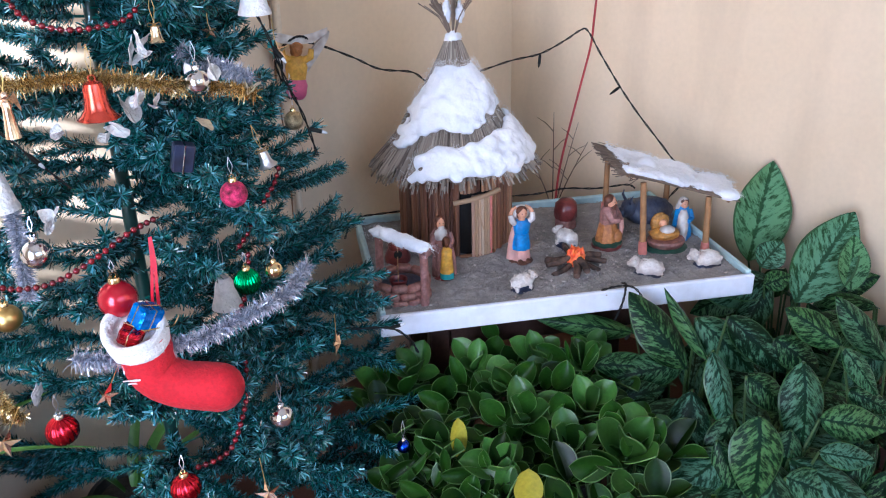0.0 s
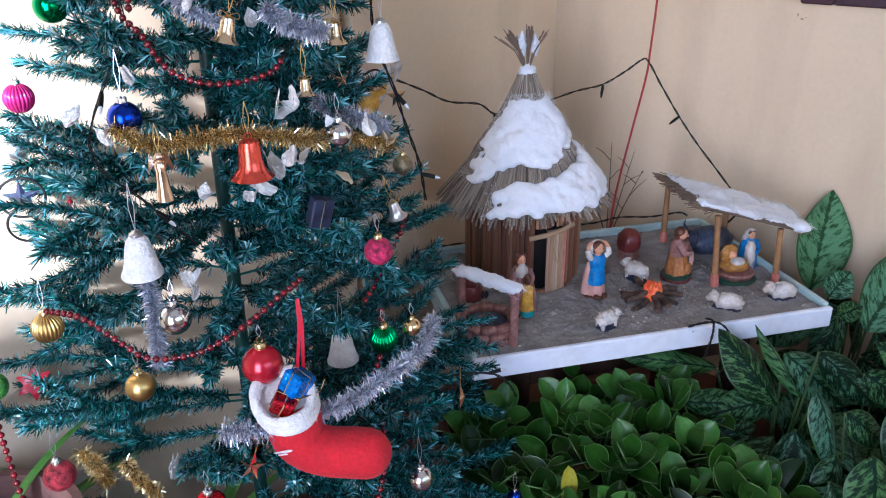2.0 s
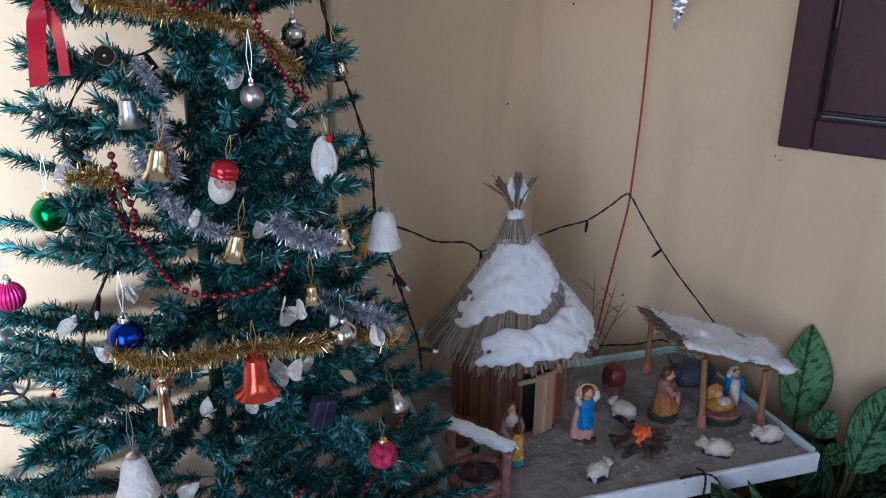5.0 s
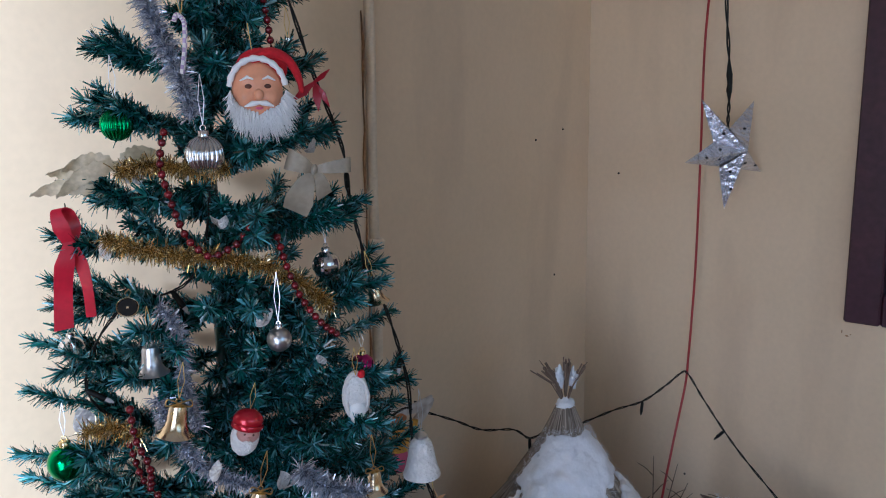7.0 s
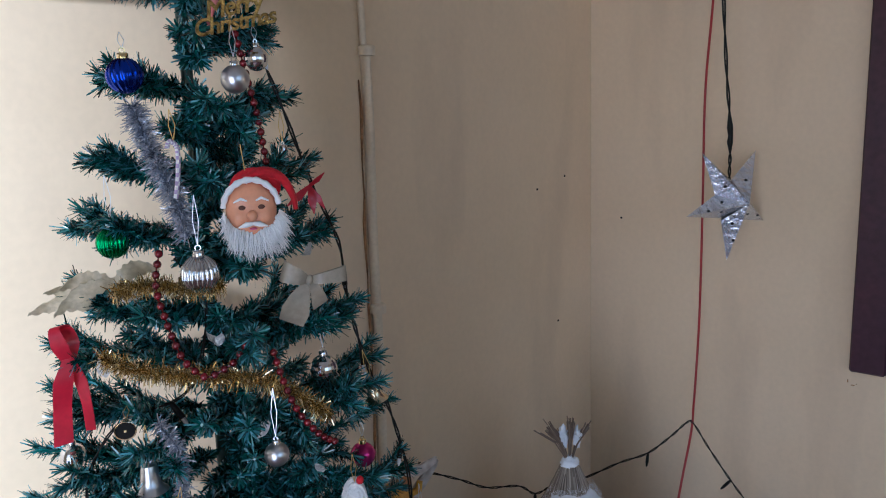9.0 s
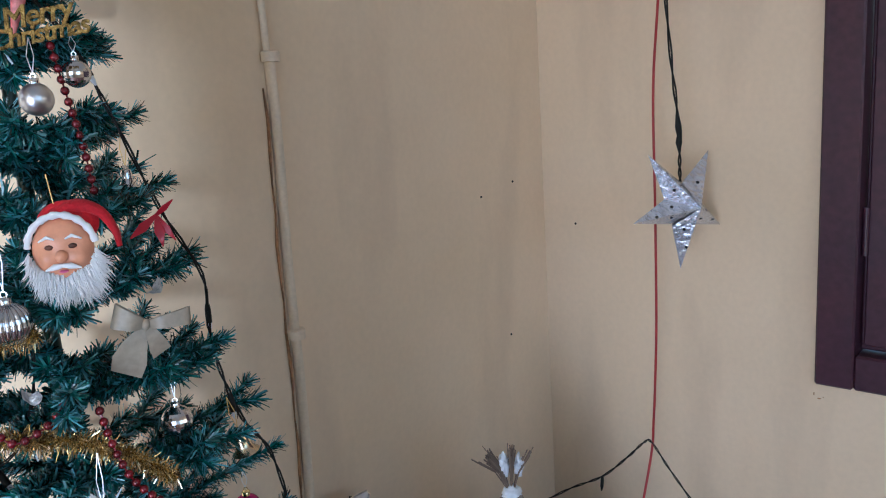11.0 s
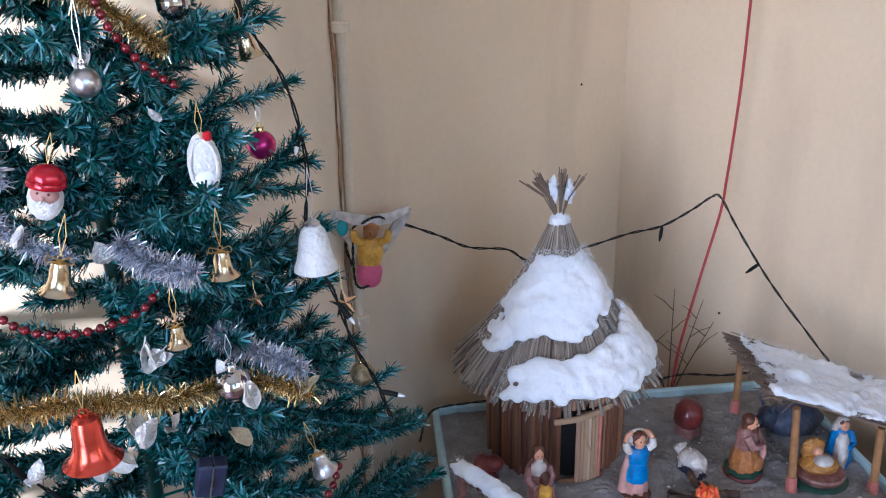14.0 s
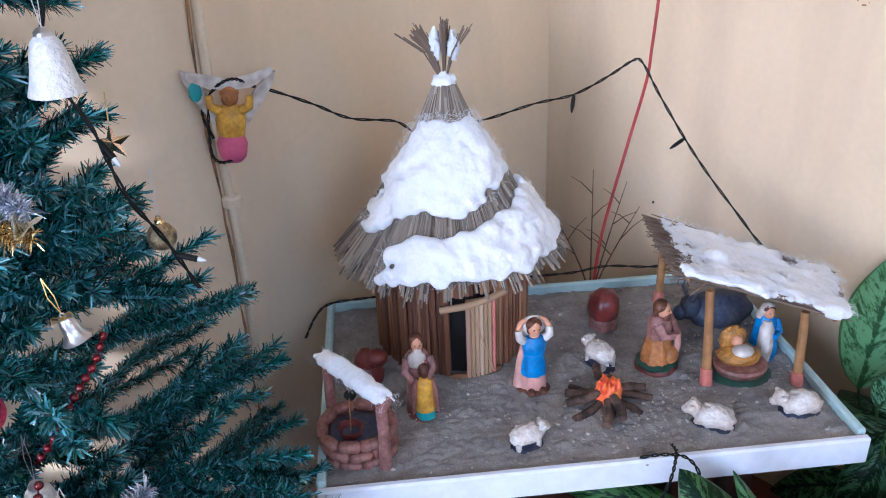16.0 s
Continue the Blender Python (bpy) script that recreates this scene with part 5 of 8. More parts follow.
for s in (-1, 1):
    g.tube([(s * 0.016, -0.004, 0.084), (s * 0.029, -0.008, 0.092), (s * 0.031, -0.006, 0.108)], [0.008, 0.0075, 0.006], 8)
clay_head(g, (0.0, -0.006, 0.106), 0.0135, 2, 2)
cast("angel_figure", pose(0.990, 1.328, 0.766, 0, 5, -30) @ Matrix.Diagonal((0.95, 0.95, 0.95, 1)), g, ["cloth_white", "cloth_yellow", "cloth_ochre", "cloth_pink", "teal", "skin"],
     "painted winged clay figure in yellow and pink on the wall", "figurine")

for pts, what in (([(1.04, 1.27, 0.452), (1.08, 1.30, 0.462), (1.12, 1.315, 0.466), (1.18, 1.285, 0.466), (1.25, 1.235, 0.468)], "black cable lying along the tray's back rim by the hut"),
                  ([(1.335, 1.175, 0.470), (1.42, 1.13, 0.472), (1.50, 1.08, 0.470), (1.56, 1.045, 0.474), (1.62, 0.99, 0.470), (1.68, 0.945, 0.473), (1.70, 0.93, 0.462)], "black cable lying along the tray's back rim by the twigs"),
                  ([(1.190, 0.705, 0.450), (1.205, 0.680, 0.461), (1.222, 0.658, 0.460), (1.226, 0.640, 0.445), (1.222, 0.634, 0.42), (1.205, 0.625, 0.40), (1.16, 0.63, 0.385)], "black cable looped over the tray's front rim"),
                  ([(0.700, 0.975, 0.49), (0.76, 0.935, 0.47), (0.815, 0.895, 0.462), (0.838, 0.872, 0.440), (0.850, 0.862, 0.41)], "black cable running off the tree over the tray's corner"),
                  ([(1.240, 0.690, 0.452), (1.222, 0.672, 0.462), (1.205, 0.662, 0.461), (1.190, 0.658, 0.44), (1.170, 0.660, 0.41)], "black cable crossing the tray's front rim")):
    w, path = cable("loose_cable", pts, 0.0016, "black", what, "cable", 0.9)
    if "running off" in what:
        lamp_bud(w, path[len(path) // 2], (0.4, -0.5, 0.2), path[0])

w, path = cable("loose_cable", [(0.975, 1.318, 0.885), (0.990, 1.310, 0.893), (1.005, 1.308, 0.892), (1.020, 1.310, 0.885), (1.045, 1.325, 0.888)], 0.0016, "black", "black cable looped over the wall figure's head", "cable", 0.9)
w, path = cable("loose_cable", [(0.968, 1.335, 0.86), (0.955, 1.320, 0.82), (0.950, 1.310, 0.79), (0.962, 1.312, 0.775), (0.985, 1.320, 0.770)], 0.0016, "black", "black cable hanging beside the wall figure", "cable", 0.9)

# ---- Christmas tree ----
tree = empty("christmas_tree", pose(TRUNK.x, TRUNK.y, 0), "dark green artificial Christmas tree hung with many ornaments", "christmas tree")
part("trunk", Geo().tube([(0, 0, 0.02), (0, 0, 0.6), (0.004, 0, 1.2), (0, 0, 1.74)], [0.012, 0.011, 0.009, 0.006], 10), "trunk", tree)
for k in range(4):
    a = math.radians(45 + 90 * k)
    part("stand_leg", Geo().tube([(0, 0, 0.10), (0.08 * math.cos(a), 0.08 * math.sin(a), 0.05), (0.17 * math.cos(a), 0.17 * math.sin(a), 0.008)], 0.008, 8), "trunk", tree)


def reach(z, side=0):
    """How far the branches go at a height; the right side is fuller high up and straighter lower down."""
    return 0.054 + 0.270 * (1.75 - z) + side * (0.016 - 0.036 * math.exp(-((z - 0.93) / 0.10) ** 2))


def needle_mesh(length, seed):
    """A branch along +x: a wire with side shoots, each a brush of flat pointed needles."""
    rng = random.Random(seed)
    g = Geo()
    sway = [Vector((length * q / 6, 0.010 * math.sin(q * 1.1 + seed) * length / 0.3, 0.05 * length * (q / 6) ** 2 + rng.uniform(-0.004, 0.004))) for q in range(7)]
    shoots = [sway]
    for k in range(1 + int(length / 0.085)):
        f = rng.uniform(0.30, 0.74)
        s = 1 if k % 2 else -1
        ang = s * rng.uniform(0.30, 0.62)
        ll = min(length * rng.uniform(0.30, 0.46) * (1.2 - 0.5 * f), length * (1.0 - f) * 1.02)
        p0 = Vector((length * f, 0, 0.05 * length * f * f))
        d = Vector((math.cos(ang), math.sin(ang), rng.uniform(-0.12, 0.22)))
        shoots.append([p0 + d * (ll * q / 3) + Vector((0, 0, 0.010 * (q / 3) ** 2)) for q in range(4)])
    vs, fs = [], []
    for path in shoots:
        g.tube(path, [0.0020] * len(path), 5)
        run = spaced(path, 0.0019)
        for i, p in enumerate(run):
            d = (run[min(i + 1, len(run) - 1)] - run[max(i - 1, 0)])
            d = d.normalized() if d.length else Vector((1, 0, 0))
            u = d.cross(Vector((0, 0, 1))).normalized()
            v = d.cross(u)
            f = i / max(1, len(run) - 1)
            if path is sway and f < 0.10:
                continue
            thin = 0.72 + 0.28 * math.sin(i * 0.37 + seed)
            for _ in range(8):
                a = rng.random() * 6.283
                out = u * math.cos(a) + v * math.sin(a)
                ln = rng.uniform(0.010, 0.0188) * (0.85 + 0.15 * thin)
                fwd = rng.uniform(-0.05, 1.35) + (0.5 if f > 0.95 else 0.0)
                way = (out + d * fwd).normalized()
                twist = (d.cross(out) + out.cross(d).cross(out) * rng.uniform(-0.8, 0.8)).normalized()
                w = twist * rng.uniform(0.0009, 0.0015)
                b = p + out * 0.001
                tip = p + way * ln + (d * rng.uniform(-0.004, 0.005) + twist * rng.uniform(-0.004, 0.004) - Vector((0, 0, 0.0015)))
                k = len(vs)
                vs += [b - w, b + w, tip + w * 0.6, tip - w * 0.6]
                fs.append((k, k + 1, k + 2, k + 3))
    g.add(vs, fs)
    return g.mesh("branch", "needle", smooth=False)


LENGTHS = [0.075, 0.10, 0.13, 0.16, 0.20, 0.24, 0.28, 0.32, 0.37, 0.42]
BRANCH = {ln: [needle_mesh(ln, 10 * i + k) for k in range(3)] for i, ln in enumerate(LENGTHS)}
rng = random.Random(21)


# open slots between the boughs, through which the wall shows
SLOTS = [((0.24, 0.82, 0.9), (0.61, 1.37, 0.58)),
         ((0.23, 0.82, 0.83), (0.6, 1.37, 0.45)),
         ((0.27, 0.82, 0.59), (0.54, 1.37, 0.14)),
         ((0.34, 0.82, 0.59), (0.66, 1.37, 0.14)),
         ((0.12, 0.82, 0.73), (0.26, 1.37, 0.38)),
         ((0.18, 0.82, 0.71), (0.49, 1.37, 0.2)),
         ((0.18, 0.82, 1.31), (0.42, 1.37, 1.19)),
         ((0.16, 0.82, 1.24), (0.4, 1.37, 1.06)),
         ((0.18, 0.82, 1.17), (0.44, 1.37, 0.91)),
         ((0.23, 0.82, 1.16), (0.54, 1.37, 0.87)),
         ((0.38, 0.82, 1.08), (0.49, 1.37, 0.86)),
         ((0.54, 0.8, 1.08), (0.76, 1.2, 0.91)),
         ((0.53, 0.8, 1.11), (0.74, 1.2, 0.98))]
SLOTS = [(Vector(a), Vector(b)) for a, b in SLOTS]


def first_slot(az, tip_z, length, lift):
    """How far along a branch it meets an open slot; its full length where it meets none."""
    a, c, s = math.radians(az), math.cos(math.radians(lift)), math.sin(math.radians(lift))
    z0 = tip_z - length * s - 0.05 * length
    for q in range(3, 13):
        r = length * q / 12
        p = Vector((TRUNK.x + r * c * math.cos(a), TRUNK.y + r * c * math.sin(a), z0 + r * s + 0.05 * length * (q / 12) ** 2))
        for u, v in SLOTS:
            d = v - u
            f = max(0.0, min(1.0, (p - u).dot(d) / d.length_squared))
            if (u + d * f - p).length < (0.023 if p.z > 0.62 else 0.040):
                return length * (q - 1) / 12
    return length


def add_branch(az, tip_z, length, lift):
    best = max(((first_slot(az + da, tip_z + dz, length, lift) - 0.0008 * abs(da) - 0.4 * abs(dz), az + da, tip_z + dz) for da in (0, -7, 7, -14, 14, -21, 21) for dz in (0, -0.010, 0.010, -0.02)))
    clear = first_slot(best[1], best[2], length, lift)
    if clear < 0.4 * length:
        return
    az, tip_z = best[1], best[2] - (length - clear) * math.sin(math.radians(lift))
    length = clear
    a = math.radians(az)
    back = (WALL_N - 0.03 - TRUNK.y)
    if math.sin(a) * length > back:
        length = max(0.07, back / math.sin(a))
    ln = min(LENGTHS, key=lambda q: abs(q - length))
    z0 = tip_z - length * math.sin(math.radians(lift)) - 0.05 * length
    m = pose(0, 0, z0, 0, 0, az) @ pose(0, 0, 0, 0, -lift, 0) @ pose(0, 0, 0, rng.uniform(-75, 75), 0, 0) @ Matrix.Diagonal((length / ln, 1, 1, 1))
    part("branch", rng.choice(BRANCH[ln]), None, tree, m=m)


RIGHT = [1.700, 1.647, 1.574, 1.504, 1.426, 1.337, 1.253, 1.175, 1.107, 1.03, 0.970, 0.890, 0.80, 0.72, 0.62, 0.54, 0.46, 0.37, 0.27, 0.16]
LEFT = [1.696, 1.61, 1.514, 1.445, 1.37, 1.315, 1.253, 1.19, 1.128, 1.06, 0.993, 0.93, 0.86, 0.781, 0.70, 0.61, 0.52, 0.43, 0.34, 0.24, 0.14]
for z in RIGHT:
    for a in (-33, -76, 18, -100) if z < 0.75 else (-33, -76, 18, -55, -112) if z > 1.25 else (-33, -76, 18) if z > 1.2 else (-33, -80):
        k = 0 if a == -33 else 1
        az = a + rng.uniform(-9, 9)
        dz = 0 if k == 0 else rng.uniform(-0.014, 0.014)
        add_branch(az, z + dz, reach(z, 1) * (1.0 if k == 0 else rng.uniform(0.84, 1.02)), rng.uniform(4, 16) if k == 0 or z > 0.8 else rng.uniform(-12, 22))
for z in LEFT:
    n = 2 if z < 0.6 else 3
    for k in range(n):
        az = (146, -150, 178)[k] + rng.uniform(-9, 9)
        if k == 1 and 0.55 < z < 0.75:
            continue
        dz = 0 if k == 0 else rng.uniform(-0.014, 0.014)
        add_branch(az, z + dz, reach(z) * (1.0 if k == 0 else rng.uniform(0.84, 1.02)), rng.uniform(4, 16) if k == 0 or z > 0.8 else rng.uniform(-12, 22))
for az, z, ln in ((-39, 0.965, 0.250), (-36, 0.998, 0.252), (-34, 0.905, 0.240), (-26, 0.865, 0.262), (-48, 0.86, 0.26), (-40, 0.585, 0.41), (-30, 0.47, 0.42), (-45, 0.27, 0.50), (-52, 0.36, 0.44), (-20, 0.60, 0.36), (-62, 0.20, 0.46)):
    add_branch(az, z, ln, 17)
for i in range(20):
    z = 1.62 - 0.07 * i
    add_branch(-118 + rng.uniform(-22, 22), z, reach(z) * rng.uniform(0.45, 0.7), rng.uniform(0, 18))
for i in range(78):
    z = 1.56 - 0.0149 * i
    if z > 0.95 or i % 2:
        a = -75 + rng.uniform(-80, 80)
        if not (0.54 < z < 0.76 and a < -80):
            add_branch(a, z, reach(z) * rng.uniform(0.36, 0.60), rng.uniform(0, 30))
for i in range(22):
    z = 1.14 - 0.016 * i
    add_branch(-45 + rng.uniform(-28, 28), z, reach(z) * rng.uniform(0.55, 0.85), rng.uniform(2, 20))
for k in range(5):
    add_branch(72 * k, 1.735, 0.075, 45)

# ---- tree ornaments ----


OUT = 0.016


def hang(name, x, y, z, label, category, group, turn=FACE):
    return empty(name, pose(x - 0.41 * OUT, y - 0.91 * OUT, z, 0, 0, turn), label, category, group)


def thread(parent, z0, length, material="silver_satin", r=0.00042):
    part("thread", Geo().tube([(0, 0, z0), (0.003, 0, z0 + 0.5 * length), (0, 0.004, z0 + length)], r, 5), material, parent)
    part("thread", Geo().tube([(0, 0, z0), (-0.003, 0.001, z0 + 0.5 * length), (0, 0.004, z0 + length)], r, 5), material, parent)


BALLS = {}


def bauble(x, y, z, r, material, label, style="plain", cap="silver", string=0.03):
    b = hang("bauble", x, y, z, label, "bauble", "baubles on the tree", FACE + 17 * math.sin(x * 50))
    key = (style, round(r, 4), material)
    if key not in BALLS:
        if style == "ribbed":
            g = Geo().ball((0, 0, 0), r, 176, 22, wave=lambda a, t, p: 1.02 - 0.13 * math.sin(t) * (1 - abs(math.sin(11 * a)) ** 0.55))
        elif style == "swirl":
            g = Geo().ball((0, 0, 0), r, 84, 20, wave=lambda a, t, p: 1 + 0.04 * math.sin(t) * math.cos(16 * a + 3 * t))
        elif style == "disco":
            g = Geo().ball((0, 0, 0), r, 26, 15)
        elif style == "glitter":
            g = Geo().ball((0, 0, 0), r, 40, 24, wave=lambda a, t, p: 1 + 0.03 * noise.noise((p.x * 16, p.y * 16, p.z * 16)))
        else:
            g = Geo().ball((0, 0, 0), r, 28, 18)
        BALLS[key] = g.mesh("ball", material, "soft" if style == "ribbed" else style != "disco")
    part("ball", BALLS[key], None, b)
    part("cap", Geo().lathe([(0.30 * r, 0.93 * r), (0.31 * r, 1.22 * r), (0.27 * r, 1.26 * r), (0.10 * r, 1.27 * r)], 14), cap, b)
    part("loop", Geo().tube([(0.15 * r * math.cos(a), 0, 1.38 * r + 0.15 * r * math.sin(a)) for a in [i * 0.785 for i in range(8)]], 0.0007, 5, closed=True), cap, b)
    if string:
        thread(b, 1.5 * r, string)
    return b


for row in (
        (0.530, 0.869, 0.802, 0.0175, "pink_glitter", "bright pink glitter-covered round bauble", "glitter", "gold", 0.022),
        (0.326, 1.042, 0.984, 0.0185, "blue", "shiny royal blue glass bauble", "plain", "silver", 0.045),
        (0.331, 1.170, 1.092, 0.0190, "green", "shiny smooth green bauble on thread", "plain", "gold", 0.035),
        (0.309, 1.253, 0.980, 0.0180, "magenta", "ridged magenta bauble near the wall", "ribbed", "silver", 0.02),
        (0.318, 1.318, 0.902, 0.0170, "silver_satin", "satin silver bauble near the wall", "plain", "silver", 0.02),
        (0.543, 0.940, 0.934, 0.0175, "silver", "small mirror silver bauble on thread", "plain", "silver", 0.025),
        (0.532, 0.869, 0.676, 0.0180, "green", "ridged shiny green bauble beside tinsel", "ribbed", "gold", 0.015),
        (0.750, 1.025, 0.826, 0.0152, "pale_gold", "pale gold glitter-covered small bauble", "glitter", "gold", 0.05),
        (0.281, 1.032, 0.668, 0.0180, "gold_satin", "satin gold bauble under red beads", "plain", "gold", 0.03),
        (0.228, 1.122, 0.741, 0.0180, "gold_satin", "ridged gold bauble at a branch tip", "ribbed", "gold", 0.035),
        (0.327, 1.010, 0.748, 0.0195, "silver", "mirror silver bauble beside the stocking", "plain", "silver", 0.02),
        (0.177, 1.195, 0.655, 0.0180, "lime_glitter", "lime green glitter-covered bauble", "glitter", "gold", 0.02),
        (0.378, 0.921, 0.694, 0.0245, "red_ball", "large glossy red bauble above the stocking", "plain", "gold", 0.015),
        (0.272, 0.905, 0.562, 0.0190, "red_metal", "swirled shiny red metallic bauble", "swirl", "silver", 0.02),
        (0.186, 1.081, 0.572, 0.0185, "coral_glitter", "coral pink glitter-covered low bauble", "glitter", "silver", 0.03),
        (0.360, 0.795, 0.478, 0.0185, "red_metal", "small red metallic bauble", "swirl", "gold", 0.02),
        (0.509, 0.792, 0.505, 0.0165, "silver", "mirror silver bauble low on the tree", "plain", "silver", 0.04),
        (0.729, 0.790, 0.326, 0.0115, "blue", "tiny shiny blue bauble on thread", "plain", "silver", 0.03),
        (0.560, 0.845, 0.690, 0.0120, "gold", "tiny shiny gold bauble by tinsel", "plain", "gold", 0.015),
        (0.452, 1.064, 1.404, 0.0190, "silver_dark", "ridged mirror silver bauble below the mask", "ribbed", "silver", 0.05),
        (0.410, 1.152, 1.434, 0.0160, "green", "ridged green bauble with a wire hook", "ribbed", "silver", 0.045),
        (0.380, 1.240, 1.187, 0.0150, "silver", "faceted silver mirror-ball bauble over the cream wall", "disco", "silver", 0.04),
        (0.582, 1.040, 1.273, 0.0158, "silver", "faceted silver mirror-ball bauble on thread", "disco", "silver", 0.045),
        (0.480, 1.000, 1.219, 0.0125, "silver_satin", "satin silver bauble on a thread", "plain", "silver", 0.05),
        (0.687, 1.098, 1.112, 0.0165, "magenta", "shiny magenta bauble with gold cap", "plain", "gold", 0.02),
        (0.495, 1.040, 1.592, 0.0138, "silver_satin", "satin silver bauble near the top", "plain", "silver", 0.03),
        (0.550, 1.078, 1.614, 0.0128, "silver", "small silver mirror-ball bauble on thread", "disco", "silver", 0.015),
        (0.410, 1.092, 1.598, 0.0165, "blue", "ridged royal blue bauble near the top", "swirl", "gold", 0.015),
):
    bauble(*row)


def felt_bell(x, y, z, h, turn, label):
    """A bell of white felt; z is its rim."""
    b = hang("felt_bell", x, y, z, label, "bell", "felt bells", turn)
    wob = lambda a, r, zz: r * (1 + 0.05 * noise.noise((2 * math.cos(a) + x * 9, 2 * math.sin(a), zz * 40)) + 0.02 * noise.noise((9 * math.cos(a), 9 * math.sin(a), zz * 200)))
    part("body", Geo().lathe([(0.36 * h, 0.0), (0.46 * h, 0.006 * h), (0.455 * h, 0.07 * h), (0.40 * h, 0.22 * h), (0.34 * h, 0.45 * h), (0.295 * h, 0.68 * h), (0.245 * h, 0.85 * h), (0.17 * h, 0.95 * h), (0.08 * h, 0.99 * h)], 32, wave=wob), "felt_white", b)
    part("cap", Geo().lathe([(0.15 * h, 0.955 * h), (0.155 * h, 1.02 * h), (0.08 * h, 1.09 * h), (0.02 * h, 1.10 * h)], 14), "silver_satin", b)
    thread(b, 1.08 * h, 0.055)


felt_bell(0.674, 0.986, 0.999, 0.051, -25, "white felt bell with a silver cap")
felt_bell(0.302, 1.018, 0.812, 0.050, -30, "speckled white felt bell with a silver cap")
felt_bell(0.564, 0.985, 0.585, 0.050, -30, "small white felt bell half hidden by branches")


def metal_bell(x, y, z, h, material, label, bow=False, tilt=(0, 0), wide=1.15):
    """A flared bell; z is its middle."""
    h = 0.72 * h if bow else h
    b = empty("metal_bell", pose(x - 0.41 * OUT, y - 0.91 * OUT, z, tilt[0], tilt[1], FACE), label, "bell", "metal bells")
    pr = [(0.0, 0.46), (0.10, 0.455), (0.20, 0.40), (0.235, 0.25), (0.25, 0.0), (0.29, -0.22), (0.38, -0.38), (0.47, -0.46), (0.455, -0.47), (0.36, -0.37), (0.27, -0.2), (0.20, 0.2), (0.0, 0.36)]
    part("body", Geo().lathe([(r * h * wide, zz * h) for r, zz in reversed(pr)], 26), material, b)
    part("clapper", Geo().ball((0, 0, -0.44 * h), 0.10 * h, 12, 8), material, b)
    part("loop", Geo().tube([(0.08 * h * math.cos(a), 0, 0.52 * h + 0.08 * h * math.sin(a)) for a in [i * 0.785 for i in range(8)]], 0.0008, 5, closed=True), material, b)
    if bow:
        g = Geo()
        for s in (-1, 1):
            g.tube(smooth_path([(0, -0.14 * h, 0.5 * h), (s * 0.30 * h, -0.16 * h, 0.62 * h), (s * 0.34 * h, -0.14 * h, 0.42 * h), (0, -0.14 * h, 0.48 * h)], 4), 0.045 * h, 6, flat=0.4)
            g.tube([(0, -0.15 * h, 0.47 * h), (s * 0.2 * h, -0.2 * h, 0.2 * h)], 0.04 * h, 6, flat=0.4)
        part("bow", g, "gold_satin", b, "small gold bow")
    thread(b, 0.58 * h, 0.035, "gold_satin")
    return b


metal_bell(0.410, 0.942, 0.937, 0.048, "orange", "shiny orange-red foil bell", wide=1.1)
metal_bell(0.550, 0.943, 1.055, 0.038, "bell_gold", "small gold bell with a gold bow", True)
metal_bell(0.423, 0.975, 1.072, 0.042, "bell_gold", "gold bell with a gold bow", True, (0, 14))
metal_bell(0.372, 1.020, 1.165, 0.046, "bell_gold", "gold bell with a long rim", True, (0, 10))
metal_bell(0.619, 0.922, 0.817, 0.036, "silver_satin", "small silvery bell tied with a gold bow", True, (0, -16))
metal_bell(0.643, 1.025, 1.231, 0.038, "bell_gold", "small gold bell at a branch tip", True, (0, -12))
metal_bell(0.389, 1.088, 1.205, 0.032, "silver_satin", "small pewter bell on a string")
turned = metal_bell(0.368, 1.084, 1.267, 0.019, "bell_gold", "little gold bell turned up to show its dark mouth", False, (-80, 0))
# Flat black disc paints the shade inside the bell.
part("mouth", Geo().ball((0, 0, -0.0085), (0.0088, 0.0088, 0.0005), 18, 6), "dark", turned, "flat dark disc painted for the shade in the mouth")
metal_bell(0.600, 1.108, 1.512, 0.020, "silver", "tiny silver bell on a gold chain")
metal_bell(0.500, 0.945, 1.000, 0.030, "bell_gold", "small gold bell deep in the branches", True)


def star_orn(x, y, z, r, turn, tilt, label):
    s = empty("star_ornament", pose(x - 0.2 * OUT, y - 0.4 * OUT, z, tilt, 0, turn), label, "star", "metal stars")
    r *= 0.82
    vs = [(0, -0.36 * r, 0), (0, 0.36 * r, 0)]
    for k in range(10):
        a = math.pi / 2 + k * math.pi / 5
        q = r if k % 2 == 0 else 0.40 * r
        vs.append((q * math.cos(a), 0, q * math.sin(a)))
    fs = [(0, 2 + (k + 1) % 10, 2 + k) for k in range(10)] + [(1, 2 + k, 2 + (k + 1) % 10) for k in range(10)]
    part("body", Geo().add(vs, fs), "copper", s, smooth=False)
    part("thread", Geo().tube([(0, 0, r * 0.9), (0.002, 0, r + 0.03)], 0.0006, 5), "gold_satin", s)


star_orn(0.710, 0.990, 0.942, 0.022, -20, -25, "faceted copper-gold star on a thread")
star_orn(0.327, 0.891, 0.585, 0.021, -62, -48, "faceted copper-gold star below the stocking")
star_orn(0.641, 0.824, 0.543, 0.022, 35, 0, "gold star turned edge-on")
star_orn(0.212, 0.925, 0.560, 0.024, -45, -62, "copper star low among the branches")
star_orn(0.447, 0.748, 0.432, 0.022, -20, -50, "copper star under the red baubles")
star_orn(0.385, 1.262, 1.035, 0.012, -20, -20, "small gold star by the wall")
star_orn(0.335, 1.300, 0.900, 0.013, -20, -20, "small dark gold star by the wall")
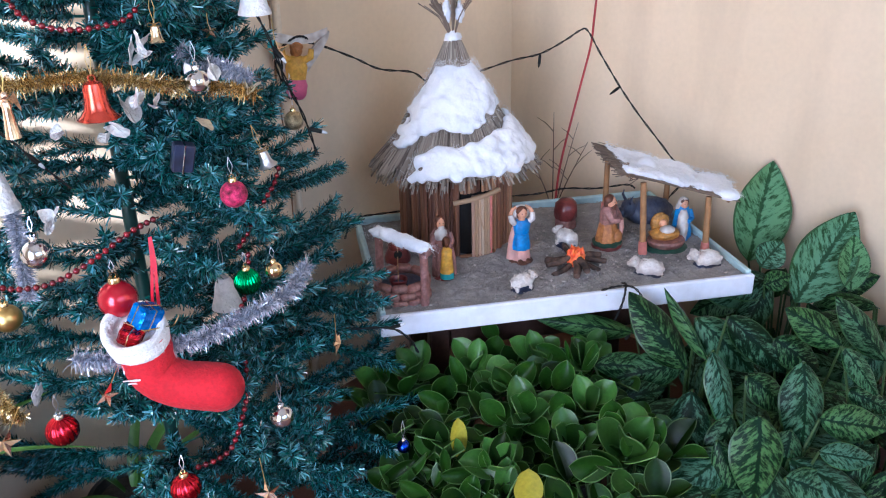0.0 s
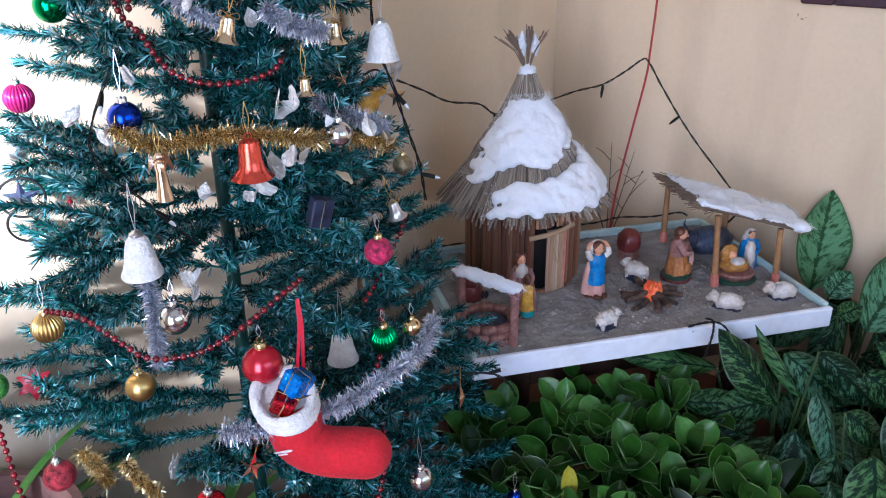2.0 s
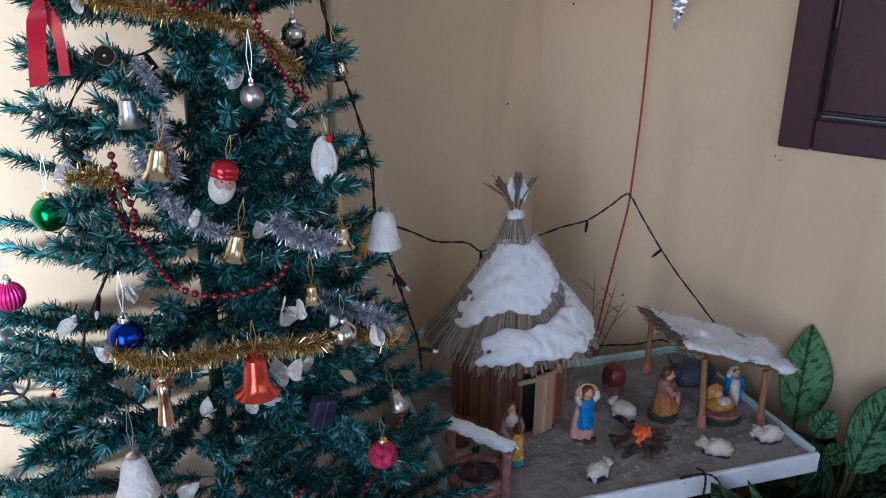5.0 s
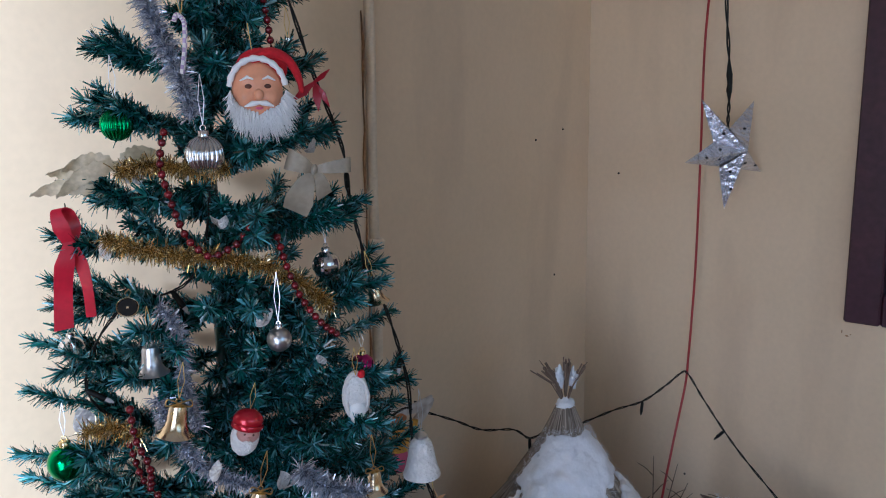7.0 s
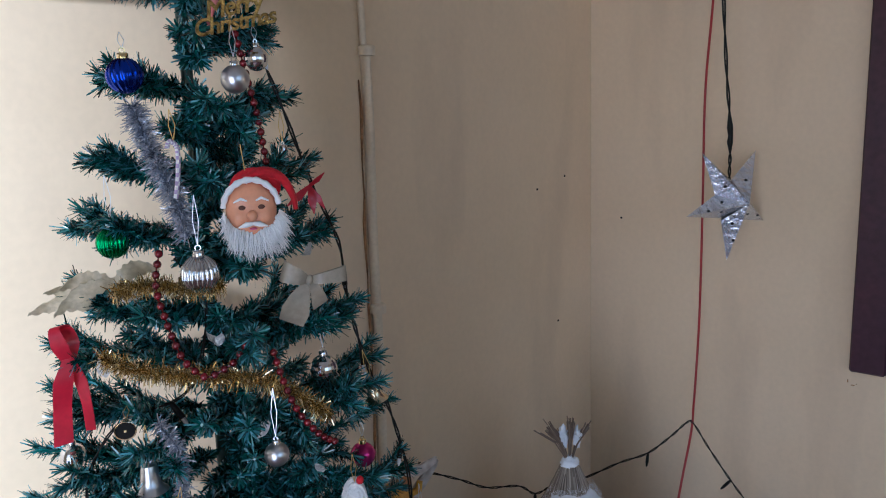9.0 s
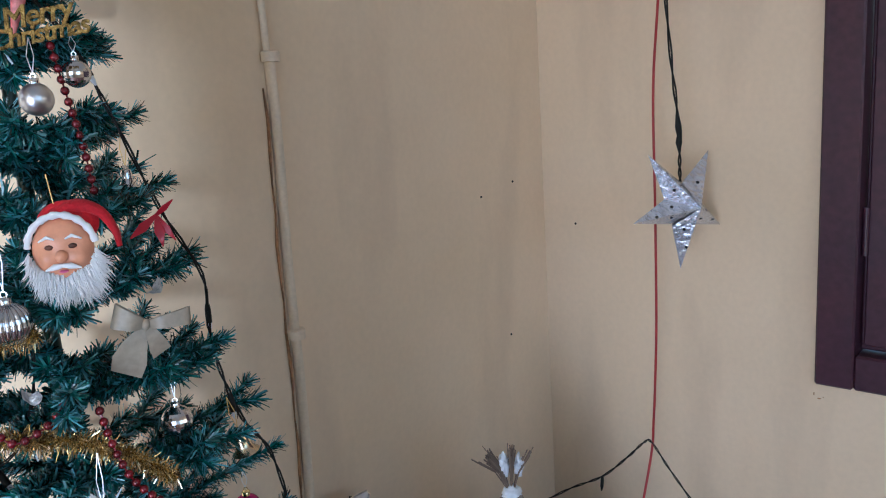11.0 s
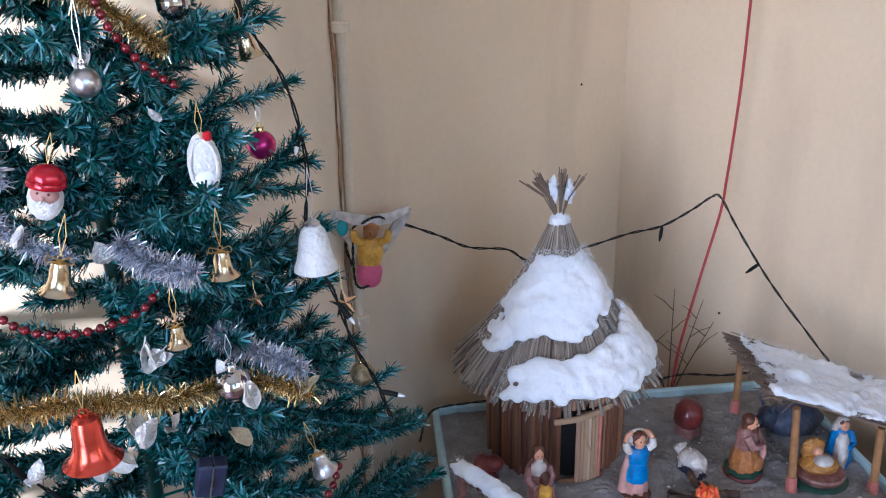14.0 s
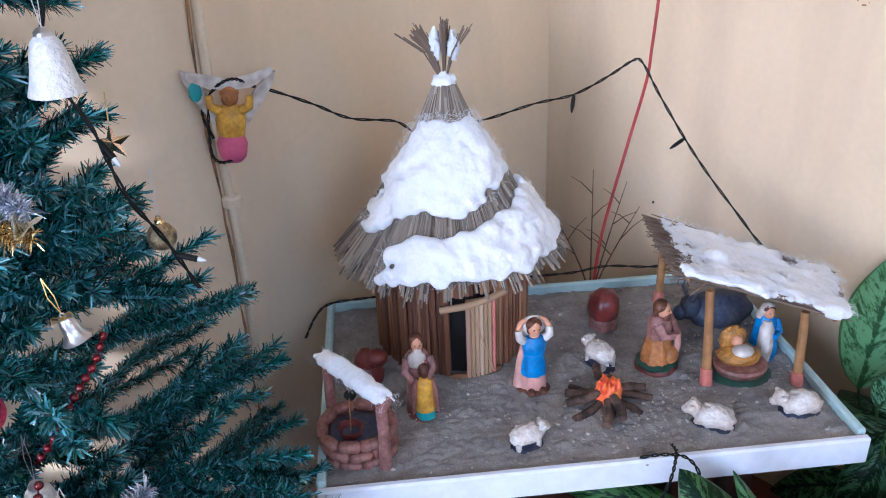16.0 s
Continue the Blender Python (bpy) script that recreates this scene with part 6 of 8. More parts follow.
star_orn(0.600, 0.985, 0.985, 0.014, -20, -20, "tiny gold star hanging between the branches")

# stocking with presents
stock = empty("stocking", pose(0.394, 0.8485, 0.602), "red felt stocking with a white fluffy cuff", "stocking")
SO = Vector((0.385, 0.858, 0.60))
leg = smooth_path([(0.361, 0.876, 0.668), (0.364, 0.873, 0.640), (0.369, 0.867, 0.602), (0.388, 0.847, 0.584), (0.410, 0.826, 0.578), (0.424, 0.812, 0.575)], 5)
rad = [0.0360 - 0.0040 * max(0.0, min(1.0, (q - 4) / 7)) + 0.0010 * max(0.0, min(1.0, (q - 15) / 6)) for q in range(len(leg))]
leg += [leg[-1] + Vector((q, -q, 0)) for q in (0.006, 0.012, 0.017, 0.0205, 0.022)]
rad += [rad[-1] * q for q in (0.96, 0.84, 0.62, 0.34, 0.08)]
part("boot", Geo().tube(leg[3:], rad[3:], 24, flat=0.95), "felt_red", stock, origin=SO)
tilt_cuff = orient((0.3575, 0.8770, 0.664), (0.30, 0.84, 0.43), (-0.31, -0.48, 0.82))
g = Geo()
ring = []
for i in range(28):
    a = 2 * math.pi * i / 28
    ring.append(tilt_cuff @ Vector((0.0325 * math.cos(a), 0.0355 * math.sin(a), 0.003 * math.sin(3 * a) + 0.004)))
g.tube(ring, [0.0062 + 0.002 * noise.noise((i * 1.1, 1, 2)) for i in range(28)], 12, closed=True)
for drop in (0.5, 1.0):
    g.tube([p + Vector((0.002, -0.001, -0.008)) * drop * (1 - 0.6 * math.sin(2 * math.pi * i / 28)) for i, p in enumerate(ring)], [0.0064 + 0.002 * noise.noise((i * 0.9, 5, drop)) for i in range(28)], 10, closed=True)
rng = random.Random(19)
for k in range(900):
    p = rng.choice(ring) + Vector((0.003, -0.0015, -0.010)) * rng.random()
    o = Vector((rng.gauss(0, 1), rng.gauss(0, 1), rng.gauss(0, 1))).normalized()
    g.tube([p + o * 0.0055, p + o * 0.0090 + Vector((0, 0, -0.001))], [0.0004, 0.0001], 3)
part("cuff", g, "felt_white", stock, "thick white felt cuff", origin=SO)
part("lining", Geo().ball((0, 0, 0), (0.030, 0.032, 0.004), 20, 6, m=tilt_cuff @ pose(0, 0, -0.006)), "felt_white", stock, origin=SO)
g = Geo()
for k, (x0, x1, z) in enumerate(((-0.030, 0.006, 0.0), (-0.026, 0.012, -0.009), (-0.012, 0.016, -0.017))):
    g.tube([tilt_cuff @ Vector((x0, -0.047, -0.030 + z)), tilt_cuff @ Vector(((x0 + x1) / 2, -0.050, -0.034 + z)), tilt_cuff @ Vector((x1, -0.047, -0.030 + z))], [0.0008, 0.0018, 0.0008], 6)
part("white_swirl", g, "felt_white", stock, "white printed bars", origin=SO)
rib = smooth_path([(0.392, 0.892, 0.668), (0.396, 0.890, 0.70), (0.404, 0.893, 0.735), (0.410, 0.900, 0.765)], 4)
for d in (0.0, 0.009):
    part("hanging_ribbon", Geo().ribbon([p + Vector((d * 0.8, -d * 0.5, 0)) * (1 - i / len(rib)) for i, p in enumerate(rib)], 0.0040, (0.85, -0.5, 0.1)), "satin_red", stock, "red satin ribbon", origin=SO)
for c, s, k, turn, lab in (((0.380, 0.8565, 0.684), (0.034, 0.026, 0.028), "blue_foil", (18, 24, 12), "small present in shiny blue foil with gold cord"),
                           ((0.360, 0.8575, 0.668), (0.032, 0.026, 0.022), "red_foil", (28, -8, 35), "small present in shiny red foil with gold cord")):
    gift = empty("gift_box", pose(*c, *turn), lab, "present", "presents in the stocking")
    part("wrapped_box", Geo().box((0, 0, 0), s, bevel=0.003), k, gift, smooth=False)
    for q in ((1, 0), (0, 1)):
        hx, hy, hz = s[0] / 2 + 0.0006, s[1] / 2 + 0.0006, s[2] / 2 + 0.0006
        lp = [(hx, 0, hz), (-hx, 0, hz), (-hx, 0, -hz), (hx, 0, -hz)] if q[0] else [(0, hy, hz), (0, -hy, hz), (0, -hy, -hz), (0, hy, -hz)]
        part("gold_cord", Geo().tube(lp, 0.0008, 5, closed=True), "gold", gift)
    if k == "red_foil":
        part("gold_cord", Geo().tube(smooth_path([(0, -0.012, 0.012), (0.02, -0.030, 0.012), (0.036, -0.036, 0.004), (0.050, -0.036, 0.010)], 4), 0.001, 5), "gold", gift)

# face ornaments: cap, face and beard as plain shapes
mask = empty("bearded_mask", pose(0.486, 1.013, 1.465, 0, 0, -33) @ Matrix.Diagonal((0.70, 0.70, 0.72, 1)), "moulded mask with a red felt cap and white beard", "mask ornament")
def face_relief(a, t, p):
    """Cheeks, brow ridge and chin, raised from the front of the head."""
    if p.y > 0:
        return 1.0
    bump = lambda x, z, w: math.exp(-((p.x - x) ** 2 + (p.z - z) ** 2) / w ** 2)
    return 1 + 0.24 * (bump(0.48, -0.18, 0.24) + bump(-0.48, -0.18, 0.24)) + 0.06 * (bump(0.35, 0.38, 0.2) + bump(-0.35, 0.38, 0.2)) - 0.10 * (bump(0.36, 0.12, 0.16) + bump(-0.36, 0.12, 0.16)) + 0.08 * bump(0, -0.72, 0.2)


part("face", Geo().ball((0, 0, 0), (0.035, 0.019, 0.040), 56, 40, wave=face_relief), "rosy", mask, "rosy plastic face")
part("nose", Geo().ball((0, -0.0195, -0.005), (0.0074, 0.0085, 0.0078), 18, 12), "rosy", mask)
for s in (-1, 1):
    part("brow", Geo().tube([(s * 0.006, -0.0185, 0.0150), (s * 0.014, -0.0185, 0.0185), (s * 0.024, -0.0150, 0.0135)], [0.0010, 0.0022, 0.0010], 8), "beard_white", mask, "white painted brow")
    part("moustache", Geo().tube([(0, -0.0215, -0.0155), (s * 0.009, -0.0230, -0.0165), (s * 0.020, -0.0190, -0.0205)], [0.0026, 0.0040, 0.001], 8), "beard_white", mask)
trim_p = [(0.0385 * math.cos(a), -0.007 - 0.006 * math.sin(a), 0.002 + 0.041 * math.sin(a)) for a in [math.radians(8 + 6.9 * i) for i in range(25)]]
part("trim", Geo().tube(trim_p, [0.0042 + 0.0009 * math.sin(i * 2.1) for i in range(25)], 10), "beard_white", mask, "white felt cap trim")
cap_p = smooth_path([(-0.006, 0.008, 0.040), (0.022, 0.006, 0.050), (0.046, 0.008, 0.040), (0.060, 0.010, 0.016), (0.063, 0.010, -0.004)], 5)
part("cap", Geo().ball((0.008, 0.008, 0.030), (0.036, 0.014, 0.028), 24, 14), "felt_red", mask, "red felt cap")
part("cap_tail", Geo().tube(cap_p, [0.017 - 0.012 * i / len(cap_p) for i in range(len(cap_p))], 12, flat=0.6), "felt_red", mask)
for s in (-1, 1):
    part("eye", Geo().ball((s * 0.0128, -0.0163, 0.0060), (0.0054, 0.0026, 0.0033), 12, 8), "hair", mask, "dark painted eye")
part("lips", Geo().ball((0, -0.0195, -0.0230), (0.0055, 0.0024, 0.0020), 12, 8), "cloth_pink", mask)
rng = random.Random(12)
part("beard_root", Geo().ball((0, -0.002, -0.030), (0.034, 0.012, 0.014), 24, 12, wave=lambda a, t, p: 1 + 0.1 * noise.noise((p.x * 5, p.y * 5, p.z * 5))), "beard_white", mask)
beard = Geo()
for k in range(900):
    a = rng.uniform(-1.08, 1.08)
    x0 = 0.035 * a
    z0 = -0.022 - 0.012 * (1 - abs(a)) + rng.uniform(-0.010, 0.006) + 0.026 * max(0, abs(a) - 0.78) * 2.2
    ln = rng.uniform(0.010, 0.040) * (1.0 - 0.25 * abs(a)) * (1.3 if a > 0.35 else 1.0) * (0.75 + 0.5 * abs(noise.noise((a * 5, 3.0, 1.0))))
    dx = 0.28 * x0 + rng.uniform(-0.007, 0.007) + 0.004
    y0 = -0.013 + rng.uniform(-0.004, 0.006)
    beard.tube([(x0, y0, z0), (x0 + 0.5 * dx, y0 - 0.004, z0 - 0.55 * ln), (x0 + dx + rng.uniform(-0.004, 0.004), y0 - 0.002, z0 - ln)], [0.0011, 0.0008, 0.0001], 3)
part("beard", beard, "beard_white", mask, "long white fibre beard")
part("thread", Geo().tube([(-0.004, 0.004, 0.052), (-0.008, 0.004, 0.09)], 0.0008, 5), "gold_satin", mask)

for x, y, z, s, lab in ((0.426, 0.985, 1.136, 0.86, "small painted head with a red cap and white beard"),):
    hd = empty("capped_head", pose(x, y, z, 0, 14, -30) @ Matrix.Diagonal((s, s, s, 1)), lab, "ornament")
    part("head", Geo().ball((0, 0, -0.006), (0.0165, 0.0135, 0.022), 18, 12, wave=lambda a, t, p: 1 + 0.05 * noise.noise((p.x * 5, p.y * 5, p.z * 5))), "felt_white", hd)
    part("face", Geo().ball((0.001, -0.0085, 0.001), (0.0128, 0.0095, 0.0100), 18, 12), "rose", hd)
    part("nose", Geo().ball((0.001, -0.0185, -0.001), (0.0022, 0.0022, 0.0026), 10, 8), "rose", hd)
    for q in (-1, 1):
        part("eye", Geo().ball((0.001 + q * 0.0048, -0.0168, 0.0035), (0.0014, 0.0010, 0.0014), 8, 6), "hair", hd, "dark painted eye")
        part("moustache", Geo().tube([(0.001, -0.0178, -0.0045), (0.001 + q * 0.006, -0.0165, -0.0065)], [0.0020, 0.0010], 8), "felt_white", hd)
    part("cap", Geo().ball((0, 0.001, 0.014), (0.0180, 0.0155, 0.014), 18, 12), "red_ball", hd, "shiny red cap")
    part("cap_rim", Geo().lathe([(0.0175, 0.006), (0.0188, 0.009), (0.0175, 0.012)], 20), "red_ball", hd)
    thread(hd, 0.028, 0.03, "gold_satin")

shoe = hang("slipper_ornament", 0.562, 0.978, 1.136, "small white padded slipper ornament on a thread", "slipper", "")
toe = lambda a, t, p: 1 - 0.20 * max(0.0, -p.z) + 0.04 * noise.noise((p.x * 5, p.y * 5, p.z * 5))
part("sole", Geo().ball((0, 0.004, -0.002), (0.0150, 0.0085, 0.032), 28, 22, wave=toe), "felt_white", shoe)
part("rim", Geo().tube([(0.0122 * math.cos(a) * (1 - 0.22 * max(0.0, -math.sin(a))), -0.0022 - 0.0018 * math.cos(2 * a), -0.002 + 0.026 * math.sin(a)) for a in [i * 0.2244 for i in range(28)]],
                       [0.0019 + 0.0005 * math.sin(i * 1.7) for i in range(28)], 8, closed=True), "felt_white", shoe, "stitched white rim")
part("vamp", Geo().ball((0.0, -0.0022, -0.016), (0.0108, 0.0050, 0.013), 22, 14, wave=toe), "beard_white", shoe)
part("tuft", Geo().ball((0.006, -0.001, 0.027), (0.0042, 0.0042, 0.0048), 14, 8, wave=lambda a, t, p: 1 + 0.2 * noise.noise((p.x * 4, p.y * 4, p.z * 4))), "felt_red", shoe)
thread(shoe, 0.026, 0.03, "gold_satin")

bow = empty("satin_bow", pose(0.548, 1.008, 1.383, 0, 14, -32) @ Matrix.Diagonal((0.82, 0.82, 0.9, 1)), "cream satin bow with drooping tails", "bow")
def strip(name, pts, widths, across, material, parent):
    """A soft cloth strip whose width runs through the given values."""
    line = smooth_path(pts, 5)
    k = len(line) - 1
    ws = []
    for i in range(k + 1):
        q = (len(widths) - 1) * i / k
        j = min(int(q), len(widths) - 2)
        ws.append(widths[j] + (widths[j + 1] - widths[j]) * (q - j))
    part(name, Geo().ribbon(line, ws, across, 0.0011), material, parent)


strip("loop", [(0, -0.004, 0), (-0.014, -0.014, 0.003), (-0.033, -0.010, 0.006), (-0.034, 0.002, 0.006), (-0.014, 0.004, 0.002), (0, 0.002, 0)], (0.008, 0.018, 0.025, 0.024, 0.014, 0.007), (0.08, 0.1, 1), "satin_cream", bow)
strip("loop", [(0, -0.004, 0), (0.016, -0.013, 0.006), (0.042, -0.009, 0.014), (0.043, 0.002, 0.013), (0.018, 0.005, 0.004), (0, 0.002, 0)], (0.007, 0.013, 0.018, 0.018, 0.012, 0.006), (-0.25, 0.1, 1), "satin_cream", bow)
strip("tail", [(-0.002, -0.007, -0.002), (-0.008, -0.013, -0.018), (-0.012, -0.016, -0.036), (-0.014, -0.011, -0.052)], (0.007, 0.026, 0.038, 0.034), (1, 0.15, -0.22), "satin_cream", bow)
strip("tail", [(0.002, -0.007, -0.001), (0.009, -0.011, -0.009), (0.016, -0.008, -0.020), (0.021, -0.003, -0.028)], (0.006, 0.015, 0.021, 0.022), (0.75, 0.2, 0.6), "satin_cream", bow)
part("knot", Geo().ball((0, -0.006, 0), (0.005, 0.005, 0.007), 12, 8), "satin_cream", bow)

rr = empty("red_ribbon", pose(0.360, 1.172, 1.314, 0, 0, -35), "long red satin ribbon looped over a branch tip", "ribbon")
strip("loop", [(0.001, -0.006, 0.000), (-0.005, -0.010, 0.018), (-0.009, -0.007, 0.036), (-0.001, 0.004, 0.034), (0.004, 0.006, 0.016), (0.003, -0.002, 0.002)], (0.011, 0.016, 0.010, 0.012, 0.014, 0.010), (1, 0.25, 0.15), "satin_red", rr)
strip("tail", [(0.000, -0.008, 0.004), (-0.005, -0.013, -0.018), (-0.010, -0.009, -0.048), (-0.013, -0.010, -0.087)], (0.009, 0.020, 0.018, 0.019), (1, 0.20, 0.12), "satin_red", rr)
strip("tail", [(0.003, -0.006, 0.002), (0.009, -0.004, -0.020), (0.013, -0.006, -0.046), (0.013, -0.001, -0.078)], (0.008, 0.014, 0.011, 0.011), (1, -0.3, 0.1), "satin_red", rr)
rl = empty("red_leaf_bow", pose(0.602, 1.062, 1.474, 0, 0, -30) @ Matrix.Diagonal((0.8, 0.8, 0.8, 1)), "shiny red pointed paper leaves tied with gold", "bow")
for dx, dz, w in ((-0.034, -0.026, 0.012), (0.004, -0.040, 0.013), (0.020, -0.034, 0.010), (0.022, 0.018, 0.008)):
    tl = [(0, 0, 0), (0.5 * dx, -0.008, 0.5 * dz), (dx, -0.004, dz)]
    part("leaf", Geo().ribbon(tl, [0.004, w, 0.001], (dz, 0.012, -dx), 0.001), "satin_red", rl)

ringo = hang("ring_ornament", 0.324, 1.352, 0.824, "dark metal ring ornament with a star inside", "ornament", "", -32)
for r, z in ((0.030, 0.0), (0.026, -0.040)):
    part("ring", Geo().tube([(r * math.cos(a), 0, z + r * 0.95 * math.sin(a)) for a in [i * 0.2618 for i in range(24)]], 0.0019, 8, closed=True), "black", ringo)
part("star", Geo().add([(0, -0.006, 0)] + [((0.026 if k % 2 == 0 else 0.010) * math.cos(math.pi / 2 + k * math.pi / 5), 0, (0.026 if k % 2 == 0 else 0.010) * math.sin(math.pi / 2 + k * math.pi / 5)) for k in range(10)],
                       [(0, 1 + (k + 1) % 10, 1 + k) for k in range(10)] + [tuple(range(1, 11))]), "navy", ringo, smooth=False)
thread(ringo, 0.029, 0.025)

cane = hang("candy_cane", 0.435, 1.061, 1.512, "small lilac and white twisted candy cane", "candy cane", "", -10)
cp = smooth_path([(-0.003, 0, -0.030), (0.001, 0, -0.01), (0.003, 0, 0.010), (0.002, 0, 0.020), (-0.004, 0, 0.024), (-0.007, 0, 0.018)], 5)
g = Geo()
g.tube(cp, 0.0024, 8)
g.m = [(i // 8 + i % 8 // 2) % 2 for i in range(len(g.f))]
part("stick", g, ["lilac", "felt_white"], cane)
thread(cane, 0.024, 0.03, "gold_satin")

cone = empty("paper_cone", pose(0.510, 1.072, 1.692, 0, 16, -30) @ Matrix.Diagonal((0.55, 0.55, 0.95, 1)), "pink and red printed paper cone at the top", "paper cone")
part("cone", Geo().lathe([(0.0008, -0.058), (0.012, -0.010), (0.022, 0.034), (0.026, 0.06)], 20), "paper_pink", cone)
part("berry", Geo().ball((0.010, -0.022, 0.020), 0.0085, 14, 10), "orange", cone)
for k in range(3):
    part("leaf", Geo().ribbon([(0.0, -0.020, 0.032), (-0.012 + 0.012 * k, -0.030, 0.045), (-0.018 + 0.018 * k, -0.030, 0.060)], [0.002, 0.010, 0.001], (1, 0, 0.2), 0.001), "cloth_pink", cone)

# gold greeting letters
sign = empty("greeting_letters", pose(0.502, 1.050, 1.648, 90, 0, -30), "gold glitter greeting letters wired to a top branch", "lettering")
for text, size, dx, dz in (("Merry", 0.025, -0.020, 0.003), ("Christmas", 0.022, -0.032, -0.014)):
    cu = bpy.data.curves.new("letters", "FONT")
    cu.body, cu.size, cu.extrude, cu.bevel_depth, cu.shear, cu.space_character = text, size, 0.0012, 0.0006, 0.25, 0.9
    cu.materials.append(M["letters"])
    tx = new("letters", cu)
    tx.parent = sign
    tx.matrix_basis = pose(dx, dz, 0, 0, 0, 10)


def bead_chain(pts, label, r=0.0044, gap=0.0104):
    path = smooth_path(pts, 8)
    ch = empty("bead_chain", pose(*path[0]), label, "bead garland", "bead garlands")
    part("cord", Geo().tube(path, 0.0009, 5), "bead", ch, origin=path[0])
    for p in spaced(path, gap):
        part("bead", BEAD, None, ch, m=Matrix.Translation(p - path[0]) @ pose(0, 0, 0, 0, 0, 40 * p.x * 100))


BEAD = Geo().ball((0, 0, 0), 0.0041, 12, 8).mesh("bead", "bead")
for pts, lab in (
        ([(0.368, 1.105, 1.110), (0.364, 1.078, 1.083), (0.370, 1.055, 1.064), (0.376, 1.022, 1.029), (0.398, 0.995, 1.013), (0.430, 0.974, 1.010), (0.474, 0.965, 1.016), (0.498, 0.968, 1.031)], "dark red bead chain draped between high branches"),
        ([(0.222, 1.100, 0.765), (0.234, 1.045, 0.770), (0.252, 1.003, 0.746), (0.266, 0.977, 0.728), (0.288, 0.950, 0.727), (0.314, 0.926, 0.735), (0.354, 0.903, 0.757), (0.392, 0.890, 0.780), (0.44, 0.90, 0.785)], "dark red bead chain sagging above the stocking"),
        ([(0.490, 0.830, 0.575), (0.480, 0.815, 0.550), (0.462, 0.806, 0.518), (0.436, 0.800, 0.484), (0.410, 0.798, 0.478), (0.38, 0.80, 0.482)], "dark red bead chain hanging below the stocking toe"),
        ([(0.416, 1.072, 1.427), (0.408, 1.070, 1.397), (0.408, 1.058, 1.365), (0.410, 1.042, 1.333), (0.415, 1.031, 1.318), (0.426, 1.021, 1.308), (0.450, 1.012, 1.318), (0.463, 1.011, 1.331), (0.473, 1.011, 1.344)], "dark red bead chain looped below the mask"),
        ([(0.489, 0.999, 1.320), (0.492, 0.988, 1.286), (0.500, 0.978, 1.256), (0.522, 0.975, 1.226), (0.55, 0.98, 1.205)], "dark red bead chain running down the tree's side"),
        ([(0.381, 1.325, 0.840), (0.381, 1.335, 0.800), (0.372, 1.33, 0.765), (0.37, 1.32, 0.735)], "dark red bead chain hanging near the wall"),
        ([(0.345, 1.053, 1.169), (0.342, 1.042, 1.142), (0.346, 1.028, 1.118), (0.352, 1.040, 1.09)], "dark red bead chain between upper branches"),
        ([(0.170, 1.191, 0.640), (0.161, 1.168, 0.605), (0.155, 1.145, 0.577), (0.151, 1.125, 0.535), (0.150, 1.10, 0.48)], "dark red bead chain hanging from a low branch"),
        ([(0.531, 1.079, 1.640), (0.534, 1.070, 1.598), (0.538, 1.060, 1.55), (0.540, 1.055, 1.505)], "dark red bead chain near the top"),
        ([(0.638, 0.915, 0.794), (0.626, 0.913, 0.774), (0.603, 0.917, 0.746), (0.581, 0.919, 0.716), (0.557, 0.924, 0.690)], "dark red bead chain hanging from a small bell"),
        ([(0.548, 0.880, 0.70), (0.53, 0.862, 0.665), (0.50, 0.850, 0.635), (0.47, 0.845, 0.618)], "dark red bead chain behind the stocking")):
    bead_chain(pts, lab)


def tinsel(pts, radius, material, label, n=900, seed=1):
    path = smooth_path(pts, 8)
    t = empty("tinsel_garland", pose(*path[0]), label, "tinsel", "tinsel garlands")
    part("core", Geo().tube(path, 0.0012, 5), material, t, origin=path[0])
    rng = random.Random(seed)
    vs, fs = [], []
    total = sum((b - a).length for a, b in zip(path, path[1:]))
    run = spaced(path, total / n)
    for i, p in enumerate(run):
        d = run[min(i + 2, len(run) - 1)] - run[max(i - 2, 0)]
        d = d.normalized() if d.length else Vector((1, 0, 0))
        for _ in range(5 if material == "tinsel_gold" else 7):
            o = Vector((rng.gauss(0, 1), rng.gauss(0, 1), rng.gauss(0, 1)))
            o = (o - d * o.dot(d) * 0.6).normalized()
            ln = (0.86 if material == "tinsel_gold" else 1.0) * radius * rng.uniform(0.25, 1.05) * (0.8 + 0.2 * math.sin(i * 0.21))
            w = o.cross(Vector((rng.gauss(0, 1), rng.gauss(0, 1), rng.gauss(0, 1)))).normalized() * 0.00050
            mid = p + o * ln * 0.55 + Vector((0, 0, 0.0015))
            tip = p + o * ln
            k = len(vs)
            vs += [p - w, p + w, mid + w, mid - w, tip + w * 0.6, tip - w * 0.6]
            fs += [(k, k + 1, k + 2, k + 3), (k + 3, k + 2, k + 4, k + 5)]
    part("tinsel", Geo().add(vs, fs), material, t, smooth=False, origin=path[0])


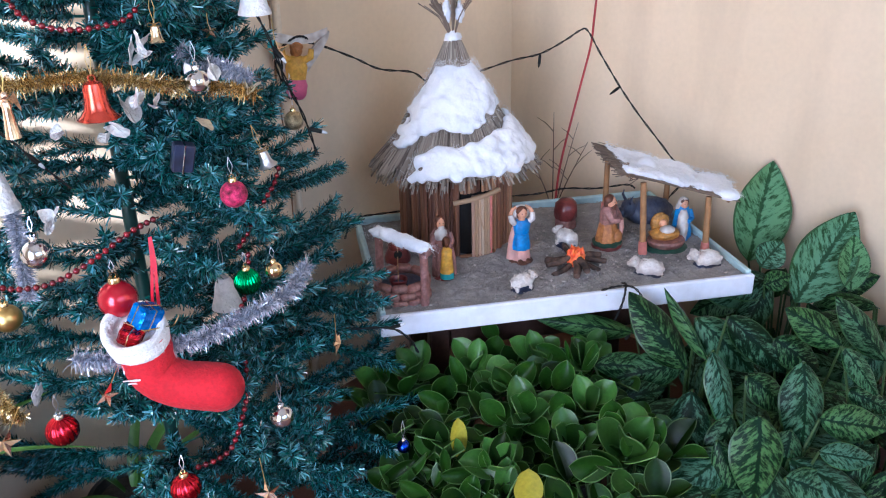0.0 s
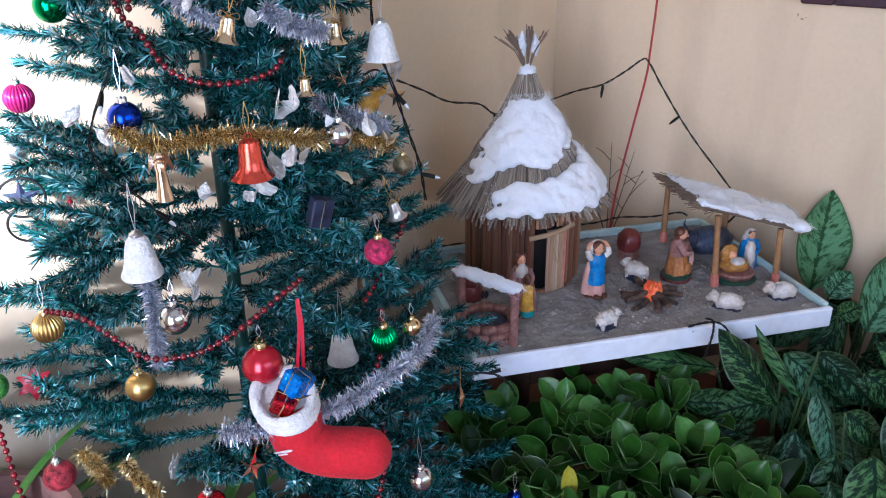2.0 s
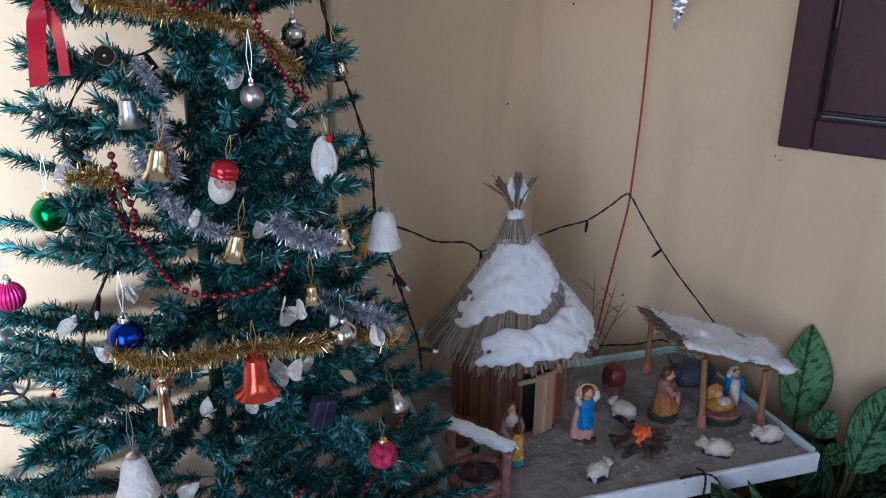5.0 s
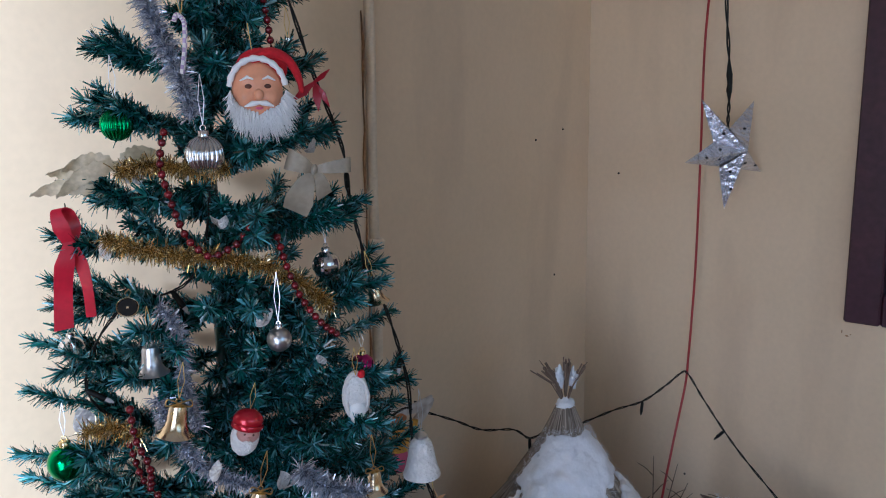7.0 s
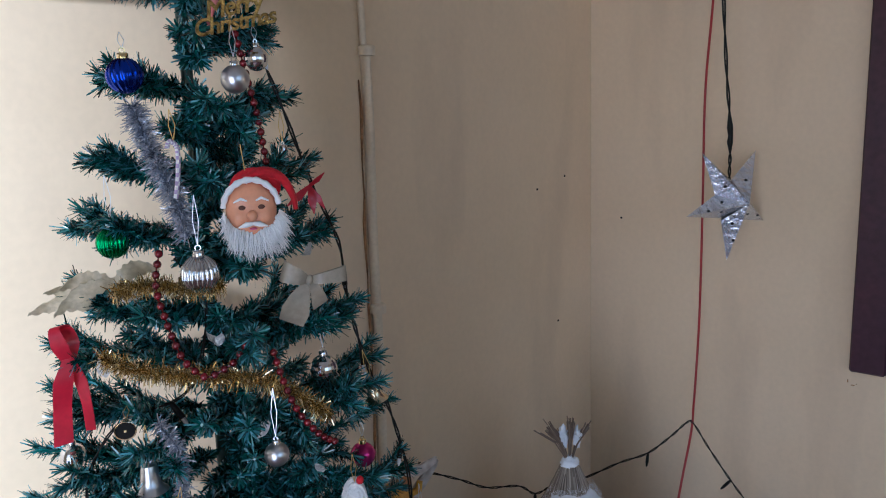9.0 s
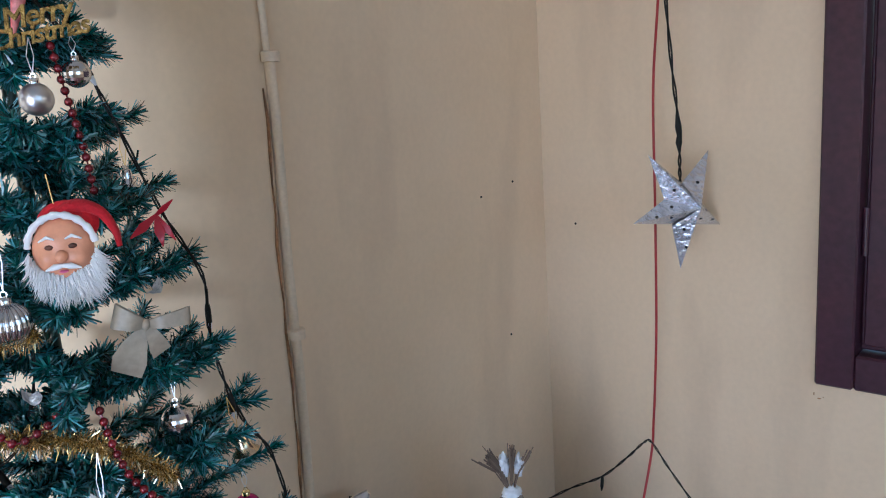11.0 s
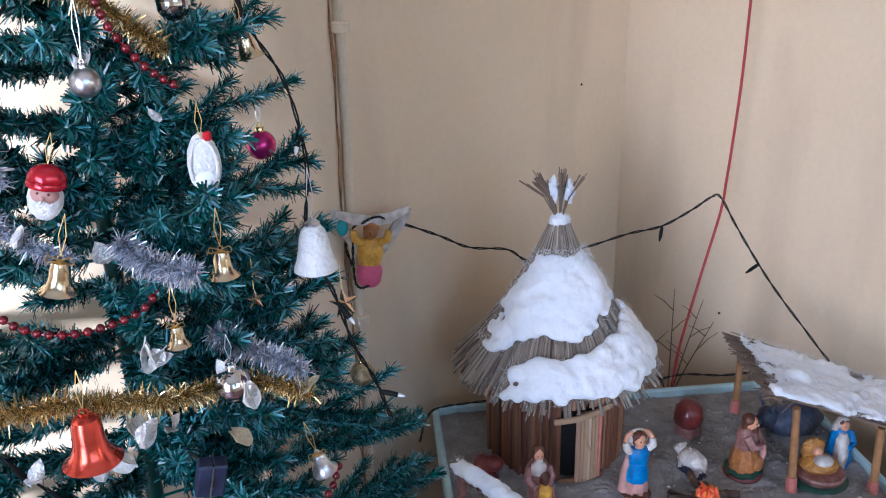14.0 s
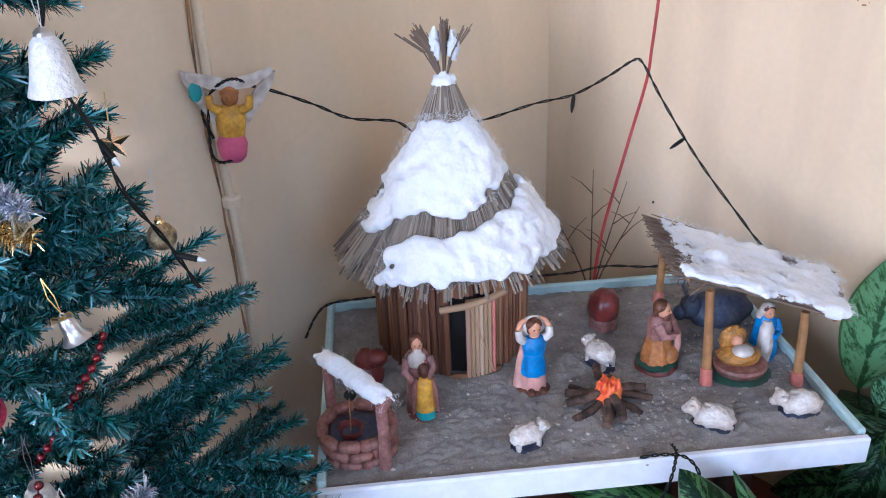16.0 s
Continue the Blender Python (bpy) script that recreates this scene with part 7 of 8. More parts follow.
for pts, r, k, lab, n in (
        ([(0.300, 1.022, 0.978), (0.318, 1.004, 0.962), (0.335, 0.993, 0.955), (0.371, 0.968, 0.958), (0.413, 0.945, 0.959), (0.468, 0.925, 0.945), (0.515, 0.938, 0.930), (0.552, 0.941, 0.922), (0.578, 0.917, 0.919), (0.600, 0.893, 0.910)], 0.022, "tinsel_gold", "bushy gold tinsel garland across the tree", 1400),
        ([(0.384, 1.110, 1.387), (0.405, 1.087, 1.395), (0.433, 1.058, 1.389), (0.464, 1.040, 1.389)], 0.020, "tinsel_gold", "gold tinsel behind the silver bauble", 500),
        ([(0.370, 1.122, 1.322), (0.388, 1.080, 1.312), (0.415, 1.048, 1.306), (0.441, 1.030, 1.301), (0.475, 1.012, 1.292), (0.510, 0.995, 1.268), (0.545, 0.985, 1.236)], 0.022, "tinsel_gold", "gold tinsel garland below the mask", 900),
        ([(0.376, 1.055, 1.168), (0.380, 1.042, 1.135), (0.397, 1.022, 1.100), (0.418, 1.004, 1.080), (0.437, 0.992, 1.072)], 0.017, "tinsel_silver", "silver tinsel garland over the upper branches", 330),
        ([(0.624, 0.852, 0.664), (0.600, 0.842, 0.656), (0.572, 0.830, 0.648), (0.503, 0.825, 0.645), (0.439, 0.835, 0.634), (0.399, 0.850, 0.634), (0.349, 0.868, 0.632), (0.300, 0.900, 0.640)], 0.021, "tinsel_silver", "bushy silver tinsel garland behind the stocking", 1000),
        ([(0.425, 1.110, 1.570), (0.432, 1.089, 1.516), (0.438, 1.069, 1.478), (0.443, 1.062, 1.440)], 0.021, "tinsel_silver", "dense silver tinsel hanging down the front", 520),
        ([(0.400, 1.078, 1.254), (0.409, 1.058, 1.222), (0.403, 1.050, 1.180), (0.403, 1.032, 1.133)], 0.016, "tinsel_silver", "silver tinsel tucked between branches", 280),
        ([(0.467, 0.955, 1.089), (0.476, 0.940, 1.073), (0.492, 0.922, 1.066), (0.508, 0.905, 1.061)], 0.020, "tinsel_silver", "short silver tinsel between two gold bells", 420),
        ([(0.320, 1.100, 1.139), (0.339, 1.079, 1.145), (0.356, 1.057, 1.135)], 0.022, "tinsel_gold", "short gold tinsel tucked among upper branches", 160),
        ([(0.546, 0.975, 0.967), (0.569, 0.949, 0.950), (0.587, 0.928, 0.940), (0.604, 0.905, 0.927)], 0.020, "tinsel_silver", "short silver tinsel by the mirror bauble", 450),
        ([(0.320, 1.050, 0.800), (0.315, 1.030, 0.760), (0.310, 1.025, 0.72), (0.305, 1.02, 0.68)], 0.017, "tinsel_silver", "silver tinsel hanging through the lower branches", 700),
        ([(0.275, 1.235, 0.465), (0.286, 1.215, 0.44), (0.292, 1.205, 0.41)], 0.026, "tinsel_gold", "small gold tinsel tree shape by the wall", 400),
        ([(0.225, 0.99, 0.60), (0.235, 0.985, 0.57), (0.25, 0.975, 0.545)], 0.016, "tinsel_gold", "small knot of dark gold tinsel", 400)):
    tinsel(pts, r, k, lab, n, int(pts[0][2] * 1000))


def leaf_shape(length, wide, cup=0.1, bend=0.2, thick=0.0012, n=8, belly=0.55, wave=0.0, fold=0.0, blunt=0.85, rim=0.0):
    """A leaf along +y with its upper face to +z; its margin takes the second material where it has a rim."""
    g, vs, fs, rims = Geo(), [], [], []
    cols = (-1, -1 + rim, -0.5, 0, 0.5, 1 - rim, 1) if rim else (-1, -0.5, 0, 0.5, 1)
    c = len(cols)
    for side in (0, 1):
        for j in range(n + 1):
            t = j / n
            w = wide / 2 * (math.sin(math.pi * t ** belly) ** blunt if 0 < t < 1 else 0.0)
            w = max(w, 0.0006)
            for s in cols:
                z = cup * abs(s) ** 1.6 * w - bend * length * t * t + fold * w * abs(s) + wave * length * math.sin(t * 11 + 2 * s) * abs(s) ** 2
                vs.append((s * w, length * t, z - (thick if side else 0)))
    k = c * (n + 1)
    for j in range(n):
        for i in range(c - 1):
            a = c * j + i
            (rims if rim and i in (0, c - 2) else fs).extend([(a, a + 1, a + c + 1, a + c), (k + a, k + a + c, k + a + c + 1, k + a + 1)])
        a = c * j
        (rims if rim else fs).extend([(a, a + c, k + a + c, k + a), (a + c - 1, k + a + c - 1, k + a + 2 * c - 1, a + 2 * c - 1)])
    g.add(vs, fs)
    g.slot = 1 if rim else 0
    return g.add([], [tuple(q - len(vs) for q in f) for f in rims])


FOIL = [leaf_shape(0.036 + 0.004 * k, 0.022 + 0.004 * (k % 2), 0.22, 0.25 - 0.2 * k, 0.0006, 14, 0.8, 0.03).mesh("leaf", "white_foil") for k in range(3)]
FOIL_MORE = ((0.437, 0.909, 0.923, 1.5), (0.482, 1.034, 1.222, 1.3), (0.520, 0.850, 0.949, 1.5), (0.463, 0.919, 0.983, 1.5), (0.458, 0.971, 1.068, 1.3), (0.415, 1.121, 1.374, 1.4), (0.391, 1.069, 1.113, 1.3), (0.340, 1.133, 1.123, 1.6), (0.468, 0.958, 0.963, 1.7), (0.452, 0.938, 0.897, 1.9), (0.440, 0.940, 0.883, 1.7),
             (0.350, 0.990, 0.784, 1.5), (0.322, 1.000, 0.734, 1.4), (0.330, 0.910, 0.606, 1.5), (0.265, 0.965, 0.563, 1.5))
rng = random.Random(31)
for x, y, z, big in ((0.400, 1.110, 1.376, 1.2), (0.594, 1.060, 1.396, 1.0), (0.452, 1.038, 1.330, 0.9), (0.535, 0.930, 0.935, 1.2), (0.530, 0.985, 1.177, 0.8), (0.397, 1.004, 1.089, 1.0),
                     (0.474, 0.930, 0.912, 1.2), (0.482, 0.940, 0.974, 1.0), (0.311, 1.045, 0.953, 1.2), (0.363, 0.968, 0.890, 1.2), (0.300, 1.128, 0.963, 1.5), (0.337, 1.034, 1.015, 1.2), (0.374, 1.125, 1.301, 1.1),
                     (0.481, 1.028, 1.308, 0.8), (0.324, 0.955, 0.783, 1.1), (0.412, 0.942, 0.880, 1.1)) + FOIL_MORE:
    fl = empty("foil_flower", pose(x, y, z, rng.uniform(-30, 30), rng.uniform(-30, 30), rng.uniform(-80, 20)), "pearly white foil leaves wired to a branch", "foil ornament", "foil leaves on the tree")
    for k in range(2):
        part("leaf", rng.choice(FOIL), None, fl, m=pose(0, 0, 0, 70 + rng.uniform(-20, 20), rng.uniform(-15, 15), rng.uniform(0, 360)) @ Matrix.Diagonal((0.52 * big, 0.48 * big, 0.5 * big, 1)))

CREAM = [leaf_shape(0.036 + 0.006 * k, 0.026, 0.15, 0.2 - 0.2 * k, 0.0006, 12, 0.8, 0.03).mesh("leaf", "beige_leaf") for k in range(2)]
for x, y, z in ((0.590, 0.896, 0.912), (0.540, 0.910, 0.873)):
    fl = empty("foil_flower", pose(x, y, z, rng.uniform(-30, 30), rng.uniform(-30, 30), rng.uniform(-80, 20)), "crumpled cream-gold cloth leaves wired to a branch", "foil ornament", "cream leaves on the tree")
    for k in range(2):
        part("leaf", rng.choice(CREAM), None, fl, m=pose(0, 0, 0, 70 + rng.uniform(-20, 20), rng.uniform(-15, 15), rng.uniform(0, 360)) @ Matrix.Diagonal((0.7, 0.7, 0.8, 1)))
for x, y, z, n, tilt in ((0.402, 1.140, 1.392, 3, 0), (0.392, 1.160, 1.366, 2, 25)):
    sprig = empty("leaf_sprig", pose(x, y, z, 0, tilt, FACE), "translucent beige cloth leaves wired to a branch", "leaf sprig", "beige leaf sprigs")
    for k in range(n):
        a = math.radians((178, 152, 42)[k])
        pts = [(0.012 * q * math.cos(a), -0.004 * math.sin(q * 1.3), 0.012 * q * math.sin(a) - 0.0012 * q * q) for q in range(6)]
        line = smooth_path(pts, 4)
        edge = [0.003 + 0.017 * math.sin(math.pi * i / (len(line) - 1)) ** 0.7 + 0.0030 * math.sin(i * 1.9) for i in range(len(line))]
        part("leaf", Geo().ribbon(line, edge, (-math.sin(a), 0.25, math.cos(a)), 0.0008), "beige_leaf", sprig)

flower = empty("red_flower", pose(0.272, 1.335, 0.545, 60, 0, -30), "small red cloth flower on a low branch", "flower")
for k in range(6):
    part("petal", Geo().ribbon([(0, 0, 0), (0, 0.012, 0.003), (0, 0.026, -0.002)], [0.004, 0.014, 0.002], (1, 0, 0.2), 0.001, pose(0, 0, 0, 0, 0, 60 * k)), "satin_red", flower)
part("heart", Geo().ball((0, 0, 0.003), 0.004, 10, 6), "gold", flower)
fig = empty("gold_figure_ornament", pose(0.322, 0.976, 0.930, 0, 0, FACE), "little copper-gold winged figure on a thread", "ornament")
g = Geo()
g.lathe([(0.0, -0.030), (0.0095, -0.029), (0.007, -0.012), (0.0055, 0.004), (0.0065, 0.012), (0.003, 0.016)], 16)
g.ball((0, 0, 0.020), 0.0055, 12, 8)
for q in (-1, 1):
    g.ribbon([(0, 0.004, 0.010), (q * 0.008, 0.007, 0.016), (q * 0.013, 0.007, 0.002)], [0.005, 0.013, 0.004], (0.2 * q, 0, 1), 0.0015)
part("body", g, "copper", fig)
thread(fig, 0.025, 0.03, "gold_satin")
dk = empty("dark_gift_box", pose(0.505, 0.935, 0.840, 8, 12, -20), "small dark blue box tied among the branches", "present")
part("wrapped_box", Geo().box((0, 0, 0), (0.028, 0.018, 0.038), bevel=0.002), "navy", dk, smooth=False)
part("silver_cord", Geo().tube([(0.0, -0.0098, 0.0195), (0.0, -0.0098, -0.0195), (0.0, 0.0098, -0.0195), (0.0, 0.0098, 0.0195)], 0.001, 5, closed=True), "silver", dk)
tw, path = cable("tree_string_lights", [(0.50, 1.10, 1.72), (0.548, 1.085, 1.65), (0.575, 1.075, 1.58), (0.612, 1.072, 1.48), (0.655, 1.078, 1.40), (0.642, 1.056, 1.35), (0.640, 1.040, 1.30), (0.660, 1.040, 1.24), (0.700, 1.052, 1.18),
                                        (0.696, 1.018, 1.10), (0.668, 0.985, 1.03), (0.690, 0.975, 0.96), (0.700, 0.960, 0.90), (0.730, 0.965, 0.84), (0.76, 0.98, 0.77)], 0.0016, "black",
                 "black string lights wound down the side of the tree", "string lights", 0.9, 7)
for q, to in ((0.10, (0.3, -0.3, -1)), (0.33, (-0.2, -0.3, -1)), (0.46, (0.1, 0, -1)), (0.62, (-0.5, -0.3, -1)), (0.8, (0.2, -0.5, -0.6)), (0.95, (0.5, -0.4, -0.2))):
    lamp_bud(tw, path[int(q * (len(path) - 1))], to, path[0])
tw2, path = cable("tree_string_lights", [(0.46, 1.12, 1.41), (0.48, 1.10, 1.36), (0.45, 1.10, 1.27), (0.385, 1.14, 1.24), (0.355, 1.16, 1.16), (0.39, 1.12, 1.08), (0.33, 1.14, 0.93), (0.36, 1.08, 0.86), (0.40, 1.05, 0.80)], 0.0012, "black",
                  "black string lights threaded through the tree's front branches", "string lights", 0.9, 7)
for q, to in ((0.07, (-0.5, -0.4, -0.4)), (0.3, (0.2, -0.4, -0.6)), (0.5, (0.5, -0.4, -0.4)), (0.7, (-0.4, -0.4, -0.6)), (0.9, (0.2, -0.6, -0.4))):
    lamp_bud(tw2, path[int(q * (len(path) - 1))], to, path[0])

# ---- potted plants ----


def pot(name, x, y, r, h, material, label, group):
    p = empty(name, pose(x, y, 0), label, "potted plant", group)
    part("pot", Geo().lathe([(0.0, 0.004), (0.70 * r, 0.0), (0.72 * r, 0.01), (0.95 * r, 0.86 * h), (1.04 * r, 0.87 * h), (1.05 * r, h), (0.95 * r, h), (0.90 * r, 0.85 * h)], 28), material, p)
    part("soil", Geo().ball((0, 0, 0.86 * h), (0.90 * r, 0.90 * r, 0.012), 24, 8, wave=lambda a, t, q: 1 + 0.08 * noise.noise((q.x * 6, q.y * 6, q.z * 6))), "soil", p)
    return p


JADE = [leaf_shape(0.072, 0.046, 0.30 + 0.16 * k, 0.03 + 0.07 * k, 0.0016, 12, 1.30, blunt=0.50, rim=0.075).mesh("leaf", ["jade", "jade_rim"]) for k in range(4)]
YOUNG = [leaf_shape(0.072, 0.046, 0.30 + 0.16 * k, 0.03 + 0.07 * k, 0.0016, 12, 1.30, blunt=0.50, rim=0.075).mesh("leaf", ["jade_young", "jade_rim"]) for k in range(3)]
JADE_Y = leaf_shape(0.072, 0.046, 0.25, 0.06, 0.0016, 12, 1.25, blunt=0.48, rim=0.06).mesh("leaf", ["jade_yellow", "jade_yellow"])
rng = random.Random(77)
LIGHT = Vector((-0.66, -0.62, 0.42))
# leaf foot, leaf tip, width; one row of leaves for each side of the bush
CROWNS = [
    [(0.953, 0.521, 0.308, 0.948, 0.536, 0.382, 0.048), (0.963, 0.496, 0.315, 0.995, 0.461, 0.374, 0.047), (0.978, 0.540, 0.318, 0.976, 0.546, 0.382, 0.045), (0.929, 0.487, 0.331, 0.925, 0.484, 0.379, 0.021), (0.902, 0.494, 0.325, 0.834, 0.528, 0.325, 0.044), (0.916, 0.486, 0.315, 0.867, 0.519, 0.344, 0.030), (0.906, 0.481, 0.325, 0.876, 0.461, 0.306, 0.039), (0.952, 0.481, 0.313, 0.974, 0.442, 0.347, 0.027), (0.898, 0.556, 0.266, 0.887, 0.560, 0.314, 0.029), (0.778, 0.564, 0.278, 0.783, 0.569, 0.352, 0.045), (0.818, 0.523, 0.269, 0.794, 0.550, 0.330, 0.043)],
    [(0.803, 0.645, 0.288, 0.818, 0.640, 0.363, 0.038), (0.790, 0.656, 0.297, 0.782, 0.656, 0.343, 0.020), (0.793, 0.719, 0.287, 0.799, 0.723, 0.362, 0.028), (0.782, 0.756, 0.289, 0.776, 0.765, 0.351, 0.049), (0.754, 0.712, 0.283, 0.750, 0.712, 0.336, 0.018), (0.780, 0.661, 0.304, 0.716, 0.686, 0.297, 0.029), (0.919, 0.683, 0.323, 0.922, 0.674, 0.375, 0.037), (0.959, 0.739, 0.329, 0.920, 0.763, 0.360, 0.040), (0.971, 0.755, 0.314, 1.007, 0.706, 0.356, 0.041), (0.893, 0.705, 0.309, 0.857, 0.732, 0.351, 0.041), (0.880, 0.689, 0.324, 0.895, 0.650, 0.346, 0.025)],
    [(0.967, 0.628, 0.305, 0.957, 0.640, 0.365, 0.048), (1.031, 0.690, 0.314, 1.048, 0.668, 0.366, 0.043), (0.913, 0.590, 0.308, 0.925, 0.567, 0.352, 0.042), (0.904, 0.595, 0.305, 0.879, 0.603, 0.335, 0.030), (1.023, 0.710, 0.309, 1.021, 0.707, 0.360, 0.027), (1.115, 0.723, 0.320, 1.059, 0.764, 0.349, 0.032), (1.097, 0.679, 0.316, 1.115, 0.664, 0.383, 0.025), (1.098, 0.699, 0.320, 1.082, 0.716, 0.380, 0.011), (1.039, 0.666, 0.320, 1.048, 0.631, 0.340, 0.028), (1.039, 0.808, 0.304, 1.032, 0.810, 0.356, 0.041), (1.036, 0.848, 0.318, 1.042, 0.832, 0.362, 0.042)],
    [(1.093, 0.880, 0.323, 1.060, 0.899, 0.357, 0.032), (0.942, 0.839, 0.300, 0.922, 0.862, 0.359, 0.027), (0.930, 0.804, 0.301, 0.935, 0.798, 0.359, 0.021), (0.890, 0.967, 0.304, 0.903, 0.935, 0.336, 0.028), (0.890, 0.856, 0.291, 0.906, 0.830, 0.338, 0.048), (0.879, 0.811, 0.294, 0.826, 0.850, 0.326, 0.032), (0.687, 0.804, 0.249, 0.729, 0.748, 0.291, 0.033), (0.704, 0.780, 0.268, 0.739, 0.720, 0.292, 0.017), (0.719, 0.715, 0.255, 0.672, 0.746, 0.285, 0.027), (0.743, 0.653, 0.264, 0.748, 0.643, 0.316, 0.035), (0.796, 0.639, 0.260, 0.813, 0.621, 0.320, 0.031)],
]
jade_at = ((0.95, 0.50), (0.82, 0.70), (1.04, 0.70), (0.86, 0.86))
for k, ((px, py), crown) in enumerate(zip(jade_at, CROWNS)):
    jp = pot("jade_plant", px, py, 0.095, 0.15, "pot_black", "bushy plant with thick rounded glossy green leaves", "round-leaved plants")
    base = Vector((px, py, 0))
    for q, (ax, ay, az, bx, by, bz, w) in enumerate(crown):
        a, b = Vector((ax, ay, az)), Vector((bx, by, bz))
        d = b - a
        yellow = (k, q) in ((0, 9), (1, 2)) or (k == 0 and q == 8)
        nn = LIGHT + Vector((rng.uniform(-0.36, 0.36), rng.uniform(-0.36, 0.36), rng.uniform(-0.25, 0.25)))
        kind = rng.randrange(3)
        m = orient(a - base, d + Vector((0, 0, 0.02 * kind)), nn)
        part("leaf", JADE_Y if yellow else JADE[kind], None, jp, m=m @ Matrix.Diagonal((w / 0.046, d.length / 0.072, 1, 1)))
        foot = Vector((px + 0.5 * max(-0.1, min(0.1, ax - px)), py + 0.5 * max(-0.1, min(0.1, ay - py)), 0.13))
        part("stem", Geo().tube([foot, foot.lerp(a, 0.55) + Vector((0.006, 0.004, 0)), a - d * 0.02], [0.0042, 0.0034, 0.0024], 7), "stem", jp, origin=base)
    # lower whorls in the shade of the crown
    for j in range(13):
        a, r = 2.4 * j + k, 0.125 * math.sqrt((j + 0.5) / 13)
        c = Vector((px + r * math.cos(a), py + r * math.sin(a), rng.uniform(0.225, 0.300)))
        part("stem", Geo().tube([(px + 0.4 * r * math.cos(a), py + 0.4 * r * math.sin(a), 0.13), c], [0.004, 0.0028], 6), "stem", jp, origin=base)
        for q in range(5):
            az = 2.4 * q + j
            el = math.radians(rng.uniform(5, 65))
            d = Vector((math.cos(az) * math.cos(el), math.sin(az) * math.cos(el), math.sin(el)))
            nn = Vector((-math.cos(az) * math.sin(el), -math.sin(az) * math.sin(el), math.cos(el)))
            part("leaf", rng.choice(JADE), None, jp, m=orient(c - base + d * 0.006, d, nn, rng.uniform(0.75, 1.0)))

# bright young rosettes at the top of the bush, and fuller growth under the tray's rim
for k, x, y, z, n, size in ((0, 0.953, 0.499, 0.335, 7, 1.15), (1, 0.808, 0.644, 0.315, 7, 0.95), (1, 0.783, 0.737, 0.305, 6, 0.9), (1, 0.922, 0.680, 0.335, 7, 1.0), (3, 0.959, 0.771, 0.335, 6, 0.95),
                            (2, 1.007, 0.610, 0.340, 6, 0.95), (0, 0.919, 0.584, 0.320, 7, 1.0), (1, 0.783, 0.607, 0.295, 7, 1.0), 
                            (2, 1.13, 0.70, 0.335, 6, 0.95), (3, 0.90, 0.925, 0.335, 6, 0.9), (3, 0.985, 0.845, 0.340, 6, 0.9), (2, 1.085, 0.775, 0.340, 6, 0.9), (2, 1.17, 0.715, 0.335, 6, 0.9), (3, 0.84, 0.97, 0.31, 5, 0.9), (2, 1.03, 0.75, 0.32, 6, 0.9), (0, 1.03, 0.52, 0.30, 6, 1.0), (3, 0.80, 0.83, 0.28, 6, 0.9), (1, 0.71, 0.786, 0.265, 6, 0.9)):
    jp = bpy.data.objects["jade_plant" if k == 0 else "jade_plant.%03d" % k]
    px, py = jade_at[k]
    base, c = Vector((px, py, 0)), Vector((x, y, z - 0.03))
    part("stem", Geo().tube([(px + 0.4 * (x - px), py + 0.4 * (y - py), 0.13), c.lerp(Vector((px, py, 0.2)), 0.3), c], [0.0046, 0.0040, 0.0032], 7), "stem", jp, origin=base)
    for q in range(n):
        az, el = 2.4 * q + 3 * x * 10, math.radians(72 - 9 * q + rng.uniform(-8, 8))
        d = (Vector((math.cos(az) * math.cos(el), math.sin(az) * math.cos(el), math.sin(el))) + Vector((-0.15, -0.15, 0.05))).normalized()
        nn = Vector((-math.cos(az) * math.sin(el), -math.sin(az) * math.sin(el), math.cos(el))) + Vector((-0.5, -0.5, 0.3))
        part("leaf", rng.choice(YOUNG if q < 5 else JADE), None, jp, m=orient(c - base + d * 0.004, d, nn, 1.12 * size * rng.uniform(0.72, 1.0)))

VARI = [leaf_shape(0.165, 0.080, 0.16 if b < 0.2 else -0.50, b, 0.0010, 18, 0.84, 0.012, 0.16 if b < 0.2 else 0.02, blunt=0.78, rim=0.07).mesh("leaf", ["vari", "vari_rim"]) for b in (-0.05, 0.20, 0.36, 0.50)]
PALE_LIT = leaf_shape(0.165, 0.080, 0.16, -0.05, 0.0010, 16, 0.84, 0.010, 0.16, blunt=0.78, rim=0.07).mesh("leaf", ["vari_pale_lit", "vari_rim"])
AGL = {}
centre = {0: (1.20, 0.52), 1: (1.36, 0.38), 2: (1.60, 0.50), 3: (1.13, 0.36), 4: (1.30, 0.20), 5: (1.56, 0.27)}
for k, (px, py) in centre.items():
    AGL[k] = pot("variegated_plant", px, py, 0.10, 0.16, "pot", "leafy plant with large silver-mottled dark green leaves", "variegated plants")
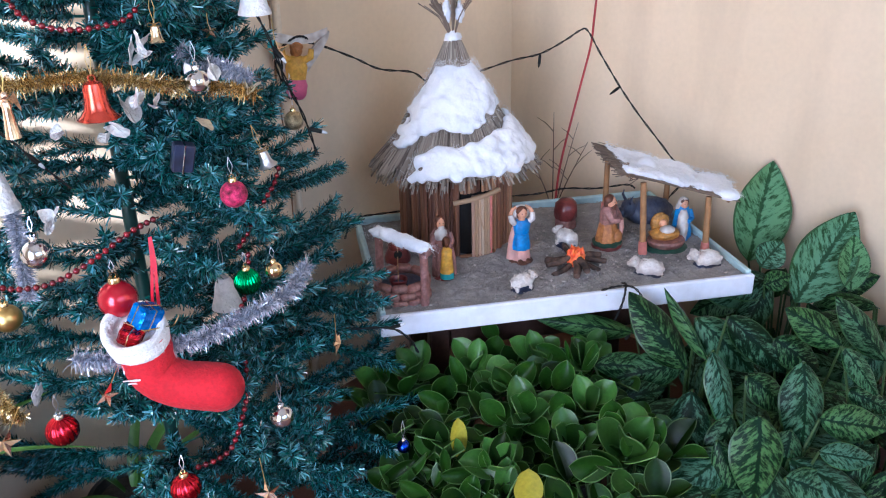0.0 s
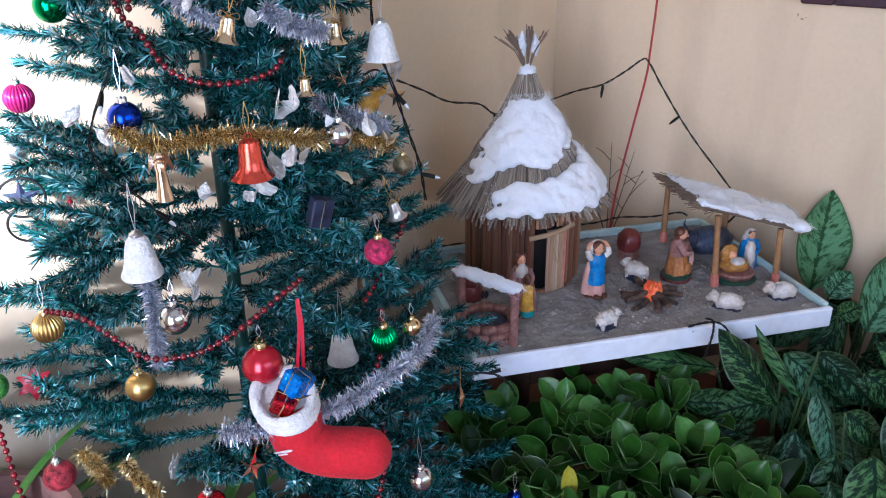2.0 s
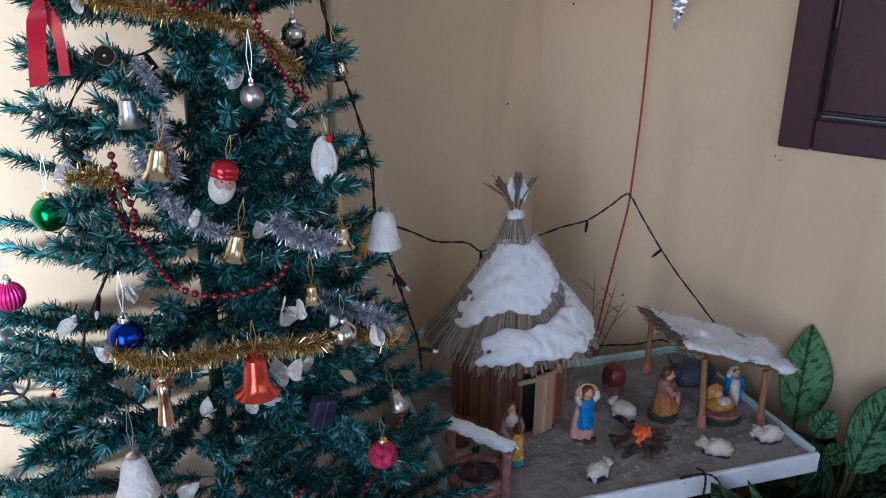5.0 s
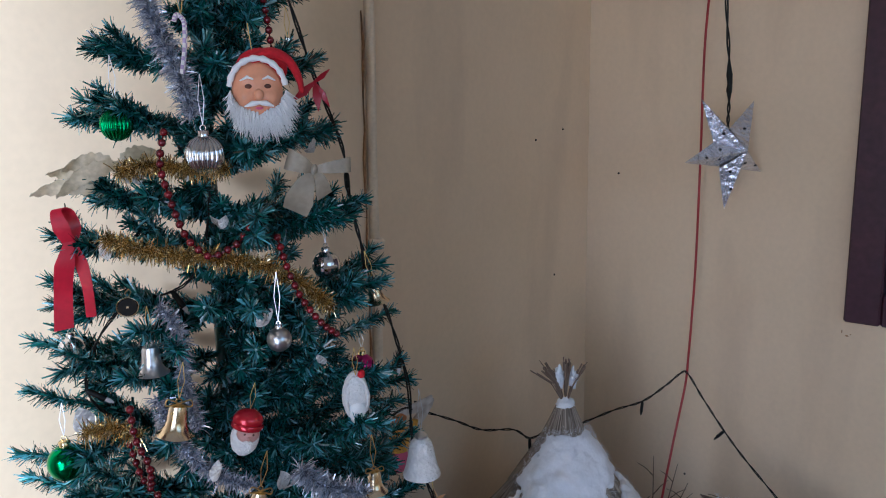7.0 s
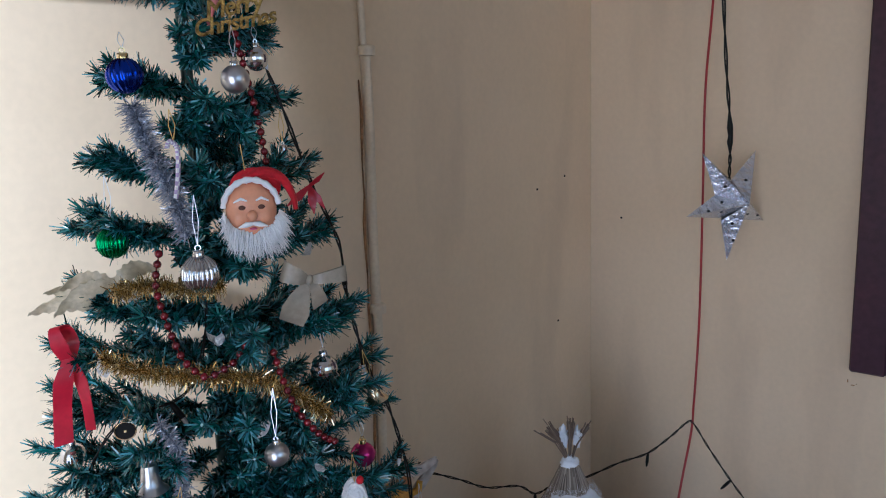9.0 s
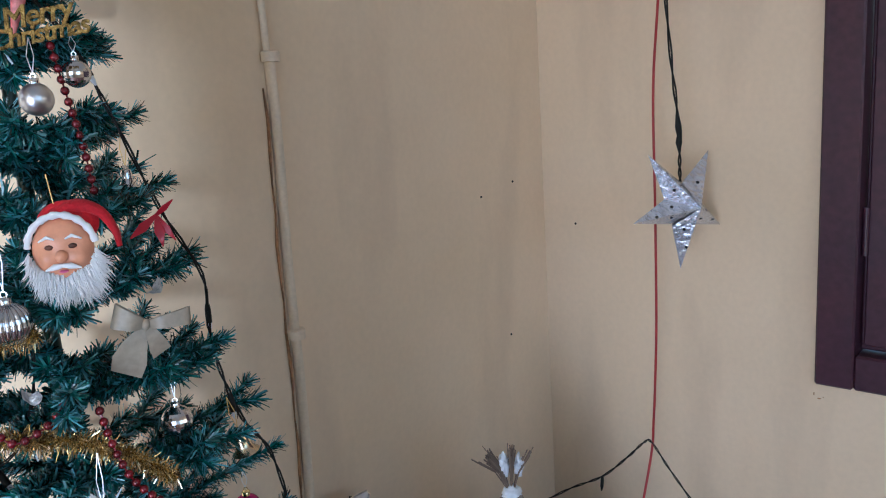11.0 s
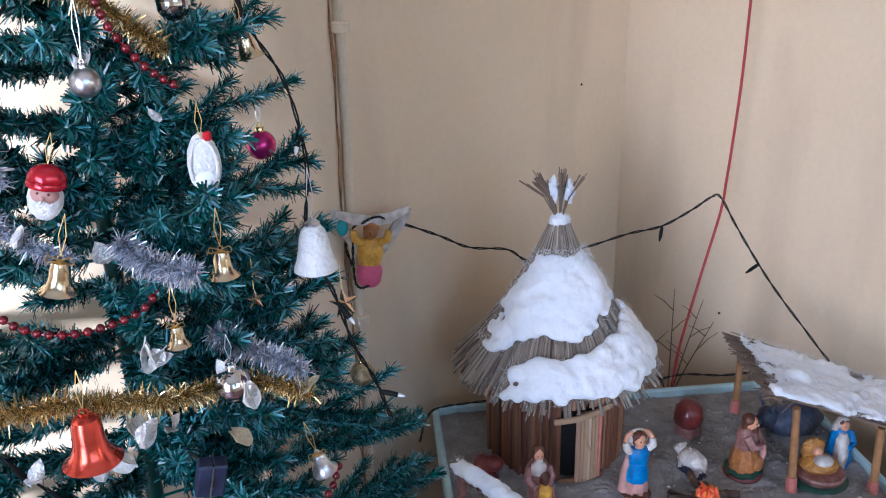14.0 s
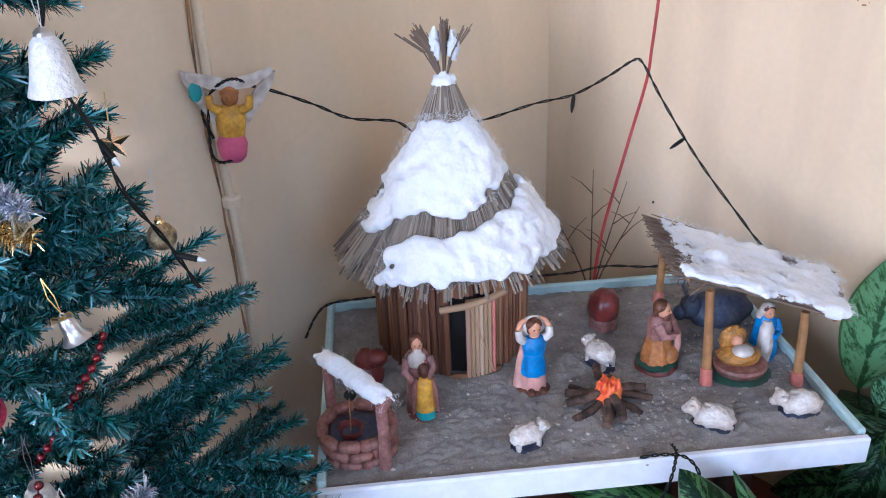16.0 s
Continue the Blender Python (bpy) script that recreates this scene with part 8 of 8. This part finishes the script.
# leaf base, leaf tip, width
LEAVES = [
    [(1.646, 0.605, 0.377, 1.754, 0.623, 0.580, 0.121), (1.569, 0.468, 0.351, 1.711, 0.426, 0.519, 0.118), (1.639, 0.386, 0.377, 1.681, 0.411, 0.483, 0.064), (1.572, 0.552, 0.406, 1.619, 0.532, 0.454, 0.060), (1.364, 0.317, 0.399, 1.320, 0.405, 0.461, 0.056), (1.275, 0.294, 0.446, 1.288, 0.233, 0.374, 0.034), (1.416, 0.254, 0.367, 1.395, 0.346, 0.473, 0.052), (1.214, 0.530, 0.334, 1.190, 0.641, 0.466, 0.075), (1.228, 0.499, 0.360, 1.219, 0.587, 0.480, 0.027), (1.119, 0.670, 0.334, 1.205, 0.573, 0.326, 0.049)],
    [(1.109, 0.470, 0.369, 1.050, 0.442, 0.231, 0.071), (1.143, 0.457, 0.436, 1.120, 0.401, 0.314, 0.049), (1.086, 0.347, 0.389, 1.039, 0.319, 0.271, 0.081), (1.234, 0.339, 0.420, 1.185, 0.301, 0.280, 0.072), (1.203, 0.290, 0.344, 1.272, 0.205, 0.326, 0.058), (1.153, 0.269, 0.318, 1.208, 0.199, 0.302, 0.041), (1.048, 0.394, 0.339, 1.047, 0.331, 0.241, 0.047), (1.123, 0.403, 0.342, 1.068, 0.407, 0.258, 0.049), (1.258, 0.543, 0.420, 1.298, 0.441, 0.330, 0.069), (1.272, 0.490, 0.436, 1.310, 0.389, 0.344, 0.059)],
    [(1.315, 0.418, 0.397, 1.351, 0.344, 0.343, 0.057), (1.198, 0.416, 0.377, 1.229, 0.347, 0.323, 0.054), (1.254, 0.660, 0.345, 1.138, 0.805, 0.375, 0.045), (1.073, 0.631, 0.291, 1.162, 0.548, 0.309, 0.054), (1.281, 0.275, 0.367, 1.318, 0.213, 0.333, 0.040), (1.502, 0.514, 0.402, 1.544, 0.480, 0.418, 0.041), (1.098, 0.296, 0.287, 1.147, 0.221, 0.253, 0.056), (0.994, 0.462, 0.285, 0.948, 0.492, 0.255, 0.041), (1.228, 0.538, 0.342, 1.137, 0.619, 0.318, 0.063), (1.171, 0.321, 0.326, 1.120, 0.315, 0.234, 0.065)],
]
rng = random.Random(41)


def vari_leaf(k, a, b, w, kind, nn, pale=False):
    cx, cy = centre[k]
    base = Vector((cx, cy, 0))
    d = b - a
    m = orient(a - base, d + nn.normalized() * ((-0.05, 0.20, 0.36, 0.50)[kind] * d.length * 0.8), nn)
    part("leaf", PALE_LIT if pale else VARI[kind], None, AGL[k], m=m @ Matrix.Diagonal((w / 0.080, d.length / 0.165, d.length / 0.165, 1)))
    foot = Vector((cx + 0.25 * (a.x - cx), cy + 0.25 * (a.y - cy), 0.14))
    knee = foot.lerp(a, 0.72)
    knee.z = min(knee.z, a.z - 0.07)
    part("stalk", Geo().tube(smooth_path([foot, knee, a], 4), 0.0024, 6), "stem", AGL[k], origin=base)


def nearest_pot(p):
    return min(centre, key=lambda q: (centre[q][0] - p.x) ** 2 + (centre[q][1] - p.y) ** 2)


for rowk, leaves in enumerate(LEAVES):
    for q, (ax, ay, az, bx, by, bz, w) in enumerate(leaves):
        a, b = Vector((ax, ay, az)), Vector((bx, by, bz))
        up = bz > az + 0.03
        nn = LIGHT + Vector((rng.uniform(-0.2, 0.2), rng.uniform(-0.2, 0.2), rng.uniform(-0.05, 0.3)))
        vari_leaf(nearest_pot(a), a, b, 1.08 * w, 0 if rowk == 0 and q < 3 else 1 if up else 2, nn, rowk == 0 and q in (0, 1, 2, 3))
# lower, shaded leaves
for k, (cx, cy) in centre.items():
    for q in range(24 if k in (2, 5) else 15):
        az = 2.4 * q + k
        el = math.radians(rng.uniform(-62, -8) if q % 4 else rng.uniform(0, 30))
        out = rng.uniform(0.03, 0.075)
        p0 = Vector((cx + out * math.cos(az), cy + out * math.sin(az), rng.uniform(0.23, 0.315 if k not in (2, 5) else 0.40)))
        p1 = p0 + 0.14 * Vector((math.cos(az) * math.cos(el), math.sin(az) * math.cos(el), math.sin(el)))
        p1.x, p1.z = min(p1.x, WALL_E - 0.02), min(p1.z, 0.30 if k not in (2, 5) else 0.40)
        vari_leaf(k, p0, p1, rng.uniform(0.055, 0.08), rng.choice((1, 2, 2)), Vector((-0.4 + 0.35 * math.cos(az), -0.5 + 0.35 * math.sin(az), 0.75)))

sp = pot("spider_plant", 0.115, 1.215, 0.125, 0.44, "pot", "potted plant with narrow arching leaves behind the tree", "pots behind the tree")
STRAP = [leaf_shape(0.24, 0.014, 0.6, b, 0.0008, 10, 0.7).mesh("leaf", "strap") for b in (0.2, 0.45, 0.75)]
for q in range(11):
    az = 2.4 * q
    d = Vector((math.cos(az), math.sin(az) * (0.35 if math.sin(az) > 0 else 1.0), rng.uniform(0.3, 0.9))).normalized()
    part("leaf", rng.choice(STRAP), None, sp, m=orient((0.02 * math.cos(az), 0.02 * math.sin(az), 0.38), d, (0, 0.05, 1), rng.uniform(0.75, 1.1)))
sp2 = pot("spider_plant", 0.47, 1.25, 0.085, 0.13, "pot_black", "potted plant with broad dark leaves behind the tree", "pots behind the tree")
for q in range(9):
    az = 2.4 * q + 1
    d = Vector((math.cos(az), math.sin(az) * (0.25 if math.sin(az) > 0 else 1.0), rng.uniform(0.6, 1.5))).normalized()
    part("leaf", rng.choice(STRAP), None, sp2, m=orient((0.02 * math.cos(az), 0.02 * math.sin(az), 0.11), d, (0, 0.05, 1), rng.uniform(0.7, 1.0)) @ Matrix.Diagonal((2.0, 1, 1, 1)))
